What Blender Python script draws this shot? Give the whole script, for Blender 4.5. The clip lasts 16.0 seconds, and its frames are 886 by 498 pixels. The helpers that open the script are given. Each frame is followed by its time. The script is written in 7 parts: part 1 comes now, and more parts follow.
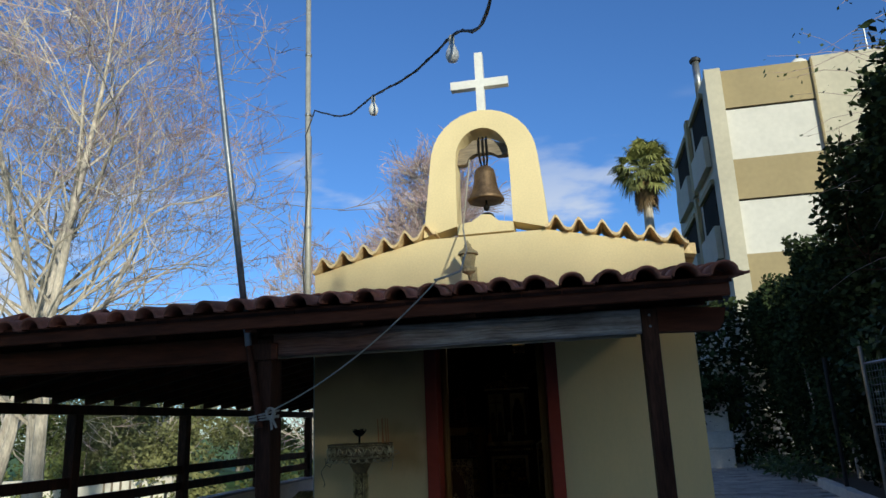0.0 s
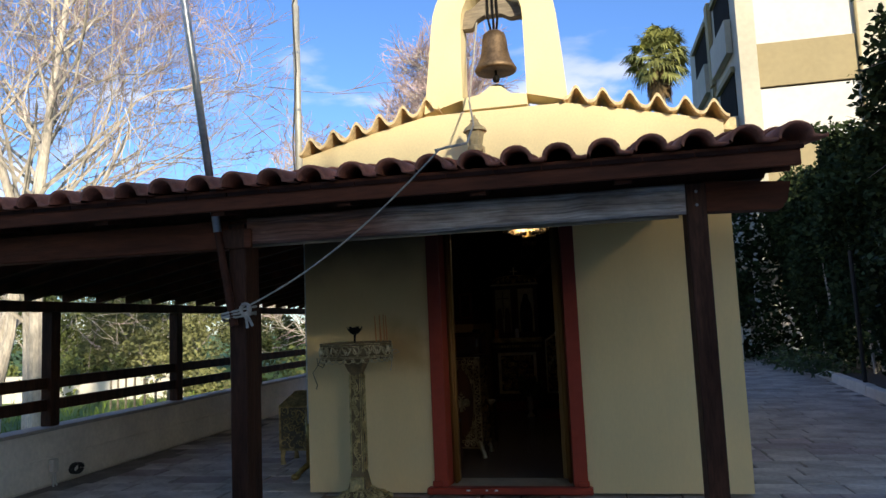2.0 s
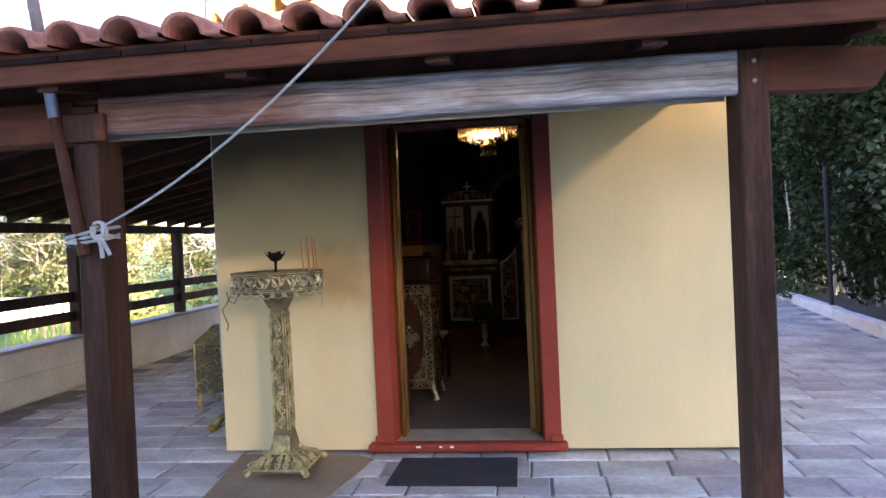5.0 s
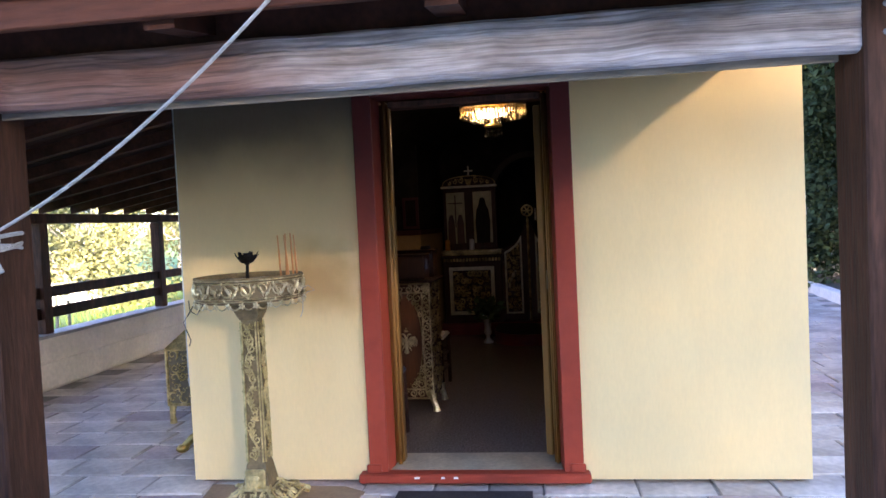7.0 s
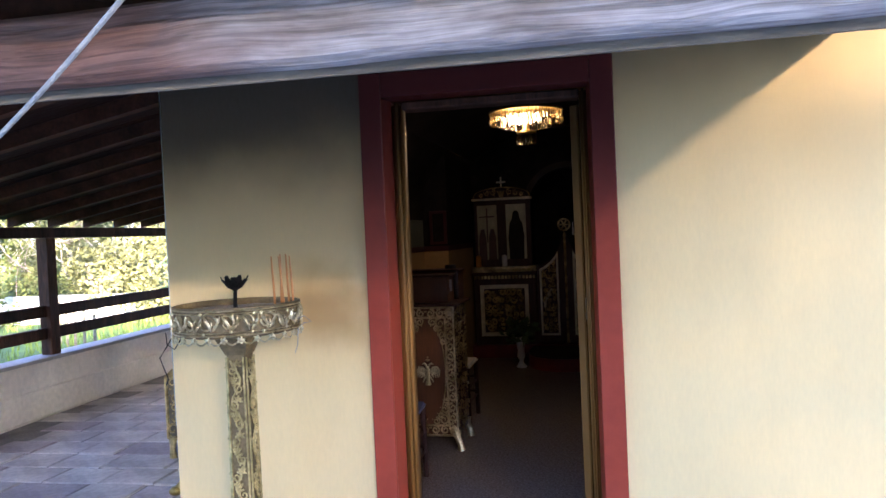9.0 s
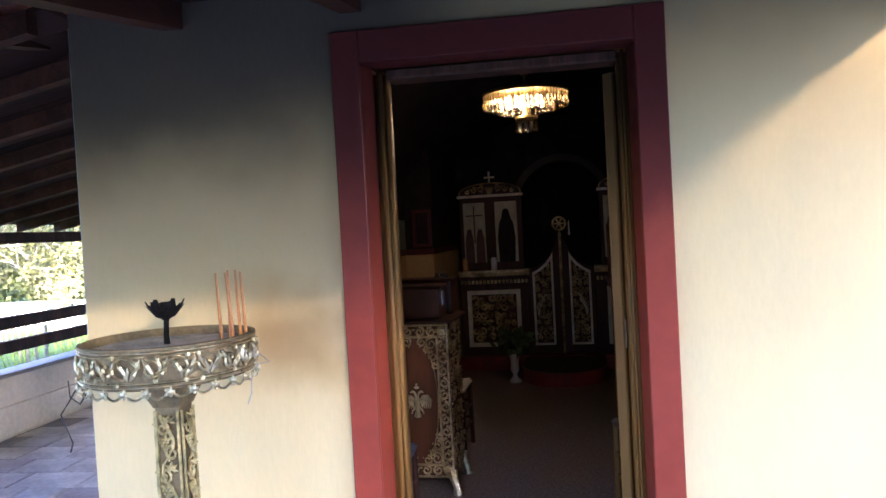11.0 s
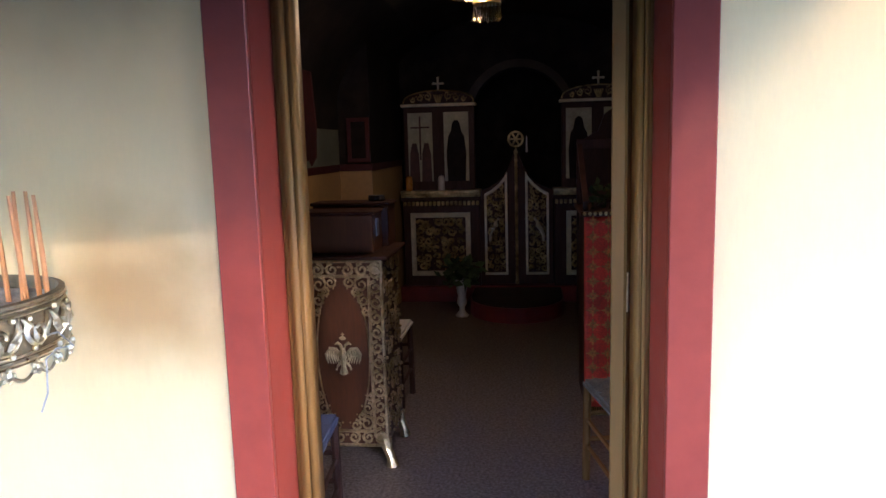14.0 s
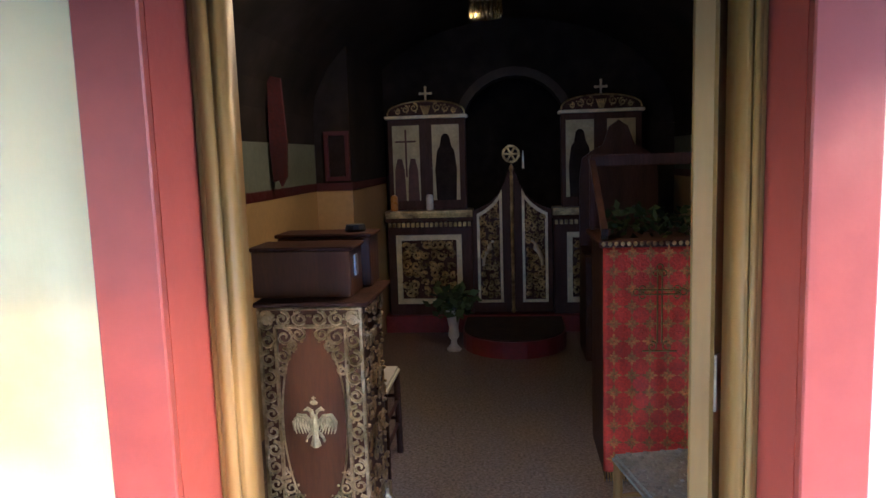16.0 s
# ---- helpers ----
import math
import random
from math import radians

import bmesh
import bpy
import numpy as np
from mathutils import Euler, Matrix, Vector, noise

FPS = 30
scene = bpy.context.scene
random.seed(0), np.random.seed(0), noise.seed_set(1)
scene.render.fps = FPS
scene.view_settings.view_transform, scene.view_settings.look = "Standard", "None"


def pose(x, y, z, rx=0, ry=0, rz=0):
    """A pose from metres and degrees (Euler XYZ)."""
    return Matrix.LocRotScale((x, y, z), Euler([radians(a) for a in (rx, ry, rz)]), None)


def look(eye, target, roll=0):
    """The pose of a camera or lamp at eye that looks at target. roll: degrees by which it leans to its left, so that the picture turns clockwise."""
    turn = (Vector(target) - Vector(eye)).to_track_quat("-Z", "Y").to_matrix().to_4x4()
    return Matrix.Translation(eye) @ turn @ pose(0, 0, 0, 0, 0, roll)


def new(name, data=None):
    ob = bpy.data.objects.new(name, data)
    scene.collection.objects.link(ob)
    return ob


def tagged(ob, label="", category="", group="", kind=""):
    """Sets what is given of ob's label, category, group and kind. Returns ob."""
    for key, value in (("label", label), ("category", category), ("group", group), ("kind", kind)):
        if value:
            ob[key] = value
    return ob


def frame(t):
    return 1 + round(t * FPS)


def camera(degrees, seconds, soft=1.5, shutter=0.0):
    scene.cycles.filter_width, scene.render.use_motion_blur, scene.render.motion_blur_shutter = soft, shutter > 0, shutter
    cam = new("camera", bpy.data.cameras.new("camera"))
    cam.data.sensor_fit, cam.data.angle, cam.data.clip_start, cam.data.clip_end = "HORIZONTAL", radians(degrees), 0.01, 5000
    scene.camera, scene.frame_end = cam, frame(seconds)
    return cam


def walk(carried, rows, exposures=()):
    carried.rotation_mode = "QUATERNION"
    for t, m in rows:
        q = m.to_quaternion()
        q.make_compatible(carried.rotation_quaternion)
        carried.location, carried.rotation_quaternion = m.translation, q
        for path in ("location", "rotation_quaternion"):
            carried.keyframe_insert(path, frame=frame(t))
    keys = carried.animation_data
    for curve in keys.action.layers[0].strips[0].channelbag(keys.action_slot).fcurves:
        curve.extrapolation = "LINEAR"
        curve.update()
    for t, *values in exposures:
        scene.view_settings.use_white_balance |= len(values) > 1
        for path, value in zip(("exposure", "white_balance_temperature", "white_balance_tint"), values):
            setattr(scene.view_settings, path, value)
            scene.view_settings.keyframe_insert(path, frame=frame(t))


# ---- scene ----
cam = camera(63.7, 16.0, soft=1.5)
PATH = [
    (0, (0.265, 0.524, 1.327), (-0.094, 2.431, 1.811), -2.4),
    (0.5, (0.301, 0.684, 1.318), (-0.133, 2.591, 1.735), -1.6),
    (1, (0.193, 0.864, 1.319), (-0.179, 2.797, 1.673), -2.1),
    (1.5, (0.114, 1.011, 1.331), (-0.223, 2.962, 1.611), -2.7),
    (2, (0.128, 1.261, 1.335), (-0.265, 3.211, 1.542), -2.5),
    (2.5, (0.141, 1.434, 1.328), (-0.28, 3.383, 1.489), -3.0),
    (3, (0.028, 1.634, 1.328), (-0.32, 3.6, 1.442), -3.3),
    (3.5, (-0.026, 1.799, 1.348), (-0.299, 3.78, 1.411), -3.0),
    (3.7, (-0.039, 1.87, 1.348), (-0.288, 3.854, 1.389), -3.1),
    (6, (-0.088, 2.701, 1.408), (-0.358, 4.682, 1.354), -2.2),
    (6.5, (-0.07, 2.857, 1.431), (-0.355, 4.835, 1.358), -2.6),
    (7, (-0.189, 3.03, 1.451), (-0.442, 5.012, 1.373), -2.7),
    (7.5, (-0.243, 3.146, 1.482), (-0.426, 5.135, 1.399), -2.6),
    (8, (-0.196, 3.32, 1.47), (-0.397, 5.309, 1.422), -1.9),
    (8.5, (-0.177, 3.452, 1.477), (-0.516, 5.422, 1.433), -2.1),
    (10.8, (-0.372, 4.292, 1.507), (-0.737, 6.258, 1.477), -3.0),
    (11, (-0.415, 4.364, 1.516), (-0.698, 6.343, 1.467), -3.1),
    (11.5, (-0.481, 4.504, 1.519), (-0.669, 6.493, 1.42), -3.4),
    (12, (-0.433, 4.709, 1.511), (-0.637, 6.695, 1.391), -3.1),
    (12.5, (-0.376, 4.858, 1.513), (-0.664, 6.833, 1.387), -2.6),
    (13, (-0.395, 4.975, 1.501), (-0.668, 6.951, 1.348), -2.5),
    (13.5, (-0.476, 5.108, 1.501), (-0.659, 7.091, 1.313), -2.1),
    (14, (-0.487, 5.232, 1.496), (-0.627, 7.207, 1.208), -1.6),
    (14.5, (-0.436, 5.412, 1.505), (-0.73, 7.372, 1.241), -2.1),
    (15, (-0.431, 5.545, 1.508), (-0.772, 7.504, 1.291), -2.3),
    (15.5, (-0.518, 5.712, 1.526), (-0.727, 7.692, 1.336), -2.1),
    (16, (-0.562, 5.853, 1.521), (-0.659, 7.835, 1.267), -1.8),
]
EXPOSURES = [(0, -0.3, 6030, 5), (1, -0.05, 6250, 8), (2, 0.4, 6600, 13), (3, 1.2, 6950, 23), (3.5, 1.65, 7050, 27), (6, 3.12, 6900, 28), (8.5, 3.22, 6450, 28), (11, 3.74, 6000, 30), (13, 4.02, 5950, 31), (14.5, 4.28, 5900, 29), (15.5, 4.72, 5680, 24), (16, 5.35, 5520, 19)]
walk(cam, [(t, look(eye, target, roll)) for t, eye, target, roll in PATH], EXPOSURES)

# ---- world and sun: low evening sun from behind and to the right ----
SUN_DIR = Vector((0.60, -1.0, 0.25)).normalized()
world = bpy.data.worlds.new("sky")
scene.world = world
world.use_nodes = True
wn, wl = world.node_tree.nodes, world.node_tree.links
sky = wn.new("ShaderNodeTexSky")
sky.sky_type = "NISHITA"
sky.sun_disc = False
sky.sun_elevation = math.asin(SUN_DIR.z)
sky.sun_rotation = math.atan2(SUN_DIR.x, SUN_DIR.y)
sky.air_density, sky.dust_density, sky.ozone_density = 1.0, 0.2, 4.0
# a few small clouds low over the horizon
tc = wn.new("ShaderNodeTexCoord")
mp = wn.new("ShaderNodeMapping")
mp.inputs["Scale"].default_value = (3.0, 3.0, 9.0)
cn = wn.new("ShaderNodeTexNoise")
cn.inputs["Scale"].default_value = 1.6
cn.inputs["Detail"].default_value = 7.0
cr = wn.new("ShaderNodeMapRange")
cr.interpolation_type = "SMOOTHSTEP"
cr.inputs["From Min"].default_value, cr.inputs["From Max"].default_value = 0.56, 0.70
sx = wn.new("ShaderNodeSeparateXYZ")
lowr = wn.new("ShaderNodeMapRange")
lowr.inputs["From Min"].default_value, lowr.inputs["From Max"].default_value = 0.42, 0.22
cm = wn.new("ShaderNodeMath")
cm.operation = "MULTIPLY"
cmix = wn.new("ShaderNodeMixRGB")
cmix.inputs["Color2"].default_value = (6.5, 6.3, 6.2, 1)
bg = wn["Background"]
bg.inputs["Strength"].default_value = 0.15
wl.new(tc.outputs["Generated"], mp.inputs["Vector"])
wl.new(mp.outputs["Vector"], cn.inputs["Vector"])
wl.new(cn.outputs["Fac"], cr.inputs["Value"])
wl.new(tc.outputs["Generated"], sx.inputs["Vector"])
wl.new(sx.outputs["Z"], lowr.inputs["Value"])
wl.new(cr.outputs["Result"], cm.inputs[0])
wl.new(lowr.outputs["Result"], cm.inputs[1])
wl.new(cm.outputs["Value"], cmix.inputs["Fac"])
blue = wn.new("ShaderNodeMixRGB")
blue.blend_type = "MULTIPLY"
blue.inputs["Fac"].default_value = 1.0
sunward = wn.new("ShaderNodeVectorMath")
sunward.operation = "DOT_PRODUCT"
sunward.inputs[1].default_value = Vector((SUN_DIR.x, SUN_DIR.y, 0)).normalized()
haze = wn.new("ShaderNodeMapRange")
haze.interpolation_type = "SMOOTHSTEP"
haze.inputs["From Min"].default_value, haze.inputs["From Max"].default_value = -0.15, 0.70
hue = wn.new("ShaderNodeMixRGB")
hue.inputs["Color1"].default_value, hue.inputs["Color2"].default_value = (1.0, 1.12, 1.40, 1), (1.26, 1.08, 0.96, 1)
wl.new(tc.outputs["Generated"], sunward.inputs[0])
wl.new(sunward.outputs["Value"], haze.inputs["Value"])
wl.new(haze.outputs["Result"], hue.inputs["Fac"])
wl.new(hue.outputs["Color"], blue.inputs["Color2"])
wl.new(sky.outputs["Color"], blue.inputs["Color1"])
wl.new(blue.outputs["Color"], cmix.inputs["Color1"])
wl.new(cmix.outputs["Color"], bg.inputs["Color"])

sun = new("sun", bpy.data.lights.new("sun", "SUN"))
sun.data.energy, sun.data.angle, sun.data.color = 4.8, radians(2.4), (1.0, 0.92, 0.70)
sun.matrix_world = look((0, 0, 30), Vector((0, 0, 30)) - SUN_DIR)


# ---- materials ----
def material(name, base, rough=0.7, metal=0.0, var=0.25, big=1.2, fine=28.0, bump=0.25, tint=None, per_object=0.0, stretch=(1, 1, 1),
             spec=0.5, sheen_noise=0.15, per_island=0.0):
    """A surface with colour changes at two scales, uneven gloss and fine relief."""
    m = bpy.data.materials.new(name)
    m.use_nodes = True
    n, l = m.node_tree.nodes, m.node_tree.links
    p = n["Principled BSDF"]
    co = n.new("ShaderNodeTexCoord")
    mapping = n.new("ShaderNodeMapping")
    mapping.inputs["Scale"].default_value = stretch
    l.new(co.outputs["Object"], mapping.inputs["Vector"])
    a = n.new("ShaderNodeTexNoise")
    a.inputs["Scale"].default_value, a.inputs["Detail"].default_value = big, 5.0
    b = n.new("ShaderNodeTexNoise")
    b.inputs["Scale"].default_value, b.inputs["Detail"].default_value = fine, 6.0
    l.new(mapping.outputs[0], a.inputs["Vector"])
    l.new(mapping.outputs[0], b.inputs["Vector"])
    dark = tuple(c * (1 - var) for c in base) if tint is None else tint
    mix1 = n.new("ShaderNodeMixRGB")
    mix1.inputs["Color1"].default_value, mix1.inputs["Color2"].default_value = (*dark, 1), (*[min(1, c * (1 + var * 0.6)) for c in base], 1)
    r1 = n.new("ShaderNodeMapRange")
    r1.inputs["From Min"].default_value, r1.inputs["From Max"].default_value = 0.32, 0.68
    l.new(a.outputs["Fac"], r1.inputs["Value"])
    l.new(r1.outputs["Result"], mix1.inputs["Fac"])
    r2 = n.new("ShaderNodeMapRange")
    r2.inputs["From Min"].default_value, r2.inputs["From Max"].default_value = 0.3, 0.7
    r2.inputs["To Min"].default_value, r2.inputs["To Max"].default_value = 1 - var * 0.7, 1 + var * 0.5
    l.new(b.outputs["Fac"], r2.inputs["Value"])
    mul = n.new("ShaderNodeMixRGB")
    mul.blend_type = "MULTIPLY"
    mul.inputs["Fac"].default_value = 1.0
    l.new(mix1.outputs[0], mul.inputs["Color1"])
    l.new(r2.outputs["Result"], mul.inputs["Color2"])
    colour = mul.outputs[0]
    for amount, node, socket in ((per_object, "ShaderNodeObjectInfo", "Random"), (per_island, "ShaderNodeNewGeometry", "Random Per Island")):
        if amount:
            oi = n.new(node)
            r3 = n.new("ShaderNodeMapRange")
            r3.inputs["To Min"].default_value, r3.inputs["To Max"].default_value = 1 - amount, 1 + amount
            l.new(oi.outputs[socket], r3.inputs["Value"])
            mo = n.new("ShaderNodeMixRGB")
            mo.blend_type = "MULTIPLY"
            mo.inputs["Fac"].default_value = 1.0
            l.new(colour, mo.inputs["Color1"])
            l.new(r3.outputs["Result"], mo.inputs["Color2"])
            colour = mo.outputs[0]
    l.new(colour, p.inputs["Base Color"])
    rr = n.new("ShaderNodeMapRange")
    rr.inputs["To Min"].default_value, rr.inputs["To Max"].default_value = max(0.03, rough - sheen_noise), min(1, rough + sheen_noise)
    l.new(b.outputs["Fac"], rr.inputs["Value"])
    l.new(rr.outputs["Result"], p.inputs["Roughness"])
    p.inputs["Metallic"].default_value = metal
    p.inputs["Specular IOR Level"].default_value = spec
    if bump:
        bp = n.new("ShaderNodeBump")
        bp.inputs["Strength"].default_value, bp.inputs["Distance"].default_value = bump, 0.01
        l.new(b.outputs["Fac"], bp.inputs["Height"])
        l.new(bp.outputs[0], p.inputs["Normal"])
    return m, n, l, p, colour


def simple(*a, **k):
    return material(*a, **k)[0]


def glow(name, colour, strength):
    m = bpy.data.materials.new(name)
    m.use_nodes = True
    p = m.node_tree.nodes["Principled BSDF"]
    p.inputs["Base Color"].default_value = (*colour, 1)
    p.inputs["Emission Color"].default_value = (*colour, 1)
    p.inputs["Emission Strength"].default_value = strength
    return m


def stain_or_shade(made, box_min, box_max, soft, tone, strength, scale=3.0):
    """Stains and painted shade: an uneven blot inside the given box (x and z), soft at its edge."""
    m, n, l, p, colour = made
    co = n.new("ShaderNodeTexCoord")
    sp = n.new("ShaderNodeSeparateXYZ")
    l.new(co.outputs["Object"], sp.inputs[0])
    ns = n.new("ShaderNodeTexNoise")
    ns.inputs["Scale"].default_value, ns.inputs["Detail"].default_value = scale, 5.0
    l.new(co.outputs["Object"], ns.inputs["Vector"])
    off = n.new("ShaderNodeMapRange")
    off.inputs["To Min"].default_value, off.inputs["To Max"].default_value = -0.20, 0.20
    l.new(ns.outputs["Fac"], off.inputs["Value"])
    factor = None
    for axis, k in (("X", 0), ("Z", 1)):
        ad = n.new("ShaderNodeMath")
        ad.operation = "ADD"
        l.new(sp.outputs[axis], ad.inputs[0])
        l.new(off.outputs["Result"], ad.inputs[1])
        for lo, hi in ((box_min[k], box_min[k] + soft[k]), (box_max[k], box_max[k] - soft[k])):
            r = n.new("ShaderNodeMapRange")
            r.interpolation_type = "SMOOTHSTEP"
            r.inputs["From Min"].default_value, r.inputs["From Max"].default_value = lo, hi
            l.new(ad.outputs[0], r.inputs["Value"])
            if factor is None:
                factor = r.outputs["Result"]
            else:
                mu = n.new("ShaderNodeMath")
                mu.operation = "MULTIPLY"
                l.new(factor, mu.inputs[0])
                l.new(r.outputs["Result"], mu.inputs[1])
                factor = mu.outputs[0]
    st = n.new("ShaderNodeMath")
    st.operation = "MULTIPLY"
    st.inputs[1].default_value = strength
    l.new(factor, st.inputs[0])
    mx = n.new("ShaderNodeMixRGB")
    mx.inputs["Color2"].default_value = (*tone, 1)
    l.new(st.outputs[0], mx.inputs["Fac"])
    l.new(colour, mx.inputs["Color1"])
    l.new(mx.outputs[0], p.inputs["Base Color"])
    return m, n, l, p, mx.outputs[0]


PLASTER = material("yellow_plaster", (0.80, 0.61, 0.31), 0.85, var=0.04, big=1.6, fine=40, bump=0.05, stretch=(2.2, 2.2, 0.6))
# Next three: smoke film and eave shade, both put into the colour.
PLASTER = stain_or_shade(PLASTER, (-2.90, 1.10), (-0.30, 3.8), (0.40, 0.60), (0.46, 0.27, 0.115), 0.55, 1.2)
PLASTER = stain_or_shade(PLASTER, (-3.2, 1.40), (2.6, 3.8), (0.40, 0.75), (0.50, 0.31, 0.105), 0.70, 1.0)
PLASTER = stain_or_shade(PLASTER, (-3.2, 1.98), (2.6, 3.6), (0.40, 0.40), (0.10, 0.066, 0.034), 0.60, 1.4)
PLASTER = stain_or_shade(PLASTER, (-1.66, 0.84), (-1.08, 1.46), (0.22, 0.25), (0.45, 0.265, 0.09), 0.70, 3.0)
PLASTER = stain_or_shade(PLASTER, (-2.85, 1.57), (-0.45, 3.6), (0.50, 0.55), (0.050, 0.032, 0.020), 0.90, 1.6)
PLASTER = PLASTER[0]
BELL_PLASTER = simple("cream_yellow_plaster", (0.84, 0.695, 0.40), 0.85, var=0.08, big=1.5, fine=60, bump=0.12)
CREAM_TILE = simple("painted_tile", (0.78, 0.62, 0.36), 0.8, var=0.3, big=6, fine=40, bump=0.3, tint=(0.60, 0.42, 0.22))
WHITE = simple("white_paint", (0.80, 0.79, 0.76), 0.6, var=0.08, big=3, fine=40, bump=0.1)
WHITEWASH = simple("whitewashed_wall", (0.81, 0.75, 0.67), 0.9, var=0.14, big=1.6, fine=22, bump=0.4)
# Red darkens upward: falloff of light under the eaves, put into the paint.
RED = stain_or_shade(material("red_oil_paint", (0.35, 0.055, 0.030), 0.42, var=0.12, big=2.5, fine=18, bump=0.12, spec=0.22), (-2.9, 1.20), (1.6, 3.6), (0.4, 0.85), (0.050, 0.011, 0.010), 0.88, 1.8)[0]
# Varnish is darker towards the top.
VARNISH = stain_or_shade(material("varnished_wood", (0.26, 0.120, 0.030), 0.45, var=0.10, big=3, fine=14, bump=0.04, stretch=(4, 4, 0.5), spec=0.16), (-3.0, 1.45), (3.0, 3.6), (0.4, 0.6), (0.050, 0.024, 0.010), 0.8, 2.0)[0]
DARKWOOD = simple("dark_stained_wood", (0.062, 0.027, 0.016), 0.58, var=0.5, big=2, fine=16, bump=0.35, stretch=(5, 5, 0.7), per_object=0.2, spec=0.12)
made = material("weathered_red_beam", (0.49, 0.445, 0.415), 0.62, var=0.22, big=2.0, fine=9, bump=0.5, stretch=(1.6, 4, 5), tint=(0.25, 0.19, 0.16), spec=0.3)


made = stain_or_shade(made, (-4.5, -1.0), (-0.62, 4.0), (0.45, 0.2), (0.17, 0.062, 0.035), 0.85, 3.0)


def grain(made, streak, depth):
    """Weathered timber: dark checks and pale raised fibres in long wavering lines along the beam."""
    m, n, l, p, colour = made
    co = n.new("ShaderNodeTexCoord")
    bend = n.new("ShaderNodeTexNoise")
    bend.inputs["Scale"].default_value, bend.inputs["Detail"].default_value = 2.6, 2.0
    l.new(co.outputs["Object"], bend.inputs["Vector"])
    sway = n.new("ShaderNodeVectorMath")
    sway.operation = "MULTIPLY_ADD"
    sway.inputs[1].default_value = (0.03, 0.03, 0.05)
    l.new(bend.outputs["Color"], sway.inputs[0])
    l.new(co.outputs["Object"], sway.inputs[2])
    height = None
    for k, (stretch, lo, hi, dark) in enumerate((((1.2, streak, streak), 0.38, 0.56, 1 - depth), ((3.5, streak * 3.2, streak * 3.2), 0.34, 0.62, 1 - depth * 0.55))):
        mp_ = n.new("ShaderNodeMapping")
        mp_.inputs["Scale"].default_value = stretch
        l.new(sway.outputs[0], mp_.inputs["Vector"])
        w = n.new("ShaderNodeTexNoise")
        w.inputs["Scale"].default_value, w.inputs["Detail"].default_value, w.inputs["Roughness"].default_value = 1.0, 4.0, 0.6
        l.new(mp_.outputs[0], w.inputs["Vector"])
        r = n.new("ShaderNodeMapRange")
        r.inputs["From Min"].default_value, r.inputs["From Max"].default_value = lo, hi
        r.inputs["To Min"].default_value, r.inputs["To Max"].default_value = dark, 1.12
        l.new(w.outputs["Fac"], r.inputs["Value"])
        mu = n.new("ShaderNodeMixRGB")
        mu.blend_type = "MULTIPLY"
        mu.inputs["Fac"].default_value = 1.0
        l.new(colour, mu.inputs["Color1"])
        l.new(r.outputs["Result"], mu.inputs["Color2"])
        colour = mu.outputs[0]
        if height is None:
            height = r.outputs["Result"]
    l.new(colour, p.inputs["Base Color"])
    bp = n.new("ShaderNodeBump")
    bp.inputs["Strength"].default_value, bp.inputs["Distance"].default_value = 0.7, 0.004
    l.new(height, bp.inputs["Height"])
    l.new(bp.outputs[0], p.inputs["Normal"])
    return m


BEAMWOOD = grain(made, 82.0, 0.36)
FASCIA = simple("red_brown_fascia", (0.105, 0.034, 0.017), 0.7, var=0.35, big=2, fine=12, bump=0.4, stretch=(0.7, 5, 5), spec=0.15)
RAFTER = simple("stained_rafter", (0.070, 0.024, 0.013), 0.7, var=0.4, big=2, fine=14, bump=0.3, stretch=(3, 1, 3), spec=0.15)
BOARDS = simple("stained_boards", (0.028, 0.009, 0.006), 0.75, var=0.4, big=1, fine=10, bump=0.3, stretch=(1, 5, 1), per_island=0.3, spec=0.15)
TILE = simple("terracotta_roof_tile", (0.42, 0.145, 0.085), 0.75, var=0.35, big=5, fine=45, bump=0.4, per_object=0.25)
STONE = simple("paving_slab", (0.58, 0.53, 0.47), 0.75, var=0.22, big=2.6, fine=22, bump=0.5, per_object=0.16, tint=(0.37, 0.32, 0.275))
STONE_FAR = simple("paving_slab_far", (0.58, 0.53, 0.47), 0.75, var=0.22, big=2.6, fine=22, bump=0.5, per_island=0.16, tint=(0.37, 0.32, 0.275))
STONE_RED = simple("reddish_paving_slab", (0.45, 0.37, 0.345), 0.75, var=0.25, big=3.0, fine=24, bump=0.5, per_object=0.2)
JOINT = simple("paving_joint", (0.25, 0.225, 0.20), 0.95, var=0.3, big=4, fine=50, bump=0.4)
THRESH = simple("worn_threshold_stone", (0.46, 0.37, 0.25), 0.6, var=0.22, big=5, fine=40, bump=0.2)
TERRAZZO = simple("terrazzo_floor", (0.26, 0.21, 0.185), 0.22, var=0.40, big=70, fine=240, bump=0.03, sheen_noise=0.08)
DARKFRESCO = simple("sooty_fresco", (0.022, 0.017, 0.0145), 0.85, var=0.5, big=2.4, fine=9, bump=0.15, tint=(0.011, 0.0095, 0.009), spec=0.12)
BEIGE = simple("beige_wall_paint", (0.44, 0.29, 0.13), 0.7, var=0.12, big=1.5, fine=30, bump=0.1)
GREENISH = simple("grey_green_wall_paint", (0.14, 0.16, 0.13), 0.7, var=0.25, big=1.5, fine=30, bump=0.1)
MAROON = simple("maroon_stripe", (0.07, 0.010, 0.012), 0.5, var=0.2)
SILVER = simple("worn_silvered_brass", (0.68, 0.58, 0.38), 0.33, metal=0.92, var=0.4, big=12, fine=70, bump=0.3, tint=(0.38, 0.30, 0.16))
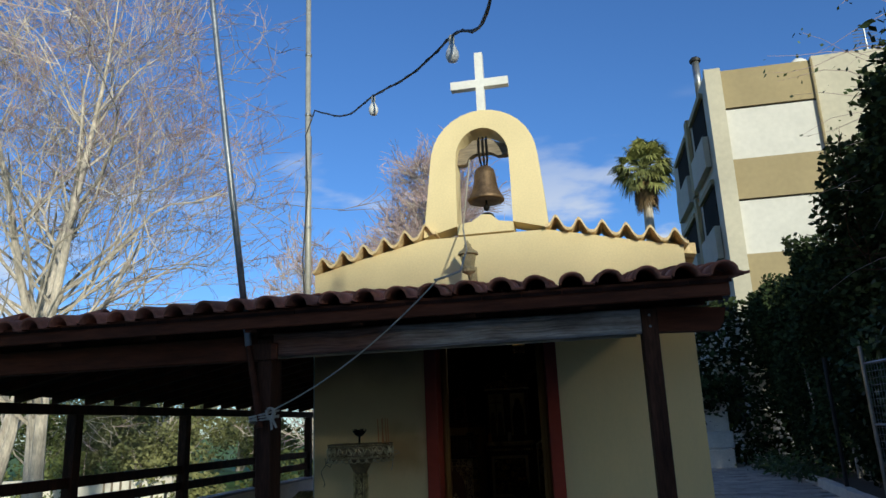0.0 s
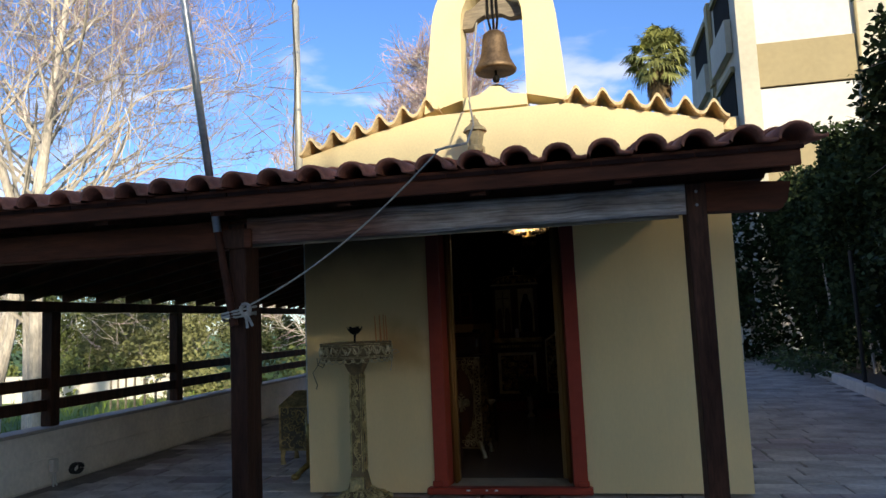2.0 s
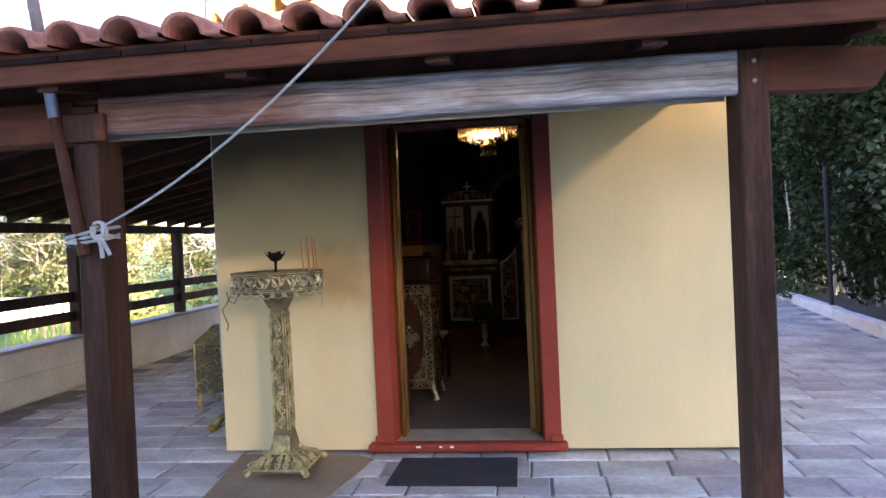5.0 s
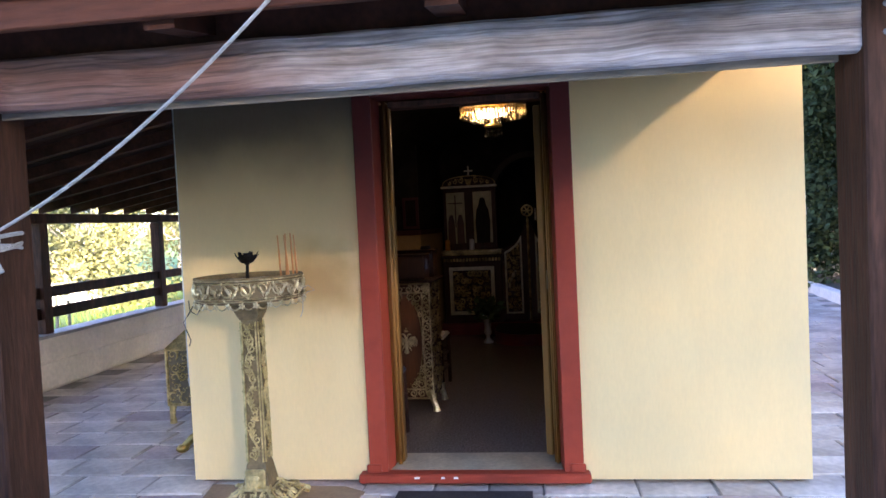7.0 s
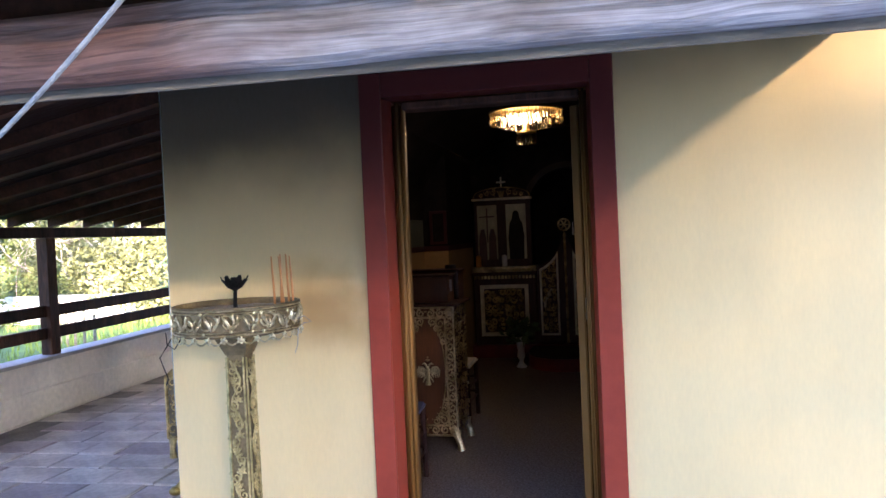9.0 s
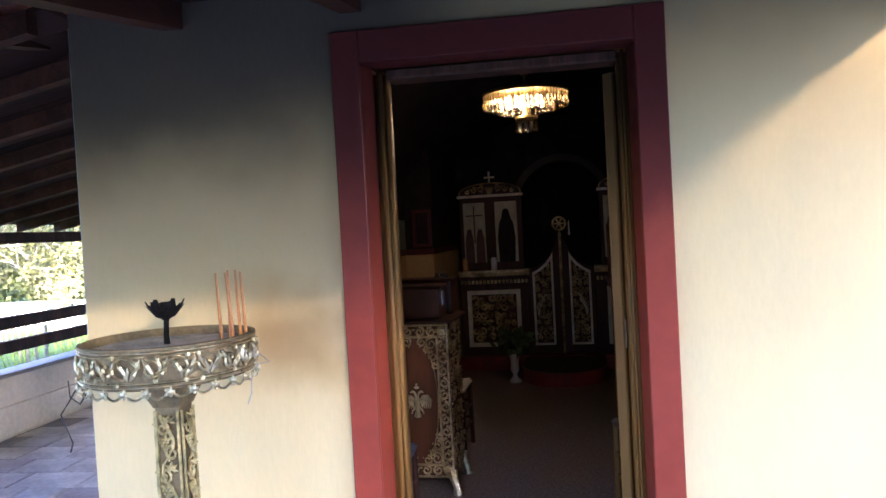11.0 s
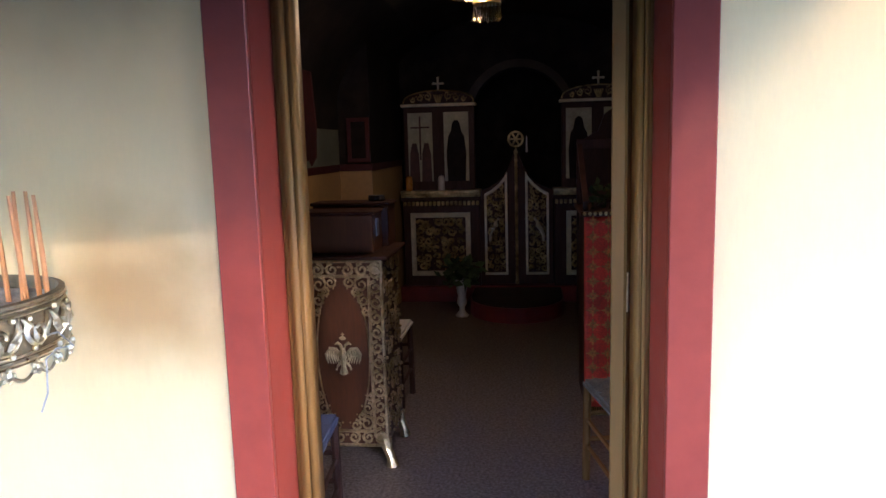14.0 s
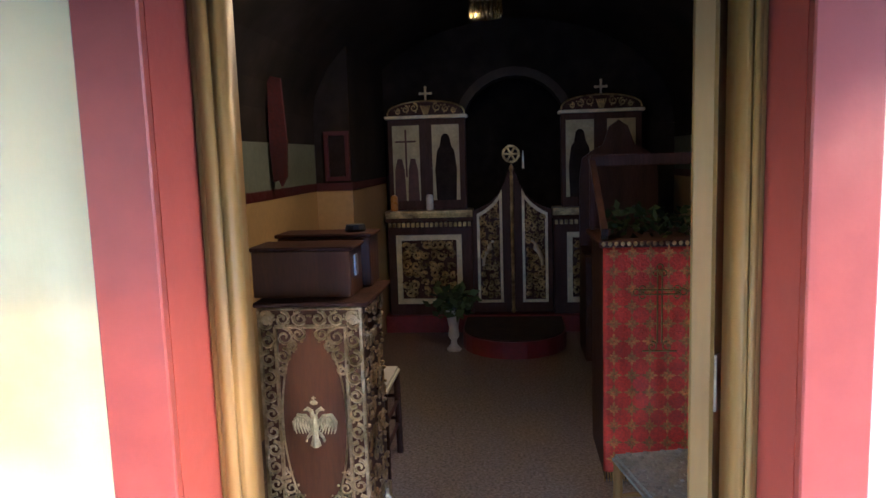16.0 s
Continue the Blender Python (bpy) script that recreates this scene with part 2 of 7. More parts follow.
BRASS = simple("tarnished_brass", (0.50, 0.36, 0.12), 0.36, metal=1.0, var=0.4, big=7, fine=60, bump=0.25, tint=(0.20, 0.15, 0.06))
STANDMETAL = simple("gilded_cast_metal", (0.66, 0.52, 0.24), 0.42, metal=0.6, var=0.4, big=14, fine=60, bump=0.3, tint=(0.34, 0.25, 0.10))
RUSTY = simple("sooty_iron", (0.009, 0.0075, 0.007), 0.75, spec=0.2, metal=0.1, var=0.5, big=20, fine=90, bump=0.5)
SAND = simple("candle_sand", (0.64, 0.56, 0.47), 0.95, var=0.3, big=14, fine=120, bump=0.9)
CANDLE = simple("beeswax_taper", (0.60, 0.25, 0.075), 0.55, var=0.15, big=10, fine=60, bump=0.1)
BRONZE = simple("bell_bronze", (0.22, 0.145, 0.085), 0.55, metal=0.7, var=0.4, big=8, fine=50, bump=0.3)
GREYWOOD = simple("weathered_grey_wood", (0.27, 0.22, 0.16), 0.85, var=0.35, big=4, fine=20, bump=0.5, stretch=(0.8, 5, 5))
BROWNWOOD = simple("brown_veneer", (0.098, 0.035, 0.014), 0.4, var=0.25, big=3, fine=20, bump=0.08, stretch=(5, 5, 0.8))
TEMPLON = simple("dark_walnut", (0.058, 0.024, 0.016), 0.5, var=0.35, big=3, fine=20, bump=0.15, stretch=(5, 5, 0.8), spec=0.2)
GOLDLEAF = simple("old_gilding", (0.66, 0.50, 0.22), 0.42, metal=0.5, var=0.45, big=9, fine=60, bump=0.35, tint=(0.17, 0.11, 0.04))
CREAMGOLD = simple("pale_gilt_border", (0.72, 0.64, 0.44), 0.5, metal=0.2, var=0.2, big=8, fine=60, bump=0.1)
ICON_GROUND = simple("icon_gold_ground", (0.46, 0.40, 0.23), 0.5, metal=0.1, var=0.2, big=7, fine=50, bump=0.05)
ICON_DARK = simple("icon_dark_paint", (0.020, 0.013, 0.012), 0.7, spec=0.15, var=0.4, big=9, fine=50, bump=0.05)
ICON_BROWN = simple("icon_brown_paint", (0.085, 0.03, 0.02), 0.55, var=0.4, big=9, fine=50, bump=0.05)
REDCLOTH = simple("red_brocade", (0.86, 0.075, 0.035), 0.7, var=0.3, big=7, fine=90, bump=0.4)
GOLDTHREAD = simple("gold_thread", (0.40, 0.22, 0.05), 0.5, metal=0.3, var=0.4, big=20, fine=120, bump=0.4)
RUG = simple("dark_rug", (0.035, 0.018, 0.014), 0.95, var=0.4, big=9, fine=90, bump=0.5)
REDPLINTH = simple("red_painted_plinth", (0.20, 0.018, 0.018), 0.5, var=0.25, big=4, fine=30, bump=0.2)
CERAMIC = simple("white_ceramic", (0.72, 0.70, 0.66), 0.25, var=0.08, bump=0.0)
LEAF = simple("foliage", (0.065, 0.105, 0.032), 0.6, var=0.35, big=0.7, fine=6, bump=0.0, per_island=0.55)
LEAF_DARK = simple("dark_foliage", (0.045, 0.064, 0.027), 0.85, spec=0.08, var=0.4, big=0.6, fine=6, bump=0.0, per_island=0.6)
LEAF_OLIVE = simple("olive_foliage", (0.21, 0.215, 0.085), 0.7, var=0.25, big=0.3, fine=3, bump=0.0, per_island=0.3)
LEAF_MEADOW = simple("meadow_tree_foliage", (0.155, 0.185, 0.055), 0.7, var=0.3, big=0.3, fine=3, bump=0.0, per_island=0.35)
# Darker copy of the stand metal: recess shade painted behind the relief.
STANDDARK = simple("tarnished_metal_ground", (0.24, 0.17, 0.08), 0.6, metal=0.4, var=0.4, big=8, fine=60, bump=0.3)
CRESTMETAL = simple("dull_silvered_metal", (0.50, 0.43, 0.26), 0.6, metal=0.3, var=0.4, big=14, fine=120, bump=0.5)
PALM = simple("palm_frond", (0.25, 0.26, 0.08), 0.6, var=0.3, big=1, fine=6, bump=0.0, per_island=0.4)
PALMDRY = simple("dry_palm_fronds", (0.26, 0.17, 0.08), 0.8, var=0.3, big=1, fine=6, bump=0.0, per_island=0.4)
BARK = simple("pale_bark", (0.60, 0.53, 0.45), 0.9, var=0.35, big=3, fine=14, bump=0.5, stretch=(2, 2, 0.6))
TWIG = simple("reddish_twigs", (0.47, 0.35, 0.35), 0.9, var=0.3, big=1, fine=8, bump=0.0)
GRASS = simple("meadow", (0.17, 0.28, 0.045), 0.95, var=0.45, big=0.25, fine=3.5, bump=0.6)
EARTH = simple("bare_earth", (0.10, 0.075, 0.052), 0.95, var=0.35, big=0.4, fine=7, bump=0.6)
CONCRETE = simple("building_render", (0.50, 0.46, 0.38), 0.9, var=0.10, big=0.5, fine=6, bump=0.1)
TAUPE = simple("taupe_render", (0.36, 0.29, 0.165), 0.9, var=0.10, big=0.5, fine=6, bump=0.1)
PALEBEIGE = simple("pale_beige_render", (0.54, 0.50, 0.40), 0.9, var=0.10, big=0.5, fine=6, bump=0.1)
OFFWHITE = simple("off_white_render", (0.66, 0.64, 0.60), 0.9, var=0.08, big=0.5, fine=6, bump=0.1)
# Flat dark colour that paints the shade of recesses and openings.
RECESS_SHADE = simple("dark_window_glass", (0.022, 0.019, 0.016), 0.9, var=0.2, bump=0.0, spec=0.05)
STEEL = simple("galvanised_steel", (0.42, 0.43, 0.44), 0.42, metal=0.8, var=0.25, big=4, fine=40, bump=0.1)
GREYPOLE = simple("grey_painted_pole", (0.50, 0.48, 0.43), 0.5, metal=0.3, var=0.2, big=4, fine=40, bump=0.1)
ROPE = simple("braided_rope", (0.42, 0.39, 0.34), 0.9, var=0.2, big=30, fine=160, bump=0.8)
CABLE = simple("black_cable", (0.02, 0.02, 0.022), 0.6, var=0.2, bump=0.0)
BULB = simple("frosted_bulb", (0.75, 0.75, 0.75), 0.2, var=0.03, bump=0.0)
CARD = simple("brown_cardboard", (0.30, 0.20, 0.12), 0.9, var=0.2, big=4, fine=40, bump=0.2)
MAT = simple("black_rubber_mat", (0.030, 0.028, 0.030), 0.85, var=0.3, big=8, fine=120, bump=0.6)
PLASTICWHITE = simple("white_plastic", (0.62, 0.60, 0.56), 0.5, var=0.08, bump=0.0)
LANTERN = simple("weathered_lantern_paint", (0.42, 0.34, 0.20), 0.6, metal=0.2, var=0.3, big=12, fine=60, bump=0.3)
BLUECLOTH = simple("blue_grey_cloth", (0.12, 0.15, 0.26), 0.9, var=0.2, big=8, fine=90, bump=0.3)
STRAW = simple("woven_rush", (0.24, 0.215, 0.175), 0.8, var=0.35, big=8, fine=90, bump=0.7)
GLASSY = bpy.data.materials.new("crystal")
GLASSY.use_nodes = True
_p = GLASSY.node_tree.nodes["Principled BSDF"]
_p.inputs["Transmission Weight"].default_value, _p.inputs["Roughness"].default_value, _p.inputs["IOR"].default_value = 1.0, 0.08, 1.5
_p.inputs["Base Color"].default_value = (1.0, 0.84, 0.58, 1)
LAMPGLOW = glow("lit_bulb", (1.0, 0.72, 0.38), 1.9)
ORANGEGLASS = simple("amber_glass", (0.55, 0.22, 0.02), 0.3, var=0.1, bump=0.0)


# ---- building helpers ----
ORIGIN = {}


def thing(name, at, label, category, group="", kind=""):
    ob = new(name)
    ob.location = at
    ob.empty_display_size = 0.1
    ORIGIN[ob] = Vector(at)
    return tagged(ob, label, category, group, kind)


def part(name, bm, mat, parent=None, label="", smooth=False):
    """Links a bmesh, made in world metres, as one mesh object under a thing or a part."""
    me = bpy.data.meshes.new(name)
    if parent is not None and ORIGIN[parent].length:
        bmesh.ops.translate(bm, verts=bm.verts, vec=-ORIGIN[parent])
    bm.normal_update()
    bm.to_mesh(me)
    bm.free()
    if smooth:
        me.polygons.foreach_set("use_smooth", [True] * len(me.polygons))
    me.materials.append(mat)
    ob = new(name, me)
    if parent is not None:
        ob.parent = parent
        ORIGIN[ob] = ORIGIN[parent]
    else:
        ORIGIN[ob] = Vector((0, 0, 0))
    if label:
        tagged(ob, label)
    return ob


def solid(name, bm, mat, label, category, group="", kind="", smooth=False):
    """A thing that is one mesh."""
    return tagged(part(name, bm, mat, None, "", smooth), label, category, group, kind)


def box(bm, x0, x1, y0, y1, z0, z1, bevel=0.0, turn=None, seg=1):
    vs = [bm.verts.new((x, y, z)) for x in (x0, x1) for y in (y0, y1) for z in (z0, z1)]
    fs = [bm.faces.new([vs[i] for i in q]) for q in ((0, 1, 3, 2), (4, 6, 7, 5), (0, 4, 5, 1), (2, 3, 7, 6), (0, 2, 6, 4), (1, 5, 7, 3))]
    if bevel:
        es = list({e for f in fs for e in f.edges})
        out = bmesh.ops.bevel(bm, geom=es, offset=bevel, segments=seg, affect="EDGES", clamp_overlap=True)
        vs = list({v for f in out["faces"] for v in f.verts} | {v for v in vs if v.is_valid})
    if turn is not None:
        bmesh.ops.transform(bm, matrix=turn, verts=vs)
    return vs


def prism(bm, outline, y0, y1, axis="y"):
    """A flat outline drawn out from y0 to y1 (outline in x and z; for axis x in y and z; for axis z in x and y)."""
    def place(p, d):
        return (p[0], d, p[1]) if axis == "y" else (d, p[0], p[1]) if axis == "x" else (p[0], p[1], d)
    a = [bm.verts.new(place(p, y0)) for p in outline]
    b = [bm.verts.new(place(p, y1)) for p in outline]
    bm.faces.new(a)
    bm.faces.new(b[::-1])
    for i in range(len(a)):
        j = (i + 1) % len(a)
        bm.faces.new((a[j], a[i], b[i], b[j]))
    return a + b


def ring(bm, outer, inner, y0, y1, closed=True):
    """A band between two outlines of equal count (x and z), drawn out from y0 to y1."""
    vs = {}
    for k, pts in enumerate((outer, inner)):
        for d, y in enumerate((y0, y1)):
            vs[k, d] = [bm.verts.new((p[0], y, p[1])) for p in pts]
    n = len(outer)
    for i in range(n if closed else n - 1):
        j = (i + 1) % n
        bm.faces.new((vs[0, 0][i], vs[0, 0][j], vs[1, 0][j], vs[1, 0][i]))
        bm.faces.new((vs[0, 1][j], vs[0, 1][i], vs[1, 1][i], vs[1, 1][j]))
        bm.faces.new((vs[0, 0][j], vs[0, 0][i], vs[0, 1][i], vs[0, 1][j]))
        bm.faces.new((vs[1, 0][i], vs[1, 0][j], vs[1, 1][j], vs[1, 1][i]))
    if not closed:
        for i in (0, n - 1):
            bm.faces.new((vs[0, 0][i], vs[1, 0][i], vs[1, 1][i], vs[0, 1][i]))


def tube(bm, pts, r, sides=6, cap=True):
    """A round bar along points; r is one radius or one for each point."""
    pts = [Vector(p) for p in pts]
    rs = r if isinstance(r, (list, tuple)) else [r] * len(pts)
    rings = []
    for i, p in enumerate(pts):
        d = (pts[min(i + 1, len(pts) - 1)] - pts[max(i - 1, 0)])
        d = d.normalized() if d.length > 1e-9 else Vector((0, 0, 1))
        u = d.cross(Vector((0, 0, 1)) if abs(d.z) < 0.9 else Vector((1, 0, 0))).normalized()
        w = d.cross(u)
        rings.append([bm.verts.new(p + rs[i] * (math.cos(2 * math.pi * k / sides) * u + math.sin(2 * math.pi * k / sides) * w)) for k in range(sides)])
    for a, b in zip(rings, rings[1:]):
        for k in range(sides):
            bm.faces.new((a[k], a[(k + 1) % sides], b[(k + 1) % sides], b[k]))
    if cap:
        bm.faces.new(rings[0][::-1])
        bm.faces.new(rings[-1])


def lathe(bm, profile, centre, n=20, squash=1.0):
    """A turned shape: radius and height pairs about a centre."""
    cx, cy, cz = centre
    rings = []
    for r, z in profile:
        rings.append([bm.verts.new((cx + max(r, 1e-4) * math.cos(2 * math.pi * k / n), cy + squash * max(r, 1e-4) * math.sin(2 * math.pi * k / n), cz + z)) for k in range(n)])
    for a, b in zip(rings, rings[1:]):
        for k in range(n):
            bm.faces.new((a[k], a[(k + 1) % n], b[(k + 1) % n], b[k]))
    bm.faces.new(rings[0][::-1])
    bm.faces.new(rings[-1])


def blob(bm, centre, size, n=6, m=4):
    """A small rounded lump with three radii."""
    cx, cy, cz = centre
    rings = []
    for i in range(1, m):
        a = math.pi * i / m
        rings.append([bm.verts.new((cx + size[0] * math.sin(a) * math.cos(2 * math.pi * k / n), cy + size[1] * math.sin(a) * math.sin(2 * math.pi * k / n), cz + size[2] * math.cos(a))) for k in range(n)])
    top, bot = bm.verts.new((cx, cy, cz + size[2])), bm.verts.new((cx, cy, cz - size[2]))
    for a, b in zip(rings, rings[1:]):
        for k in range(n):
            bm.faces.new((a[k], b[k], b[(k + 1) % n], a[(k + 1) % n]))
    for k in range(n):
        bm.faces.new((top, rings[0][k], rings[0][(k + 1) % n]))
        bm.faces.new((bot, rings[-1][(k + 1) % n], rings[-1][k]))


def curve3(a, b, sag=0.0, n=14, bow=(0, 0, 0)):
    a, b = Vector(a), Vector(b)
    out = []
    for i in range(n + 1):
        t = i / n
        p = a.lerp(b, t)
        k = 4 * t * (1 - t)
        out.append(p + Vector((bow[0] * k, bow[1] * k, bow[2] * k - sag * k)))
    return out


def scroll(bm, put, u, v, size, sense, r, turns=1.35, sides=4, leaves=True, phase=1.57):
    """One carved tendril: a spiral with leaf lumps. put(u, v, w) maps the plane of the carving to the world."""
    pts = []
    n = 13
    for i in range(n + 1):
        a = turns * 2 * math.pi * i / n
        rad = size * (1 - 0.80 * i / n)
        pts.append(put(u + sense * rad * math.cos(a + phase), v + rad * math.sin(a + phase), r * 0.8))
    tube(bm, pts, [r * (1.15 - 0.5 * i / n) for i in range(n + 1)], sides)
    if leaves:
        for a in (0.4, 2.2, 4.3):
            c = put(u + sense * size * 1.05 * math.cos(a), v + size * 1.05 * math.sin(a), r)
            blob(bm, c, (size * 0.20, size * 0.20, size * 0.20), 5, 3)


def carving(bm, put, w, h, cell, r, rng, inside=None, turns=1.35):
    """Tendrils all over a field of width w and height h, about its middle; inside(u, v) leaves parts of it free."""
    nu, nv = max(1, round(w / cell)), max(1, round(h / cell))
    for i in range(nu):
        for j in range(nv):
            u, v = -w / 2 + w * (i + 0.5) / nu, -h / 2 + h * (j + 0.5) / nv
            if inside and not inside(u, v):
                continue
            du, dv = (rng.uniform(-0.22, 0.22) * w / nu, rng.uniform(-0.22, 0.22) * h / nv) if nu > 1 and nv > 1 else (0.0, 0.0)
            scroll(bm, put, u + du, v + dv, 0.50 * min(w / nu, h / nv) * rng.uniform(0.75, 1.12), rng.choice((1, -1)), r * rng.uniform(0.8, 1.15), turns * rng.uniform(0.55, 1.0), phase=rng.uniform(0, 6.28))


def leaf_cloud(bm, points, size, rng, droop=0.0):
    """Small pointed leaves, each its own folded face, at the points given."""
    for p in points:
        d = Vector((rng.gauss(0, 1), rng.gauss(0, 1), rng.gauss(0, 0.7) - droop))
        d = d.normalized() if d.length else Vector((1, 0, 0))
        s = Vector((rng.gauss(0, 1), rng.gauss(0, 1), rng.gauss(0, 1)))
        s = d.cross(s)
        s = s.normalized() if s.length else Vector((0, 0, 1))
        L = size * rng.uniform(0.6, 1.4)
        p = Vector(p)
        a, b, c, e = p, p + d * L * 0.5 + s * L * 0.3, p + d * L, p + d * L * 0.5 - s * L * 0.3
        v = [bm.verts.new(q) for q in (a, b, c, e)]
        bm.faces.new(v)


def bm_new():
    return bmesh.new()


# ---- ground ----
rng = random.Random(4)
bm = bm_new()
N = 60
def ground_z(x, y):
    """Flat round the chapel, falling away to the meadow on the west and open far off."""
    fall = max(0.0, min(1.0, (-5.4 - x) / 3.0))
    far = max(0.0, (-x - 12) / 60)
    return -0.06 - 0.75 * fall * fall * (3 - 2 * fall) - min(far, 1.0) * 0.6
gx = [-900, -400, -180, -90, -60, -45, -36, -30, -25, -21, -18, -15.5, -13.5, -12, -10.5, -9, -8, -7, -6.2, -5.4, -4, 0, 4, 8, 20, 60, 180, 900]
gy = [-900, -300, -80, -30, -12, -6, -2, 2, 6, 10, 14, 18, 22, 27, 33, 40, 55, 90, 200, 500, 1500]
grid = [[bm.verts.new((x, y, ground_z(x, y))) for y in gy] for x in gx]
for i in range(len(gx) - 1):
    for j in range(len(gy) - 1):
        bm.faces.new((grid[i][j], grid[i + 1][j], grid[i + 1][j + 1], grid[i][j + 1]))
solid("ground", bm, GRASS, "green winter meadow round the chapel yard", "ground", kind="structure", smooth=True)

bm = bm_new()
box(bm, -4.98, 5.4, -7.0, 24.0, -0.30, -0.035)
floor = solid("floor", bm, JOINT, "paved chapel yard of grey and reddish stone slabs", "paving", kind="structure")

bm = bm_new()
box(bm, 5.4, 40, -7.0, 60.0, -0.3, 0.10)
solid("planting_bed", bm, EARTH, "bare earth bed behind the white kerb", "ground", kind="structure")

# ---- chapel shell ----
X0, X1, YF = -2.22, 1.22, 6.95
bm = bm_new()
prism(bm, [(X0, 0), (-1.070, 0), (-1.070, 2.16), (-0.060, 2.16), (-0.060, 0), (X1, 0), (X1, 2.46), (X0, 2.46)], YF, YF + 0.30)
wall_south = solid("wall_south", bm, PLASTER, "yellow plastered chapel front with soot and painted shade under the eaves", "wall", kind="structure")
bm = bm_new()
prism(bm, [(X0, 2.46), (X1, 2.46), (X1, 2.80), (0.62, 2.93), (0.03, 3.06), (-1.11, 3.06), (-1.70, 2.93), (X0, 2.80)], YF, YF + 0.30)
solid("gable", bm, BELL_PLASTER, "cream yellow plastered gable over the chapel front", "wall", kind="structure")
# the nave lies three degrees off the front
NAVE = Matrix.Translation((-0.55, 7.1, 0.02)) @ Matrix.Rotation(radians(-2.95), 4, "Z") @ Matrix.Translation((0.55, -7.1, 0))
BEFORE = set(bpy.data.objects)


def set_in_nave():
    """Turns whatever was built since the last call, with its parts, to the line of the nave."""
    for o in set(bpy.data.objects) - BEFORE:
        if o.parent is None:
            o.matrix_world = NAVE @ o.matrix_basis
    BEFORE.update(bpy.data.objects)


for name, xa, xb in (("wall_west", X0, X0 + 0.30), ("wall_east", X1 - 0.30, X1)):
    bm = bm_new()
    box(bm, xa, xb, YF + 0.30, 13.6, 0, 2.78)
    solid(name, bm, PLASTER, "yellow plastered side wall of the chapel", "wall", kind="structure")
bm = bm_new()
box(bm, X0, X1, 13.6, 13.9, 0, 2.78)
solid("wall_north", bm, PLASTER, "yellow plastered back wall of the chapel", "wall", kind="structure")
bm = bm_new()
for s in (-1, 1):
    prism(bm, [(-0.5, 3.02), (-0.5 + s * 1.85, 2.74), (-0.5 + s * 1.85, 2.84), (-0.5, 3.12)], YF + 0.30, 14.0)
solid("chapel_roof", bm, CREAM_TILE, "low pitched chapel roof behind the front", "roof", kind="structure")

# inside: near-black vault and painted dado
IX0, IX1 = X0 + 0.30, X1 - 0.30
bm = bm_new()
arc = []
for i in range(15):
    a = math.pi * i / 14
    arc.append((-0.5 - 1.42 * math.cos(a), 1.75 + 0.95 * math.sin(a)))
outer = [(-0.5 + (x + 0.5) * 1.02, 1.75 + (z - 1.75) * 1.04 + 0.02) for x, z in arc]
ring(bm, outer, arc, YF + 0.31, 13.6, closed=False)
solid("ceiling", bm, DARKFRESCO, "near-black painted barrel vault", "ceiling", kind="structure", smooth=False)
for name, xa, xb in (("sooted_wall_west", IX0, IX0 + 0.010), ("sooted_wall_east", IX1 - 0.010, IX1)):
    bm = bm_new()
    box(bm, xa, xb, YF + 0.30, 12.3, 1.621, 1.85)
    solid(name, bm, DARKFRESCO, "near-black wall under the vault", "wall", kind="structure")
for name, xa, xb in (("dado_west", IX0, IX0 + 0.012), ("dado_east", IX1 - 0.012, IX1)):
    bm = bm_new()
    box(bm, xa, xb, YF + 0.30, 12.3, -0.03, 1.29)
    solid(name, bm, BEIGE, "beige painted lower wall", "wall", kind="structure")
    bm = bm_new()
    box(bm, xa, xb, YF + 0.30, 12.3, 1.345, 1.62)
    solid(name.replace("dado", "upper_wall"), bm, GREENISH, "grey-green painted wall above the dado", "wall", kind="structure")
    bm = bm_new()
    box(bm, xa - 0.004, xb + 0.004, YF + 0.30, 12.3, 1.29, 1.345)
    solid(name.replace("dado", "trim"), bm, MAROON, "maroon painted stripe above the dado", "trim", kind="structure")
bm = bm_new()
box(bm, IX0 + 0.012, -1.645, 10.9, 12.3, -0.03, 1.29)
pier = thing("wall_pier", (-1.8, 11, -0.03), "beige painted pier before the icon screen", "pier", kind="structure")
part("shaft", bm, BEIGE, pier)
bm = bm_new()
box(bm, IX0 + 0.012, -1.638, 10.893, 12.3, 1.29, 1.345)
part("stripe", bm, MAROON, pier)
bm = bm_new()
box(bm, IX0 + 0.012, -1.645, 10.9, 12.3, 1.345, 2.3)
part("upper_shaft", bm, DARKFRESCO, pier)
bm = bm_new()
ring(bm, [(-1.83, 1.36), (-1.65, 1.36), (-1.65, 1.71), (-1.83, 1.71)], [(-1.80, 1.39), (-1.68, 1.39), (-1.68, 1.68), (-1.80, 1.68)], 10.865, 10.895)
frame_small = thing("small_icon", (-1.74, 10.88, 1.36), "small dark icon in a maroon frame on the pier", "icon")
part("picture_frame", bm, MAROON, frame_small)
bm = bm_new()
box(bm, -1.80, -1.68, 10.88, 10.892, 1.39, 1.68)
part("panel", bm, ICON_DARK, frame_small)

# Dark sheet added before the back wall, to keep the depth black.
bm = bm_new()
box(bm, IX0, IX1, 13.54, 13.59, -0.03, 2.75)
solid("apse_wall", bm, DARKFRESCO, "added dark lining before the sanctuary back wall", "wall", kind="structure")

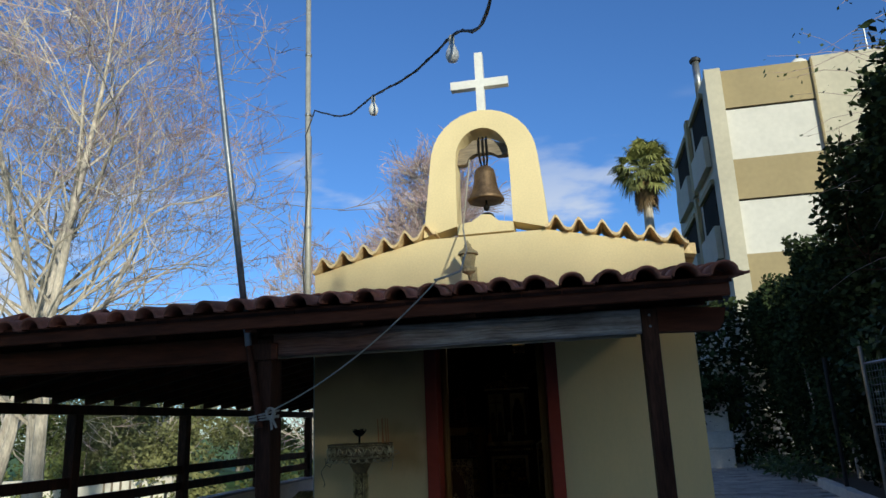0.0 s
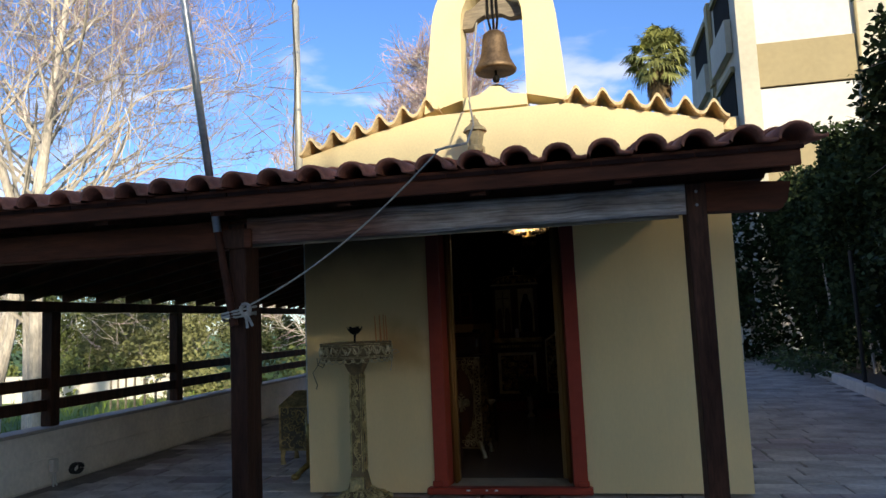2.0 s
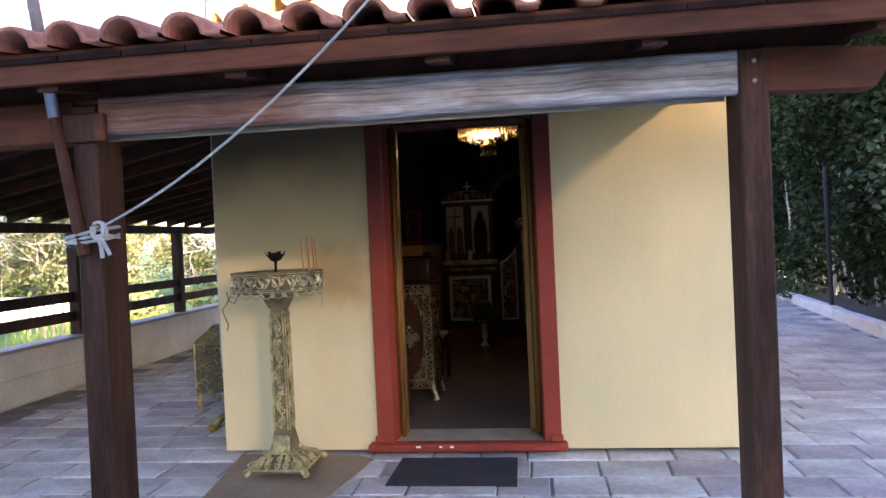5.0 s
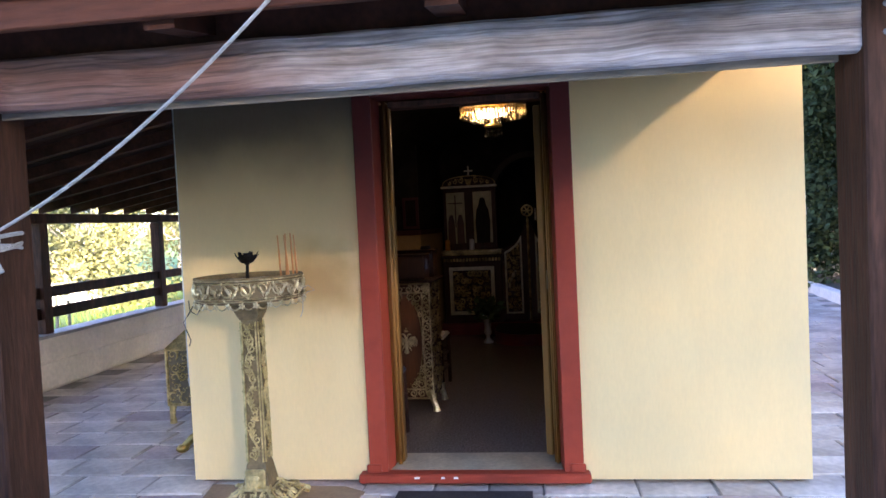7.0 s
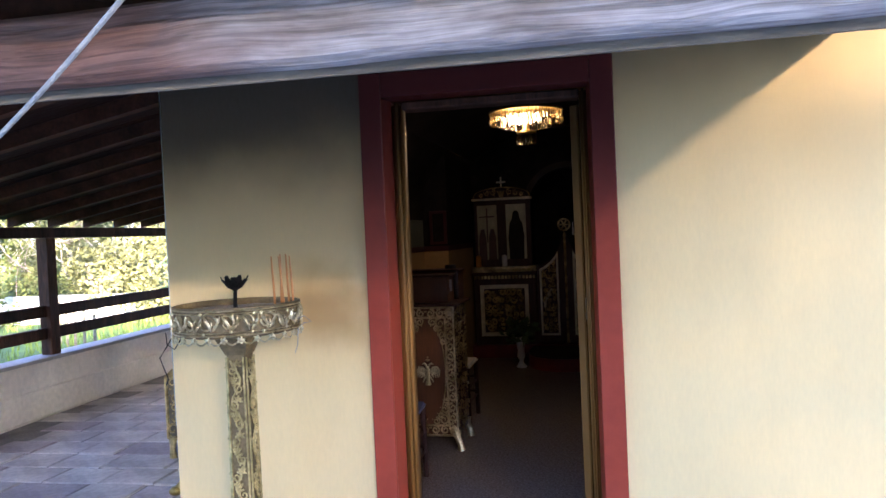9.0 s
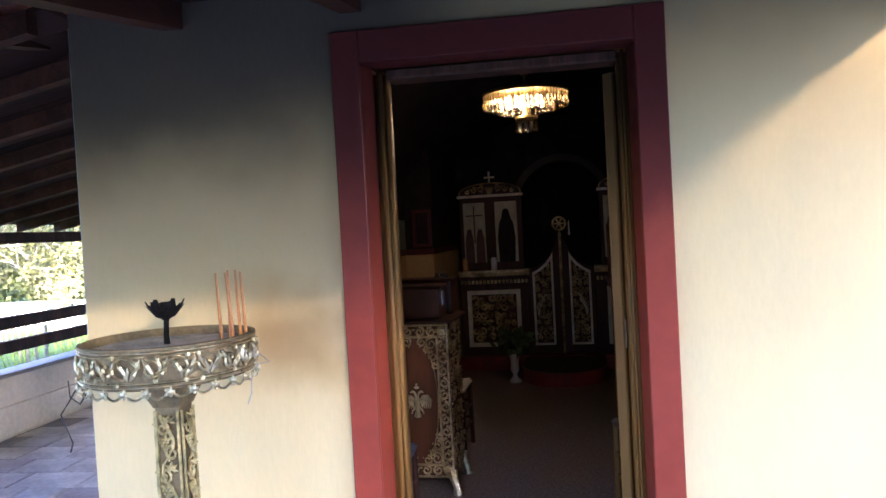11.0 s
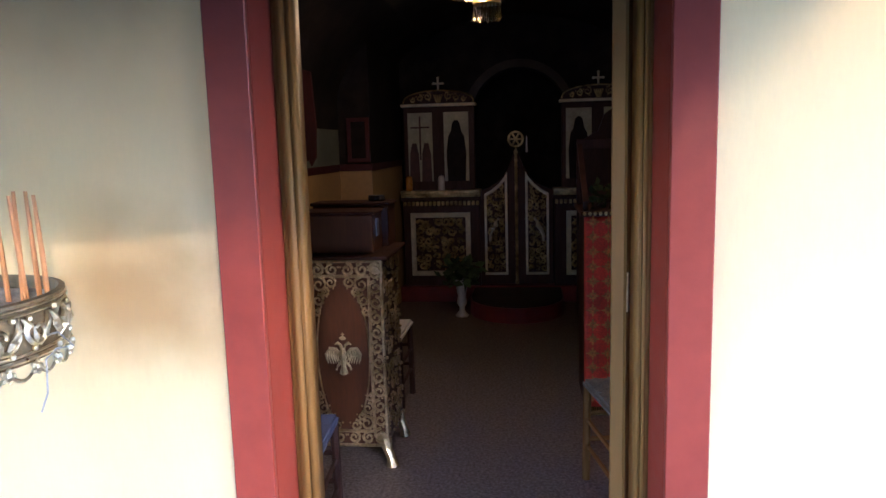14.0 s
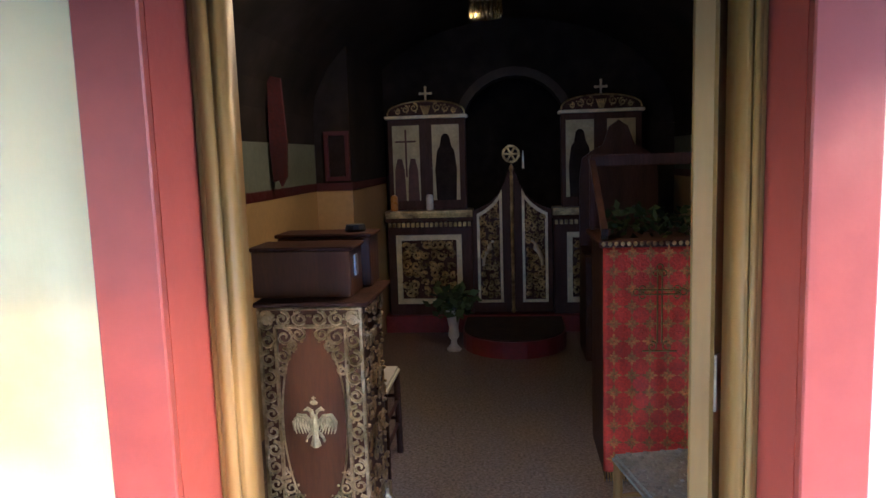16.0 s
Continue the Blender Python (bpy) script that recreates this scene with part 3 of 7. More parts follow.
# wall of the sanctuary with its arch
bm = bm_new()
arch_in, arch_out = [], []
for i in range(17):
    a = math.pi * i / 16
    arch_in.append((-0.48 - 0.47 * math.cos(a), 1.72 + 0.48 * math.sin(a)))
    arch_out.append((-0.5 - 1.41 * math.cos(a), 1.75 + 0.94 * math.sin(a)))
ring(bm, arch_out, arch_in, 12.30, 12.55, closed=False)
box(bm, IX0, -0.95, 12.30, 12.55, 0, 1.745)
box(bm, -0.01, IX1, 12.30, 12.55, 0, 1.745)
solid("wall_sanctuary", bm, DARKFRESCO, "dark wall with a round arch behind the icon screen", "wall", kind="structure")
bm = bm_new()
ring(bm, [(-0.48 + (x + 0.48) * 1.16, 1.72 + (z - 1.72) * 1.16) for x, z in arch_in], arch_in, 12.285, 12.30, closed=False)
solid("arch_trim", bm, simple("ochre_arch_band", (0.045, 0.030, 0.018), 0.7, var=0.4, big=4), "faded ochre painted band round the sanctuary arch", "trim", kind="structure")
bm = bm_new()
box(bm, IX0, IX1, YF + 0.28, 13.6, -0.12, -0.03)
solid("interior_floor", bm, TERRAZZO, "polished dark brown terrazzo floor", "floor", kind="structure")

set_in_nave()
LOW = set(bpy.data.objects)

# ---- gable coping, bell arch, cross ----
coping_group = "coping tiles along the chapel front"
def coping_mesh(slope):
    """One S-shaped coping tile, a wave long, its edge to the front; the wave climbs with the gable."""
    b = bmesh.new()
    top, low = [], []
    for i in range(19):
        t = i / 18
        x = 0.207 * (t - 0.5)
        z = -0.054 * math.cos(2 * math.pi * t) + 0.009 * math.cos(4 * math.pi * t) + slope * x
        top.append((x, z + 0.026))
        low.append((x, z))
    ring(b, top, low, -0.07, 0.36, closed=False)
    me = bpy.data.meshes.new("coping_tile")
    b.normal_update()
    b.to_mesh(me)
    b.free()
    me.materials.append(CREAM_TILE)
    return me
def coping(z_at, slope, xs):
    cmesh = coping_mesh(slope)
    for x in xs:
        t = tagged(new("coping_tile", cmesh), "wavy roof tile with a cream painted edge", "roof tile", coping_group)
        t.matrix_world = pose(x, YF + rng.uniform(-0.007, 0.007), z_at(x) + 0.036 + rng.uniform(-0.003, 0.003), rng.uniform(-0.6, 0.6), rng.uniform(-0.5, 0.5), 0)
coping(lambda x: 2.80 + 0.26 * (x - X0) / 1.11, 0.234, [X0 + 0.10 + 0.205 * i for i in range(6)])
coping(lambda x: 2.80 + 0.26 * (X1 - x) / 1.19, -0.218, [0.13 + 0.205 * i for i in range(6)])
bm = bm_new()
oz, ox = [], []
outer, inner = [(-1.125, 3.06), (-1.075, 3.45), (-1.035, 3.80)], [(-0.795, 3.15), (-0.795, 3.45), (-0.785, 3.80)]
for i in range(1, 16):
    a = math.pi * i / 16
    outer.append((-0.515 - 0.515 * math.cos(a), 3.80 + 0.505 * math.sin(a)))
    inner.append((-0.525 - 0.258 * math.cos(a), 3.82 + 0.30 * math.sin(a)))
outer += [(0.005, 3.80), (0.035, 3.45), (0.06, 3.06)]
inner += [(-0.268, 3.80), (-0.266, 3.45), (-0.266, 3.15)]
ring(bm, outer, inner, YF - 0.012, YF + 0.27, closed=False)
belfry = thing("bell_arch", (-0.52, YF + 0.12, 3.06), "yellow plastered bell arch over the chapel front", "belfry")
part("arch", bm, BELL_PLASTER, belfry)
bm = bm_new()
prism(bm, [(-0.795, 3.062), (-0.266, 3.062), (-0.266, 3.15), (-0.40, 3.17), (-0.47, 3.235), (-0.56, 3.245), (-0.66, 3.18), (-0.795, 3.165)], YF - 0.008, YF + 0.262)
part("sill", bm, BELL_PLASTER, belfry)
bm = bm_new()
prism(bm, [(-0.56, 4.29), (-0.478, 4.29), (-0.478, 4.605), (-0.235, 4.605), (-0.235, 4.69), (-0.478, 4.69), (-0.478, 4.985), (-0.56, 4.985), (-0.56, 4.69), (-0.815, 4.69), (-0.815, 4.605), (-0.56, 4.605)], YF + 0.09, YF + 0.17)
solid("cross", bm, WHITE, "white painted cross on top of the bell arch", "cross")
bell = thing("church_bell", (-0.525, YF + 0.14, 3.40), "bronze bell on a grey wooden yoke in the arch", "bell")
c = (-0.525, YF + 0.14, 0)
bm = bm_new()
lathe(bm, [(0.10, 3.425), (0.172, 3.412), (0.178, 3.43), (0.16, 3.46), (0.130, 3.52), (0.112, 3.60), (0.105, 3.68), (0.092, 3.735), (0.055, 3.765), (0.03, 3.77)], c, 24)
part("body", bm, BRONZE, bell, smooth=True)
bm = bm_new()
tube(bm, [(c[0], c[1], 3.44), (c[0], c[1], 3.36)], 0.012)
blob(bm, (c[0], c[1], 3.35), (0.032, 0.032, 0.035), 8, 5)
lathe(bm, [(0.075, 3.25), (0.06, 3.285), (0.02, 3.30)], c, 10)
part("clapper", bm, RUSTY, bell)
bm = bm_new()
prism(bm, [(-0.79, 3.80), (-0.70, 3.80), (-0.66, 3.87), (-0.60, 3.90), (-0.45, 3.90), (-0.38, 3.86), (-0.27, 3.86), (-0.27, 3.97), (-0.36, 3.99), (-0.45, 4.04), (-0.62, 4.04), (-0.70, 3.97), (-0.79, 3.95)], c[1] - 0.045, c[1] + 0.045)
part("yoke", bm, GREYWOOD, bell)
for dx in (-0.035, 0.005, 0.04):
    bm = bm_new()
    tube(bm, [(c[0] + dx, c[1] - 0.055, 4.06), (c[0] + dx * 1.1, c[1] - 0.055, 3.87), (c[0] + dx * 0.6, c[1] - 0.01, 3.76)], 0.011)
    part("strap", bm, RUSTY, bell)

# lantern over the door, fixed to the front
lantern = thing("wall_lantern", (-0.665, 6.66, 2.60), "weathered beige wall lantern on the chapel front", "lantern")
lc = (-0.665, 6.66, 0)
bm = bm_new()
lathe(bm, [(0.052, 2.68), (0.072, 2.79), (0.066, 2.80)], lc, 6)
part("glass_body", bm, LANTERN, lantern)
bm = bm_new()
lathe(bm, [(0.095, 2.795), (0.085, 2.82), (0.045, 2.85), (0.03, 2.875), (0.034, 2.885), (0.012, 2.905), (0.004, 2.93)], lc, 12)
part("cap", bm, LANTERN, lantern)
bm = bm_new()
lathe(bm, [(0.03, 2.62), (0.06, 2.64), (0.066, 2.665), (0.055, 2.685)], lc, 12)
part("base", bm, LANTERN, lantern)
bm = bm_new()
tube(bm, [(-0.665, 6.66, 2.62), (-0.665, 6.72, 2.57), (-0.665, 6.85, 2.60), (-0.665, 6.945, 2.66)], 0.013)
box(bm, -0.70, -0.63, 6.935, 6.955, 2.60, 2.74)
part("bracket", bm, LANTERN, lantern)

for o in set(bpy.data.objects) - LOW:
    if o.parent is None:
        o.location.z += 0.015

# ---- door frame, threshold, leaf ----
door = thing("door_1", (-0.565, 7.05, 0.0), "open wooden chapel door in a red painted surround", "door", kind="structure")
def jamb(name, mat, x0, x1, y0, y1, z0, z1, bevel=0.006, label="", seg=1):
    b = bm_new()
    box(b, x0, x1, y0, y1, z0, z1, bevel, None, seg)
    return part(name, b, mat, door, label, smooth=seg > 1)
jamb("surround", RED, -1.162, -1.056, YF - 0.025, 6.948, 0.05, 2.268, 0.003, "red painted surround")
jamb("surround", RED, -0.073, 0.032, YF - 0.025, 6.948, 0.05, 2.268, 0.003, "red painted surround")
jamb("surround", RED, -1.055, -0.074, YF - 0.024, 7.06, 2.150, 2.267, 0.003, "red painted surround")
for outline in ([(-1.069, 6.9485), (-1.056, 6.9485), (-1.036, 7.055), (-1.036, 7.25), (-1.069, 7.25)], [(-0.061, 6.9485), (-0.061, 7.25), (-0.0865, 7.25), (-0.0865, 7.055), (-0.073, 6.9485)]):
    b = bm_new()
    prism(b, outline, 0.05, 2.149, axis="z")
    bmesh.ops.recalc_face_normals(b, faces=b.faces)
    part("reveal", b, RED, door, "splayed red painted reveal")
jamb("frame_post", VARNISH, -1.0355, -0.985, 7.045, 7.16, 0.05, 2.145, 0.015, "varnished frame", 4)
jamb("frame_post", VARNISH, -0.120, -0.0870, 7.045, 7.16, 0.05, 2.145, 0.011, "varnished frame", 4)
jamb("frame_head", DARKWOOD, -0.984, -0.119, 7.045, 7.16, 2.105, 2.145, 0.008, "dark frame head")
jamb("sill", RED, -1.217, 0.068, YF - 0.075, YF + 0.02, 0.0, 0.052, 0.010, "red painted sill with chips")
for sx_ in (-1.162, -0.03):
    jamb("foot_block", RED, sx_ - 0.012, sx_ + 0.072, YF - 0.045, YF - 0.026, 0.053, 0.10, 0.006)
for xx, ww in ((-0.90, 0.03), (-0.75, 0.02), (-0.68, 0.025)):
    jamb("paint_chip", WHITE, xx, xx + ww, YF - 0.0775, YF - 0.0755, 0.030, 0.042, 0.0)
bm = bm_new()
box(bm, -1.056, -0.074, YF + 0.021, YF + 0.33, -0.02, 0.046, 0.010)
solid("threshold", bm, THRESH, "worn beige stone threshold of the chapel", "threshold", kind="structure")
leaf = thing("door_leaf", (-0.15, 7.175, 0.0), "varnished wooden door leaf swung open inwards", "door")
b = bm_new()
box(b, 0.0, 0.046, 0.0, 0.84, 0.06, 2.09, 0.006)
turn = pose(-0.168, 7.19, 0, 0, 0, -32)
bmesh.ops.transform(b, matrix=turn, verts=b.verts)
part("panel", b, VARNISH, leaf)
b = bm_new()
box(b, 0.0465, 0.052, 0.004, 0.03, 1.03, 1.14, 0.001)
bmesh.ops.transform(b, matrix=turn, verts=b.verts)
part("latch_plate", b, BRONZE, leaf, "dull bronze latch plate")

# ---- porch: posts, beam, rafters, boards ----
def zb_front(y):
    return 2.045 + (y - 4.65) * 0.172
def zb_side(x):
    return 1.80 + (x + 5.35) * 0.2
def post(x, y, w, d, z1, label):
    b = bm_new()
    box(b, x - w / 2, x + w / 2, y, y + d, -0.03, z1, 0.006)
    return solid("porch_post", b, DARKWOOD, label, "post", "porch posts")
pl = post(-1.765, 4.88, 0.10, 0.17, 1.915, "dark stained porch post with a rope tied round it")
pr = post(0.653, 4.88, 0.095, 0.18, 1.945, "dark stained porch post bolted to the beam")
post(-4.99, 4.90, 0.12, 0.12, 1.74, "dark stained porch post at the corner")
b = bm_new()
box(b, -1.840, -1.690, 4.862, 4.8795, 1.775, 1.882, 0.004)
o = part("collar_board", b, DARKWOOD, None)
o.parent = pl
b = bm_new()
box(b, -1.7145, -1.672, 4.8605, 4.8865, 1.775, 1.880, 0.004)
o = part("collar_board", b, FASCIA, None)
o.parent = pl
for z in (1.835, 1.902):
    b = bm_new()
    lathe(b, [(0.008, 0), (0.007, 0.004), (0.003, 0.006)], (0, 0, 0), 8)
    o = part("bolt", b, STEEL, None)
    o.parent = pr
    o.matrix_local = pose(0.655, 4.88, z, 90, 0, 0)
bm = bm_new()
BEAM_OUT = [(4.952, 1.768), (4.925, 1.764), (4.905, 1.767)] + [(4.892, 1.778 + 0.124 * k / 17) for k in range(18)] + [(4.902, 1.911), (4.925, 1.916), (4.952, 1.913)]
rows_ = []
for i in range(181):
    x = -1.71 + 2.332 * i / 180
    row_ = []
    for k, (y, z) in enumerate(BEAM_OUT):
        swell = noise.noise((x * 1.9, z * 5, 3)) * 0.0045
        hewn = noise.noise((x * 6.5 + z * 14, z * 22, 7)) * 0.0028
        drift = z + 0.012 * noise.noise((x * 2.3, z * 9, 11))
        fibre = noise.noise((x * 3.2, drift * 120, 5)) * 0.0032 + noise.noise((x * 9.0, drift * 230, 1)) * 0.0014
        edge = 0.007 * noise.noise((x * 3.7, 9 if z > 1.84 else 2, 0)) if (k < 5 or k > 18) else 0.0
        back = 0.0 if y > 4.95 else 1.0
        row_.append(bm.verts.new((x, y + back * (swell + hewn + fibre), z + edge)))
    rows_.append(row_)
for a, b in zip(rows_, rows_[1:]):
    for k in range(len(BEAM_OUT)):
        j = (k + 1) % len(BEAM_OUT)
        bm.faces.new((a[k], a[j], b[j], b[k]))
bm.faces.new(rows_[0][::-1])
bm.faces.new(rows_[-1])
solid("porch_beam", bm, BEAMWOOD, "weathered grey and red timber beam across the porch", "beam", "porch beams")
bm = bm_new()
box(bm, -5.05, -1.82, 4.89, 5.0, 1.745, 1.905, 0.008)
solid("porch_beam", bm, FASCIA, "dark red stained timber beam", "beam", "porch beams")
bm = bm_new()
prism(bm, [(0.705, 1.765), (1.055, 1.755), (1.085, 1.80), (1.105, 1.885), (0.705, 1.915)], 4.892, 4.99)
solid("porch_beam", bm, FASCIA, "short red stained beam end with a shaped tip", "beam", "porch beams")
bm = bm_new()
box(bm, -1.72, 0.59, 4.953, 4.963, 1.750, 1.775)
solid("beam_batten", bm, GREYWOOD, "thin pale batten under the porch beam", "batten")
bm = bm_new()
box(bm, -4.45, 1.10, 4.672, 4.70, 1.955, 2.065, 0.004)
solid("fascia_board", bm, FASCIA, "dark red fascia board under the eave tiles", "board", kind="structure")
bm = bm_new()
prism(bm, [(-5.0, 1.972), (1.00, 1.972), (1.045, 2.085), (-5.0, 2.085)], 4.945, 5.03)
solid("purlin", bm, RAFTER, "dark stained timber on top of the porch beam", "beam", kind="structure")
for i in range(9):
    x = 1.02 - 0.70 * i
    b = bm_new()
    y1 = YF - 0.003 if x > -2.3 else min(YF + 1.2, 4.65 + (zb_side(x) + 0.10 - 2.045) / 0.172)
    if y1 < 5.3:
        continue
    zs0, zs1 = zb_front(4.705), zb_front(y1)
    prism(b, [(4.705, zs0 - 0.10), (y1, zs1 - 0.10), (y1, zs1), (4.705, zs0)], x - 0.04, x + 0.04, axis="x")
    solid("rafter", b, RAFTER, "dark stained porch rafter", "rafter", "porch rafters")
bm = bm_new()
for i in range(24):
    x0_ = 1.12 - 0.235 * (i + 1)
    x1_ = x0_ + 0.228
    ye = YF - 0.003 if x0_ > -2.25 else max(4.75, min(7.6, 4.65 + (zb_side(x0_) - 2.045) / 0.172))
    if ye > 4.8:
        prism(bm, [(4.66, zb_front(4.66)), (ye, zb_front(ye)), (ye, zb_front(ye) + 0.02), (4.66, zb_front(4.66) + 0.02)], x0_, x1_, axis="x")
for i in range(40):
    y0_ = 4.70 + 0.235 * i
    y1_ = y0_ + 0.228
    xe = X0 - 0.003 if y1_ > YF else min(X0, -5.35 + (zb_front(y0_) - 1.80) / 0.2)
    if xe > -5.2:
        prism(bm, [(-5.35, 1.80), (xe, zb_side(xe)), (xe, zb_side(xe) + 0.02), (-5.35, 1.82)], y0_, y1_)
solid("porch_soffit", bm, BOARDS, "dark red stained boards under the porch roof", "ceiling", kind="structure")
for i in range(18):
    y = 5.25 + 0.52 * i
    b = bm_new()
    xe = X0 - 0.003 if y > YF else -5.35 + (zb_front(y) - 1.80) / 0.2
    prism(b, [(-5.30, zb_side(-5.30) - 0.085), (xe, zb_side(xe) - 0.085), (xe, zb_side(xe)), (-5.30, zb_side(-5.30))], y - 0.03, y + 0.03)
    solid("side_rafter", b, RAFTER, "dark stained rafter of the side roof", "rafter", "side rafters")

for o in list(bpy.data.objects):
    if o.name.split(".")[0] in ("porch_post", "porch_beam", "beam_batten", "fascia_board"):
        o.location.z += 0.055 if o.name.split(".")[0] in ("porch_beam", "beam_batten") else 0.02
        if o is pr:
            o.location.x += 0.015

PARAPET = set(bpy.data.objects)
# ---- west parapet: wall, posts, rails, top beam ----
bm = bm_new()
box(bm, -5.16, -4.98, 2.5, 14.5, -0.9, 0.47, 0.008)
solid("parapet", bm, WHITEWASH, "whitewashed parapet wall along the side of the yard", "wall", kind="structure")
bm = bm_new()
box(bm, -4.979, -4.955, 2.5, 14.5, -0.03, 0.23, 0.008)
solid("parapet_footing", bm, WHITEWASH, "low plastered footing along the parapet", "wall", kind="structure")
bm = bm_new()
box(bm, -5.20, -4.95, 2.5, 14.5, 0.471, 0.505, 0.006)
solid("parapet_coping", bm, simple("coping_slab", (0.42, 0.40, 0.38), 0.7, var=0.2, big=2, fine=30), "grey stone coping on the parapet", "coping", kind="structure")
bm = bm_new()
box(bm, -5.13, -5.00, 4.6, 14.5, 1.615, 1.715, 0.006)
solid("side_beam", bm, DARKWOOD, "dark stained timber beam along the parapet", "beam", kind="structure")
for i, y in enumerate((5.30, 7.45, 9.63, 11.90, 14.1)):
    b = bm_new()
    box(b, -5.125, -5.005, y - 0.06, y + 0.06, 0.506, 1.614, 0.006)
    solid("parapet_post", b, DARKWOOD, "dark stained post on the parapet", "post", "parapet posts")
for y0_, y1_ in ((2.6, 5.24), (5.36, 7.39), (7.51, 9.57), (9.69, 11.84), (11.96, 14.04)):
    for z0_, z1_ in ((0.655, 0.765), (0.865, 0.975)):
        b = bm_new()
        box(b, -5.09, -5.045, y0_, y1_, z0_, z1_, 0.006)
        solid("rail_board", b, DARKWOOD, "dark stained rail board between the posts", "rail", "parapet rails")

for o in set(bpy.data.objects) - PARAPET:
    o.location.x -= 0.05

# ---- east kerb ----
def kerb_x(y):
    return 3.74 + 0.10 * (y - 9.5)
for i in range(34):
    y0_ = 3.0 + 0.60 * i
    b = bm_new()
    box(b, 0, 0.15, 0.006, 0.594, -0.05, 0.13, 0.012)
    k = solid("kerb_stone", b, WHITEWASH, "whitewashed kerb stone beside the path", "kerb", "kerb stones", "structure")
    k.matrix_world = pose(kerb_x(y0_), y0_, rng.uniform(-0.008, 0.004), 0, 0, -5.7 + rng.uniform(-0.7, 0.7))
bm = bm_new()
v = [bm.verts.new(p) for p in ((kerb_x(3) + 0.12, 3, 0.09), (12, 3, 0.09), (12, 23, 0.09), (kerb_x(23) + 0.12, 23, 0.09), (kerb_x(5.1) + 0.12, 5.1, 0.09))]
bm.faces.new(v)
solid("bed_soil", bm, EARTH, "dark earth under the hedge", "ground", kind="structure")
# ---- candle stand ----
stand = thing("candle_stand", (-1.60, 6.50, 0.0), "gilded cast metal candle stand with a round sand tray", "candle stand")
cx, cy = -1.62, 6.505
R = 0.27
bm = bm_new()
lathe(bm, [(0.02, 1.075), (R - 0.012, 1.08), (R, 1.085), (R + 0.004, 1.10), (R, 1.105), (R, 1.185), (R + 0.006, 1.19), (R + 0.006, 1.205), (R - 0.006, 1.207), (R - 0.010, 1.19), (R - 0.012, 1.10), (0.02, 1.098)], (cx, cy, 0), 48)
tray = part("tray", bm, STANDDARK, stand, smooth=False)
bm = bm_new()
rng2 = random.Random(11)
def round_put(u, v, w):
    a = u / R
    return Vector((cx + (R + 0.002 + w) * math.sin(a), cy - (R + 0.002 + w) * math.cos(a), 1.145 + v))
carving(bm, round_put, 2 * math.pi * R, 0.082, 0.082, 0.0062, rng2)
for i in range(44):
    u = 2 * math.pi * R * i / 44
    s_ = 1 if i % 2 else -1
    tube(bm, [round_put(u - 0.016, -0.030 * s_, 0.002), round_put(u - 0.004, -0.012 * s_, 0.006), round_put(u + 0.010, 0.010 * s_, 0.006), round_put(u + 0.014, 0.032 * s_, 0.002)], [0.003, 0.0085, 0.007, 0.002], 5)
for v_, r_ in ((0.050, 0.0045), (0.038, 0.003), (-0.040, 0.003), (-0.050, 0.0045)):
    tube(bm, [round_put(2 * math.pi * R * k / 64, v_, 0.002) for k in range(65)], r_, 5, cap=False)
part("relief_band", bm, SILVER, tray, "silvered openwork band")
bm = bm_new()
n = 26
for i in range(n):
    u = 2 * math.pi * R * (i + 0.5) / n
    half = math.pi * R / n
    pts = [round_put(u - half + 2 * half * k / 6, -0.066 - 0.022 * math.sin(math.pi * k / 6), 0.003) for k in range(7)]
    tube(bm, pts, 0.004, 4)
    c0 = round_put(u + half, -0.070, 0.004)
    blob(bm, c0, (0.011, 0.011, 0.011), 6, 4)
    for k in range(5):
        a = 2 * math.pi * k / 5
        blob(bm, round_put(u + half + 0.011 * math.cos(a), -0.070 + 0.011 * math.sin(a), 0.004), (0.006, 0.006, 0.006), 5, 3)
part("garland", bm, SILVER, tray, "hanging flower garland edge")
bm = bm_new()
rows_ = []
for i in range(7):
    rr = (R - 0.014) * i / 6
    rows_.append([bm.verts.new((cx + rr * math.cos(2 * math.pi * k / 30), cy + rr * math.sin(2 * math.pi * k / 30), 1.178 + 0.008 * noise.noise((rr * 40 * math.cos(k), rr * 40 * math.sin(k), 2)))) for k in range(30)] if i else [bm.verts.new((cx, cy, 1.182))])
for k in range(30):
    bm.faces.new((rows_[0][0], rows_[1][k], rows_[1][(k + 1) % 30]))
for a, b in zip(rows_[1:], rows_[2:]):
    for k in range(30):
        bm.faces.new((a[k], b[k], b[(k + 1) % 30], a[(k + 1) % 30]))
part("sand", bm, SAND, stand, "grey sand with ash", smooth=True)
# tapering square column with vine relief
bm = bm_new()
def tri_column(z0, z1, w0, w1, b):
    vs0 = [b.verts.new((cx + sx * w0, cy + sy * w0, z0)) for sx, sy in ((-1, -1), (1, -1), (1, 1), (-1, 1))]
    vs1 = [b.verts.new((cx + sx * w1, cy + sy * w1, z1)) for sx, sy in ((-1, -1), (1, -1), (1, 1), (-1, 1))]
    for k in range(4):
        b.faces.new((vs0[k], vs0[(k + 1) % 4], vs1[(k + 1) % 4], vs1[k]))
    b.faces.new(vs0[::-1])
    b.faces.new(vs1)
tri_column(0.24, 0.98, 0.047, 0.042, bm)
tri_column(0.98, 1.075, 0.046, 0.085, bm)
tri_column(0.10, 0.24, 0.075, 0.050, bm)
column = part("column", bm, STANDDARK, stand)
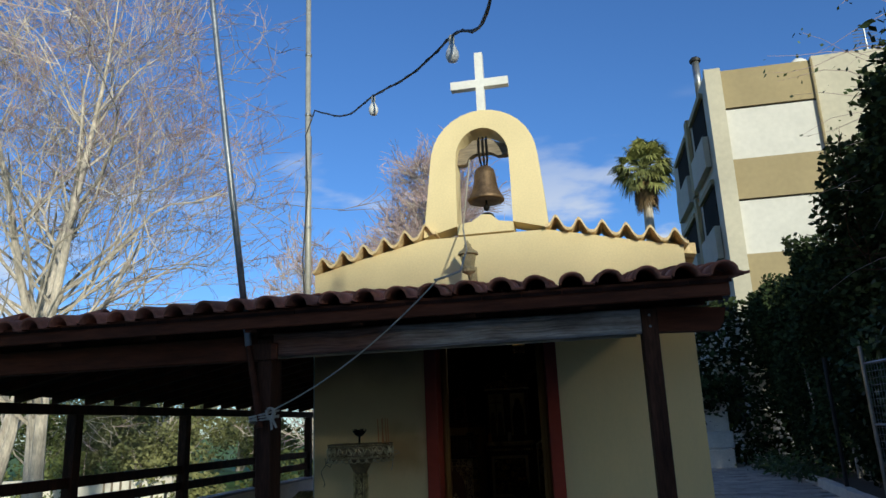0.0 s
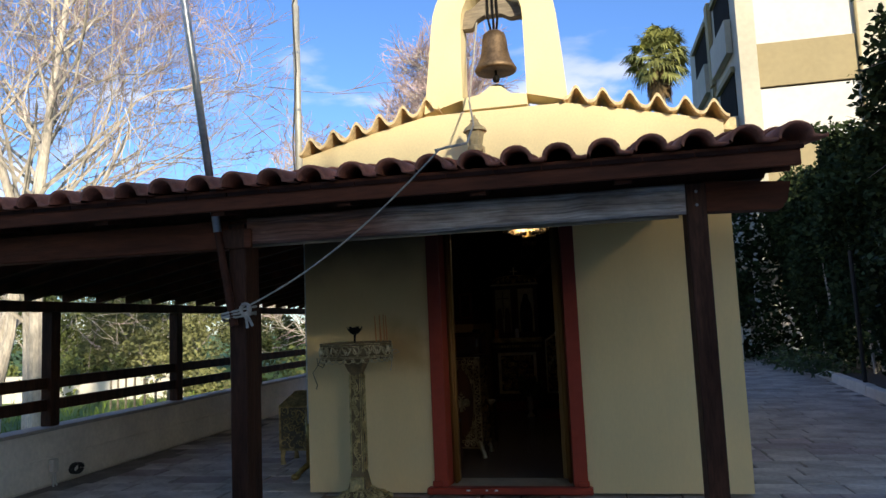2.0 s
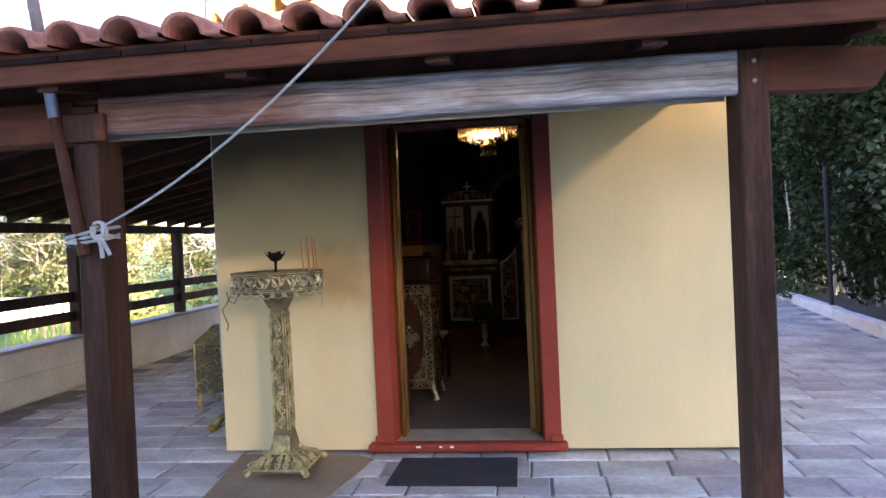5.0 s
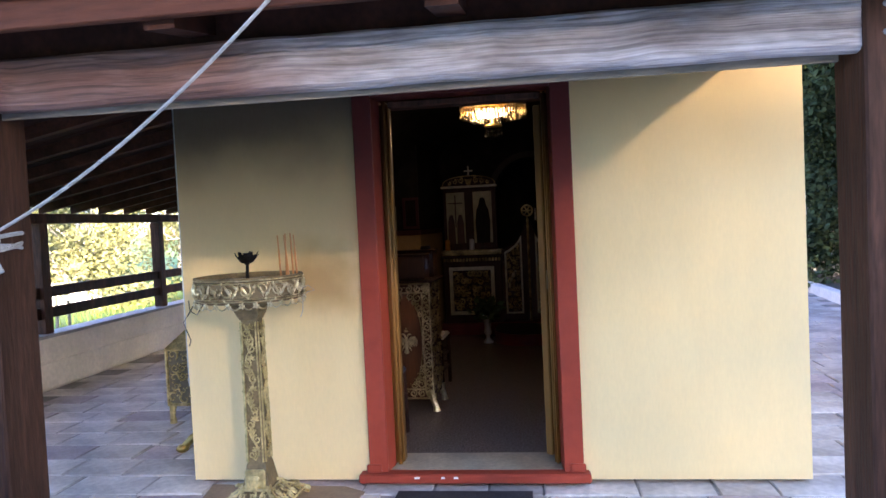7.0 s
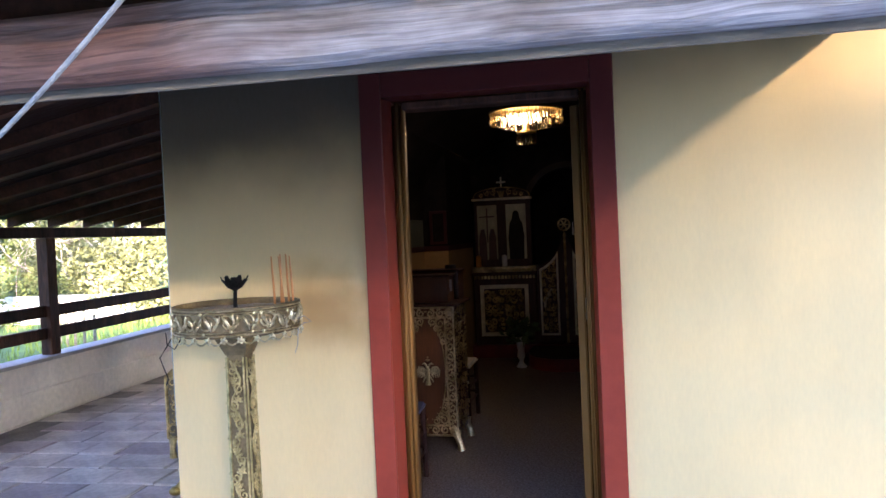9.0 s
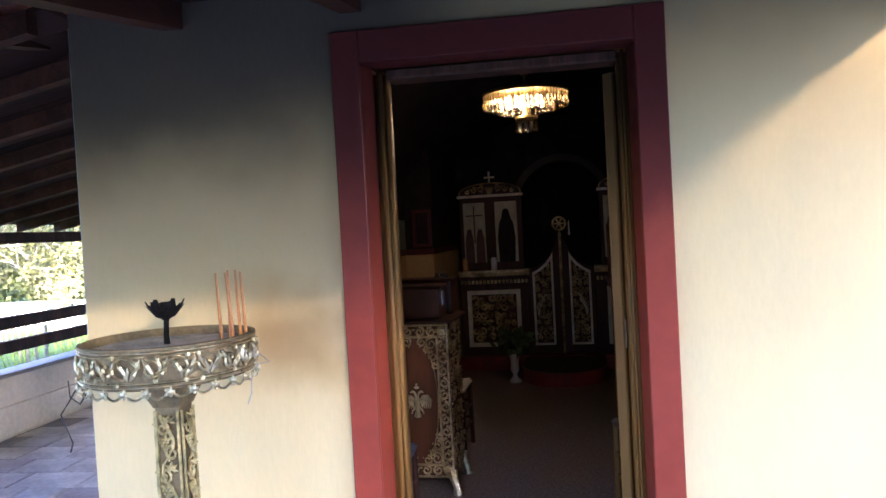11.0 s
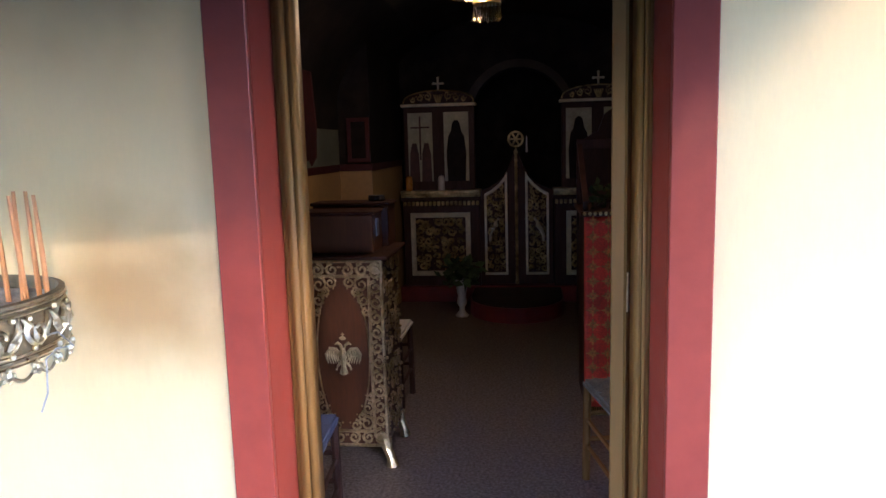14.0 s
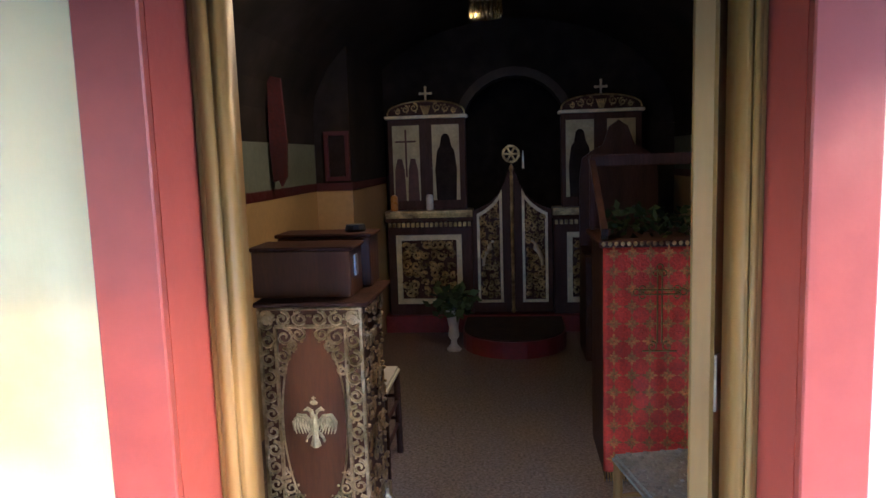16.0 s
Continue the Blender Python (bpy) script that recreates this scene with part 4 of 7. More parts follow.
for ax in range(3):
    bm = bm_new()
    ca, sa = ((1, 0), (0, 1), (0, -1))[ax]
    def col_put(u, v, w):
        d = 0.0505 + w
        if ax == 0:
            return Vector((cx + u, cy - d, v))
        return Vector((cx + sa * d, cy + u, v))
    pts = [col_put(0.022 * math.sin(k * 0.9), 0.26 + 0.70 * k / 26, 0.003) for k in range(27)]
    tube(bm, pts, 0.0055, 5)
    for k in range(9):
        v0 = 0.29 + 0.078 * k
        scroll(bm, col_put, 0.014 * (1 if k % 2 else -1), v0, 0.024, 1 if k % 2 else -1, 0.0050)
        g0 = 0.010 * (-1 if k % 2 else 1)
        if k % 2:
            for row in range(4):
                for q in range(4 - row):
                    blob(bm, col_put(g0 + 0.0115 * (q - (3 - row) / 2), v0 + 0.046 - 0.0105 * row, 0.004), (0.0062, 0.0062, 0.0062), 5, 3)
        else:
            for q in range(5):
                a5 = math.pi / 2 + (q - 2) * 0.95
                tube(bm, [col_put(g0, v0 + 0.026, 0.004), col_put(g0 + 0.012 * math.cos(a5), v0 + 0.026 + 0.012 * math.sin(a5), 0.006), col_put(g0 + 0.024 * math.cos(a5), v0 + 0.026 + 0.024 * math.sin(a5), 0.002)], [0.003, 0.0065, 0.0015], 5)
    for s in (-1, 1):
        tube(bm, [col_put(s * 0.041, 0.25, 0.001), col_put(s * 0.037, 0.97, -0.003)], 0.005, 5)
    part("vine_relief", bm, STANDMETAL, column, "grape vine relief")
bm = bm_new()
box(bm, cx - 0.055, cx + 0.055, cy - 0.085, cy - 0.06, 0.10, 0.22, 0.01, None)
blob(bm, (cx, cy - 0.085, 0.16), (0.035, 0.012, 0.04), 8, 5)
part("shield", bm, STANDMETAL, stand)
for k in range(4):
    a = math.pi / 4 + k * math.pi / 2
    bm = bm_new()
    d = Vector((math.cos(a), math.sin(a), 0))
    base = Vector((cx, cy, 0))
    tube(bm, [base + d * 0.06 + Vector((0, 0, 0.13)), base + d * 0.12 + Vector((0, 0, 0.085)), base + d * 0.20 + Vector((0, 0, 0.055)), base + d * 0.255 + Vector((0, 0, 0.03)), base + d * 0.27 + Vector((0, 0, 0.0225))], [0.024, 0.026, 0.022, 0.02, 0.022], 7)
    s = d.cross(Vector((0, 0, 1)))
    def foot_put(u, v, w, d=d, s=s, base=base):
        return base + d * (0.15 + v) + s * u + Vector((0, 0, 0.075 - 0.22 * v + w))
    for q in (-1, 1):
        scroll(bm, foot_put, 0.03 * q, -0.03, 0.035, q, 0.007)
        scroll(bm, foot_put, 0.03 * q, 0.05, 0.03, -q, 0.007)
    part("foot", bm, STANDMETAL, stand)
bm = bm_new()
tri_column(0.030, 0.045, 0.182, 0.178, bm)
tri_column(0.045, 0.120, 0.172, 0.078, bm)
base_plate = part("base_plate", bm, STANDDARK, stand)
for ax in range(3):
    bm = bm_new()
    def skirt_put(u, v, w, ax=ax):
        d = 0.176 - 1.25 * v + w
        if ax == 0:
            return Vector((cx + u, cy - d, 0.045 + v))
        return Vector((cx + (d if ax == 1 else -d), cy + u, 0.045 + v))
    for k in range(5):
        scroll(bm, skirt_put, -0.115 + 0.0575 * k, 0.022, 0.020, 1 if k % 2 else -1, 0.006)
    for k in range(3):
        scroll(bm, skirt_put, -0.055 + 0.055 * k, 0.052, 0.017, -1 if k % 2 else 1, 0.0055)
    for v_, h_ in ((0.0, 0.172), (0.072, 0.084)):
        tube(bm, [skirt_put(-h_, v_, 0.002), skirt_put(h_, v_, 0.002)], 0.006, 5)
    part("base_relief", bm, STANDMETAL, base_plate, "gilded openwork skirt")
# sooty lotus holder
lotus = thing("lotus_candle_holder", (-1.63, 6.50, 1.155), "sooty black iron lotus holder stuck in the sand", "candle holder")
bm = bm_new()
tube(bm, [(-1.63, 6.50, 1.155), (-1.632, 6.50, 1.21), (-1.629, 6.50, 1.262)], [0.012, 0.009, 0.009], 8)
part("stem", bm, RUSTY, lotus)
bm = bm_new()
for k in range(13):
    a = 2 * math.pi * k / 13 + 0.2
    d = Vector((math.cos(a), math.sin(a), 0))
    s = Vector((-math.sin(a), math.cos(a), 0))
    o = Vector((-1.63, 6.50, 1.262))
    q = [o, o + d * 0.028 + Vector((0, 0, 0.012)), o + d * 0.048 + Vector((0, 0, 0.036)), o + d * 0.062 + Vector((0, 0, 0.050 + 0.016 * (k % 2)))]
    w_ = [0.007, 0.015, 0.016 if k % 2 else 0.012, 0.007]
    L_ = [bm.verts.new(p + s * w) for p, w in zip(q, w_)]
    R_ = [bm.verts.new(p - s * w) for p, w in zip(q, w_)]
    M_ = [bm.verts.new(p - d * 0.006 - Vector((0, 0, 0.004))) for p in q]
    for i in range(3):
        bm.faces.new((L_[i], L_[i + 1], M_[i + 1], M_[i]))
        bm.faces.new((M_[i], M_[i + 1], R_[i + 1], R_[i]))
        bm.faces.new((L_[i + 1], L_[i], R_[i], R_[i + 1]))
part("petals", bm, RUSTY, lotus)
bm = bm_new()
lathe(bm, [(0.012, 1.262), (0.020, 1.29), (0.018, 1.32), (0.01, 1.322)], (-1.63, 6.50, 0), 10)
part("cup", bm, RUSTY, lotus)
for i, (dx, dy, tx, ty) in enumerate(((0.004, 0, -0.010, 0.0), (0.032, 0.004, 0.002, 0.004), (0.050, -0.006, -0.018, 0.0), (0.070, 0.006, -0.008, 0.0), (0.092, 0.0, -0.012, 0.004))):
    b = bm_new()
    tube(b, [(-1.49 + dx, 6.60 + dy, 1.15), (-1.49 + dx + tx * 0.5, 6.60 + dy + ty, 1.28), (-1.49 + dx + tx, 6.60 + dy + ty, 1.405 + 0.008 * (i % 2))], [0.0058, 0.0055, 0.0040], 7)
    solid("taper_candle", b, CANDLE, "thin orange beeswax taper standing in the sand", "candle", "tapers in the tray")
bm = bm_new()
tube(bm, [(-1.345, 6.50, 1.13), (-1.30, 6.47, 1.145), (-1.265, 6.46, 1.12), (-1.30, 6.46, 1.115), (-1.33, 6.47, 1.09), (-1.335, 6.47, 1.02), (-1.345, 6.46, 0.985)], 0.0022, 4)
solid("loose_string", bm, ROPE, "loose end of white string on the candle stand", "string")
bm = bm_new()
tube(bm, [(-1.86, 6.37, 1.09), (-1.89, 6.35, 1.03), (-1.92, 6.35, 0.99), (-1.905, 6.35, 0.95), (-1.885, 6.35, 0.90), (-1.895, 6.35, 0.87)], 0.003, 4)
tube(bm, [(-1.80, 6.33, 1.08), (-1.83, 6.32, 1.03), (-1.87, 6.33, 1.05), (-1.88, 6.34, 1.10)], 0.003, 4)
solid("hanging_wire", bm, CABLE, "bent wire hanging from the tray rim", "wire")
bm = bm_new()
prism(bm, [(-2.10, 6.98 - 0.05), (-1.30, 6.90), (-1.17, 6.82), (-1.22, 6.45), (-1.30, 6.05), (-1.98, 6.02)], -0.028, -0.020, axis="z")
solid("cardboard_sheet", bm, CARD, "flattened brown cardboard under the candle stand", "cardboard")
bm = bm_new()
prism(bm, [(-0.98, 6.82), (-0.25, 6.82), (-0.24, 6.32), (-0.99, 6.32)], -0.027, -0.015, axis="z")
solid("door_mat", bm, MAT, "thin black rubber mat before the door", "mat")

stand.scale.z = 1.011
stand.location += Vector((-0.04, 0.06, 0))
for o in list(bpy.data.objects):
    if o.name.split(".")[0] in ("taper_candle", "lotus_candle_holder", "loose_string", "hanging_wire"):
        o.location += Vector((-0.035, 0.06, 0.012))

# ---- candle bin beyond the corner ----
binn = thing("candle_box", (-2.85, 8.35, -0.03), "openwork gilded metal box with a pitched lid on feet", "box")
bx0, bx1, by0, by1 = -3.06, -2.62, 8.2, 8.6
bm = bm_new()
box(bm, bx0 + 0.015, bx1 - 0.015, by0 + 0.015, by1 - 0.015, 0.12, 0.56, 0.004)
part("body", bm, simple("dark_box_lining", (0.17, 0.14, 0.085), 0.7), binn)
bm = bm_new()
def bin_put(u, v, w):
    return Vector(((bx0 + bx1) / 2 + u, by0 + 0.012 - w, 0.34 + v))
carving(bm, bin_put, 0.40, 0.40, 0.085, 0.007, rng2)
for s in (-1, 1):
    tube(bm, [bin_put(s * 0.215, -0.22, 0), bin_put(s * 0.215, 0.22, 0)], 0.012, 5)
    tube(bm, [bin_put(-0.215, s * 0.215, 0), bin_put(0.215, s * 0.215, 0)], 0.012, 5)
part("front_relief", bm, STANDMETAL, binn, "openwork vine front")
bm = bm_new()
def bin_side(u, v, w):
    return Vector((bx0 + 0.012 - w, (by0 + by1) / 2 + u, 0.34 + v))
carving(bm, bin_side, 0.36, 0.40, 0.085, 0.007, rng2)
part("side_relief", bm, STANDMETAL, binn)
bm = bm_new()
v = [bm.verts.new(p) for p in ((bx0, by0, 0.565), (bx1, by0, 0.565), (bx1, by1, 0.565), (bx0, by1, 0.565))]
t_ = [bm.verts.new(p) for p in ((bx0 + 0.12, by0 + 0.14, 0.70), (bx1 - 0.12, by0 + 0.14, 0.70), (bx1 - 0.12, by1 - 0.14, 0.70), (bx0 + 0.12, by1 - 0.14, 0.70))]
for k in range(4):
    bm.faces.new((v[k], v[(k + 1) % 4], t_[(k + 1) % 4], t_[k]))
bm.faces.new(t_)
bm.faces.new(v[::-1])
part("lid", bm, STANDMETAL, binn)
for fx in (bx0 + 0.03, bx1 - 0.03):
    for fy in (by0 + 0.03, by1 - 0.03):
        bm = bm_new()
        tube(bm, [(fx, fy, 0.12), (fx, fy - 0.015, 0.05), (fx, fy - 0.005, -0.03)], [0.03, 0.02, 0.028], 7)
        part("foot", bm, STANDMETAL, binn)
# small stand foot seen beside the corner
bm = bm_new()
tube(bm, [(-2.50, 7.62, 0.10), (-2.56, 7.58, 0.05), (-2.61, 7.55, -0.01)], [0.03, 0.028, 0.03], 7)
blob(bm, (-2.61, 7.55, -0.005), (0.045, 0.045, 0.03), 8, 5)
tube(bm, [(-2.50, 7.62, 0.10), (-2.44, 7.66, 0.06), (-2.40, 7.70, -0.03)], [0.03, 0.028, 0.03], 7)
tube(bm, [(-2.50, 7.62, 0.08), (-2.50, 7.62, 0.60)], 0.03, 8)
solid("metal_stand", bm, BRASS, "cast metal stand with scrolled feet beside the wall", "stand", smooth=True)
# pipe box and hose at the parapet
bm = bm_new()
box(bm, -4.95, -4.90, 7.24, 7.32, 0.10, 0.22, 0.008)
jb = thing("junction_box", (-4.93, 7.28, 0.1), "white junction box with two pipes on the parapet", "junction box")
part("box", bm, PLASTICWHITE, jb)
for dy in (0.0, 0.03):
    b = bm_new()
    tube(b, [(-4.92, 7.265 + dy, 0.10), (-4.92, 7.262 + dy, 0.03), (-4.90, 7.25 + dy * 1.5, -0.03)], 0.009, 6)
    part("pipe", b, PLASTICWHITE, jb)
bm = bm_new()
for q in range(3):
    tube(bm, [(-4.90 + 0.02 * q, 7.53 + 0.07 * math.cos(a * 0.5), 0.085 + 0.045 * math.sin(a * 0.5)) for a in range(13)], 0.012, 6, cap=False)
solid("coiled_hose", bm, CABLE, "black coiled hose hung on the parapet", "hose")
bm = bm_new()
tube(bm, curve3((-2.23, 7.05, 2.35), (-2.26, 7.10, 0.75), 0.0, 10, (-0.03, 0, 0)), 0.006, 5)
solid("hanging_cable", bm, CABLE, "dark cable hanging down beside the chapel corner", "cable")
bm = bm_new()
tube(bm, [(-2.235, 6.99, 0.55), (-2.235, 6.99, 2.40)], 0.013, 8)
solid("conduit", bm, STEEL, "grey conduit pipe on the chapel corner", "pipe")

HIGH = set(bpy.data.objects)
# ---- rope, knot, leaning pole ----
bm = bm_new()
tube(bm, curve3((-1.69, 4.855, 1.455), (-0.545, 4.60, 2.155), 0.075, 22), 0.0048, 7)
tube(bm, [(-0.56, 4.60, 2.155), (-0.52, 4.70, 2.19), (-0.50, 5.2, 2.33), (-0.62, 6.3, 2.75), (-0.72, 6.80, 3.08), (-0.70, 6.97, 3.45), (-0.66, 7.03, 3.83)], 0.0075, 6)
bell_rope = solid("bell_rope", bm, ROPE, "pale braided bell rope hanging from the arch to the post", "rope")
bm = bm_new()
for q, (z, w) in enumerate(((1.425, 0.075), (1.445, 0.078), (1.41, 0.074))):
    pts = []
    for k in range(17):
        a = 2 * math.pi * k / 16
        pts.append((-1.775 + w * 1.15 * math.cos(a) - 0.015, 4.945 + 0.105 * math.sin(a), z + 0.02 * math.sin(a + q) - 0.01))
    tube(bm, pts, 0.0070, 6, cap=False)
pts = []
for k in range(30):
    a = 2 * math.pi * k / 12
    pts.append((-1.700 + 0.030 * math.cos(a) * (1 - k / 60), 4.845 - 0.01 * math.sin(a * 0.7), 1.435 + 0.034 * math.sin(a)))
tube(bm, pts, 0.0070, 6)
tube(bm, [(-1.70, 4.84, 1.42), (-1.675, 4.835, 1.385), (-1.655, 4.835, 1.345)], 0.0078, 6)
tube(bm, [(-1.705, 4.84, 1.42), (-1.69, 4.835, 1.38), (-1.685, 4.835, 1.335)], 0.0078, 6)
solid("rope_knot", bm, ROPE, "knot of pale rope tied round the post", "rope")
pole = thing("leaning_pole", (-1.79, 4.86, 1.36), "thin grey metal pole with a wooden foot tied to the post", "pole")
bm = bm_new()
tube(bm, [(-1.865, 4.855, 1.87), (-2.07, 4.855, 3.30), (-2.25, 4.855, 4.65), (-2.42, 4.855, 5.9)], [0.023, 0.022, 0.021, 0.020], 10)
part("tube", bm, STEEL, pole, smooth=True)
bm = bm_new()
tube(bm, [(-1.775, 4.858, 1.35), (-1.87, 4.856, 1.90)], [0.024, 0.021], 8)
part("wooden_foot", bm, RAFTER, pole)

for o in set(bpy.data.objects) - HIGH:
    if o.parent is None:
        o.location.z += 0.02

# ---- festoon string and its mast ----
mast = thing("light_mast", (-3.11, 9.0, 2.25), "tall pale painted metal mast rising through the side roof", "mast")
bm = bm_new()
tube(bm, [(-3.11, 9.0, 2.22), (-3.11, 9.0, 5.2), (-3.12, 9.0, 5.21), (-3.12, 9.0, 8.6)], [0.042, 0.042, 0.036, 0.034], 12)
part("tube", bm, GREYPOLE, mast, smooth=True)
for z in (3.9, 4.6, 5.5, 6.4):
    b = bm_new()
    lathe(b, [(0.046, z), (0.048, z + 0.01), (0.046, z + 0.03)], (-3.115, 9.0, 0), 12)
    part("clamp", b, STEEL, mast)
bm = bm_new()
tube(bm, [(-3.01, 8.97, 5.56), (-3.13, 8.95, 5.2), (-3.10, 8.95, 4.4), (-3.16, 8.95, 3.5), (-3.12, 8.95, 2.6)], 0.009, 5)
part("cable", bm, CABLE, mast)
S = [Vector(p) for p in ((-3.02, 8.97, 5.56), (-1.90, 6.9, 4.42), (-1.24, 5.7, 3.98), (-0.72, 4.85, 3.67), (-0.32, 4.2, 3.53), (0.02, 3.2, 3.11), (0.4, 1.0, 3.3), (0.9, -5.0, 4.4))]
bm = bm_new()
pts = []
for a, b, c_, d in zip([S[0]] + S[:-2], S[:-1], S[1:], S[2:] + [S[-1]]):
    for k in range(8):
        t = k / 8
        pts.append(0.5 * ((2 * b) + (c_ - a) * t + (2 * a - 5 * b + 4 * c_ - d) * t * t + (3 * b - a - 3 * c_ + d) * t ** 3))
tube(bm, pts, 0.008, 5)
tube(bm, [p + Vector((0.008 * math.cos(i * 1.7), 0.0, 0.010 * math.sin(i * 1.7))) for i, p in enumerate(pts)], 0.006, 4)
solid("festoon_cable", bm, CABLE, "twisted black cable of a festoon light string", "cable")
for p in ((-1.235, 5.69, 3.97), (-0.325, 4.2, 3.525)):
    f = thing("festoon_bulb", p, "unlit white bulb hanging from the festoon cable", "light bulb", "festoon bulbs")
    b = bm_new()
    lathe(b, [(0.016, -0.055), (0.018, -0.01), (0.012, 0.005)], p, 10)
    part("socket", b, GREYPOLE, f)
    b = bm_new()
    lathe(b, [(0.004, -0.168), (0.028, -0.158), (0.040, -0.130), (0.038, -0.104), (0.024, -0.070), (0.017, -0.055)], p, 14)
    part("bulb", b, BULB, f, smooth=True)
BEFORE.update(bpy.data.objects)
# ---- inside: metalwork cabinet by the door ----
cab = thing("candle_cabinet", (-1.26, 8.6, -0.03), "brown wooden candle cabinet faced with silvered openwork metal", "cabinet")
ca, cb, cf = -1.465, -1.065, 8.40
bm = bm_new()
box(bm, ca + 0.006, cb - 0.006, cf + 0.006, cf + 0.42, 0.06, 0.965, 0.004)
part("body", bm, BROWNWOOD, cab)
mid = (ca + cb) / 2
def cab_put(u, v, w):
    return Vector((mid + u, cf - w + 0.006, 0.515 + v))
bm = bm_new()
for k in range(12):
    scroll(bm, cab_put, -0.165, -0.39 + 0.071 * k, 0.032, 1 if k % 2 else -1, 0.0078)
    scroll(bm, cab_put, 0.165, -0.39 + 0.071 * k, 0.032, -1 if k % 2 else 1, 0.0078)
for k in range(4):
    scroll(bm, cab_put, -0.105 + 0.07 * k, 0.405, 0.031, 1 if k % 2 else -1, 0.0078)
    scroll(bm, cab_put, -0.105 + 0.07 * k, -0.405, 0.031, 1 if k % 2 else -1, 0.0078)
part("scroll_border", bm, SILVER, cab, "silvered scroll border")
bm = bm_new()
for w_, h_ in ((0.195, 0.445), (0.135, 0.375)):
    for s in (-1, 1):
        tube(bm, [cab_put(s * w_, -h_, 0.003), cab_put(s * w_, h_, 0.003)], 0.0085, 5)
        tube(bm, [cab_put(-w_, s * h_, 0.003), cab_put(w_, s * h_, 0.003)], 0.0085, 5)
for sx_ in (-1, 1):
    for sz_ in (-1, 1):
        lathe_c = cab_put(sx_ * 0.165, sz_ * 0.41, 0.004)
        blob(bm, lathe_c, (0.03, 0.008, 0.03), 10, 5)
part("border_frame", bm, SILVER, cab)
bm = bm_new()
for sx_ in (-1, 1):
    for sz_ in (-1, 1):
        for u, v, s in ((0.10, 0.335, 0.036), (0.045, 0.345, 0.028), (0.108, 0.262, 0.030), (0.118, 0.205, 0.020), (0.075, 0.30, 0.022)):
            scroll(bm, cab_put, sx_ * u, sz_ * v, s, sx_ * sz_, 0.0066)
    pts = [cab_put(sx_ * 0.125 * math.sin(math.pi * (0.12 + 0.76 * k / 20)) ** 0.5, -0.30 + 0.60 * k / 20, 0.002) for k in range(21)]
    tube(bm, pts, 0.004, 4)
part("corner_scrollwork", bm, SILVER, cab)
bm = bm_new()
for s in (-1, 1):
    tube(bm, [cab_put(s * x_, z_, 0.007) for x_, z_ in ((0.010, -0.005), (0.036, 0.026), (0.064, 0.030), (0.082, 0.004), (0.080, -0.028))], [0.010, 0.010, 0.010, 0.008, 0.004], 6)
    for k in range(6):
        f = k / 5
        x0c, z0c = 0.022 + 0.055 * f, 0.018 + 0.012 * math.sin(3.1 * f)
        tube(bm, [cab_put(s * x0c, z0c, 0.004), cab_put(s * (x0c + 0.004), z0c - 0.035, 0.006), cab_put(s * (x0c - 0.010 + 0.006 * f), z0c - 0.062 - 0.012 * math.sin(3.1 * f), 0.003)], [0.005, 0.006, 0.002], 5)
    tube(bm, [cab_put(s * x_, z_, 0.007) for x_, z_ in ((0.004, 0.02), (0.012, 0.048), (0.026, 0.058), (0.040, 0.050))], [0.009, 0.008, 0.008, 0.003], 6)
    tube(bm, [cab_put(s * x_, z_, 0.006) for x_, z_ in ((0.010, -0.035), (0.030, -0.056), (0.036, -0.074))], [0.007, 0.006, 0.005], 5)
    tube(bm, [cab_put(s * 0.004, -0.05, 0.005), cab_put(s * 0.016, -0.092, 0.005)], [0.007, 0.006], 5)
tube(bm, [cab_put(0, z_, 0.008) for z_ in (0.030, 0.0, -0.05, -0.095)], [0.010, 0.018, 0.012, 0.013], 7)
blob(bm, cab_put(0, 0.080, 0.006), (0.017, 0.006, 0.010), 8, 4)
tube(bm, [cab_put(0, 0.085, 0.006), cab_put(0, 0.106, 0.006)], 0.003, 4)
tube(bm, [cab_put(-0.008, 0.098, 0.006), cab_put(0.008, 0.098, 0.006)], 0.003, 4)
part("crest", bm, CRESTMETAL, cab, "silvered double-winged crest")
bm = bm_new()
def cab_side(u, v, w):
    return Vector((cb - 0.006 + w, cf + 0.21 + u, 0.515 + v))
carving(bm, cab_side, 0.40, 0.88, 0.10, 0.006, rng2)
part("side_relief", bm, SILVER, cab)
for fx in (ca + 0.03, cb - 0.02):
    for fy in (cf + 0.02, cf + 0.38):
        b = bm_new()
        s = 1 if fx > mid else -1
        tube(b, [(fx, fy, 0.10), (fx + 0.012 * s, fy - 0.01, 0.05), (fx + 0.03 * s, fy - 0.02, 0.01), (fx + 0.035 * s, fy - 0.02, -0.03)], [0.035, 0.024, 0.022, 0.030], 8)
        part("foot", b, SILVER, cab)
bm = bm_new()
box(bm, ca - 0.01, cb + 0.035, cf - 0.02, cf + 0.45, 0.967, 0.985, 0.005)
part("top_board", bm, TEMPLON, cab)
tops = thing("candle_boxes", (-1.28, 8.7, 0.985), "stepped dark brown wooden candle boxes on the cabinet", "box")
for (x0_, x1_, y0_, y1_, z1_) in ((-1.50, -1.115, 8.47, 8.68, 1.165), (-1.47, -1.085, 8.70, 8.88, 1.19)):
    b = bm_new()
    box(b, x0_, x1_, y0_, y1_, 0.986, z1_, 0.004)
    part("case", b, BROWNWOOD, tops)
    b = bm_new()
    box(b, x0_ - 0.01, x1_ + 0.012, y0_ - 0.012, y1_ + 0.005, z1_ + 0.001, z1_ + 0.016, 0.004)
    part("lid", b, TEMPLON, tops)
b = bm_new()
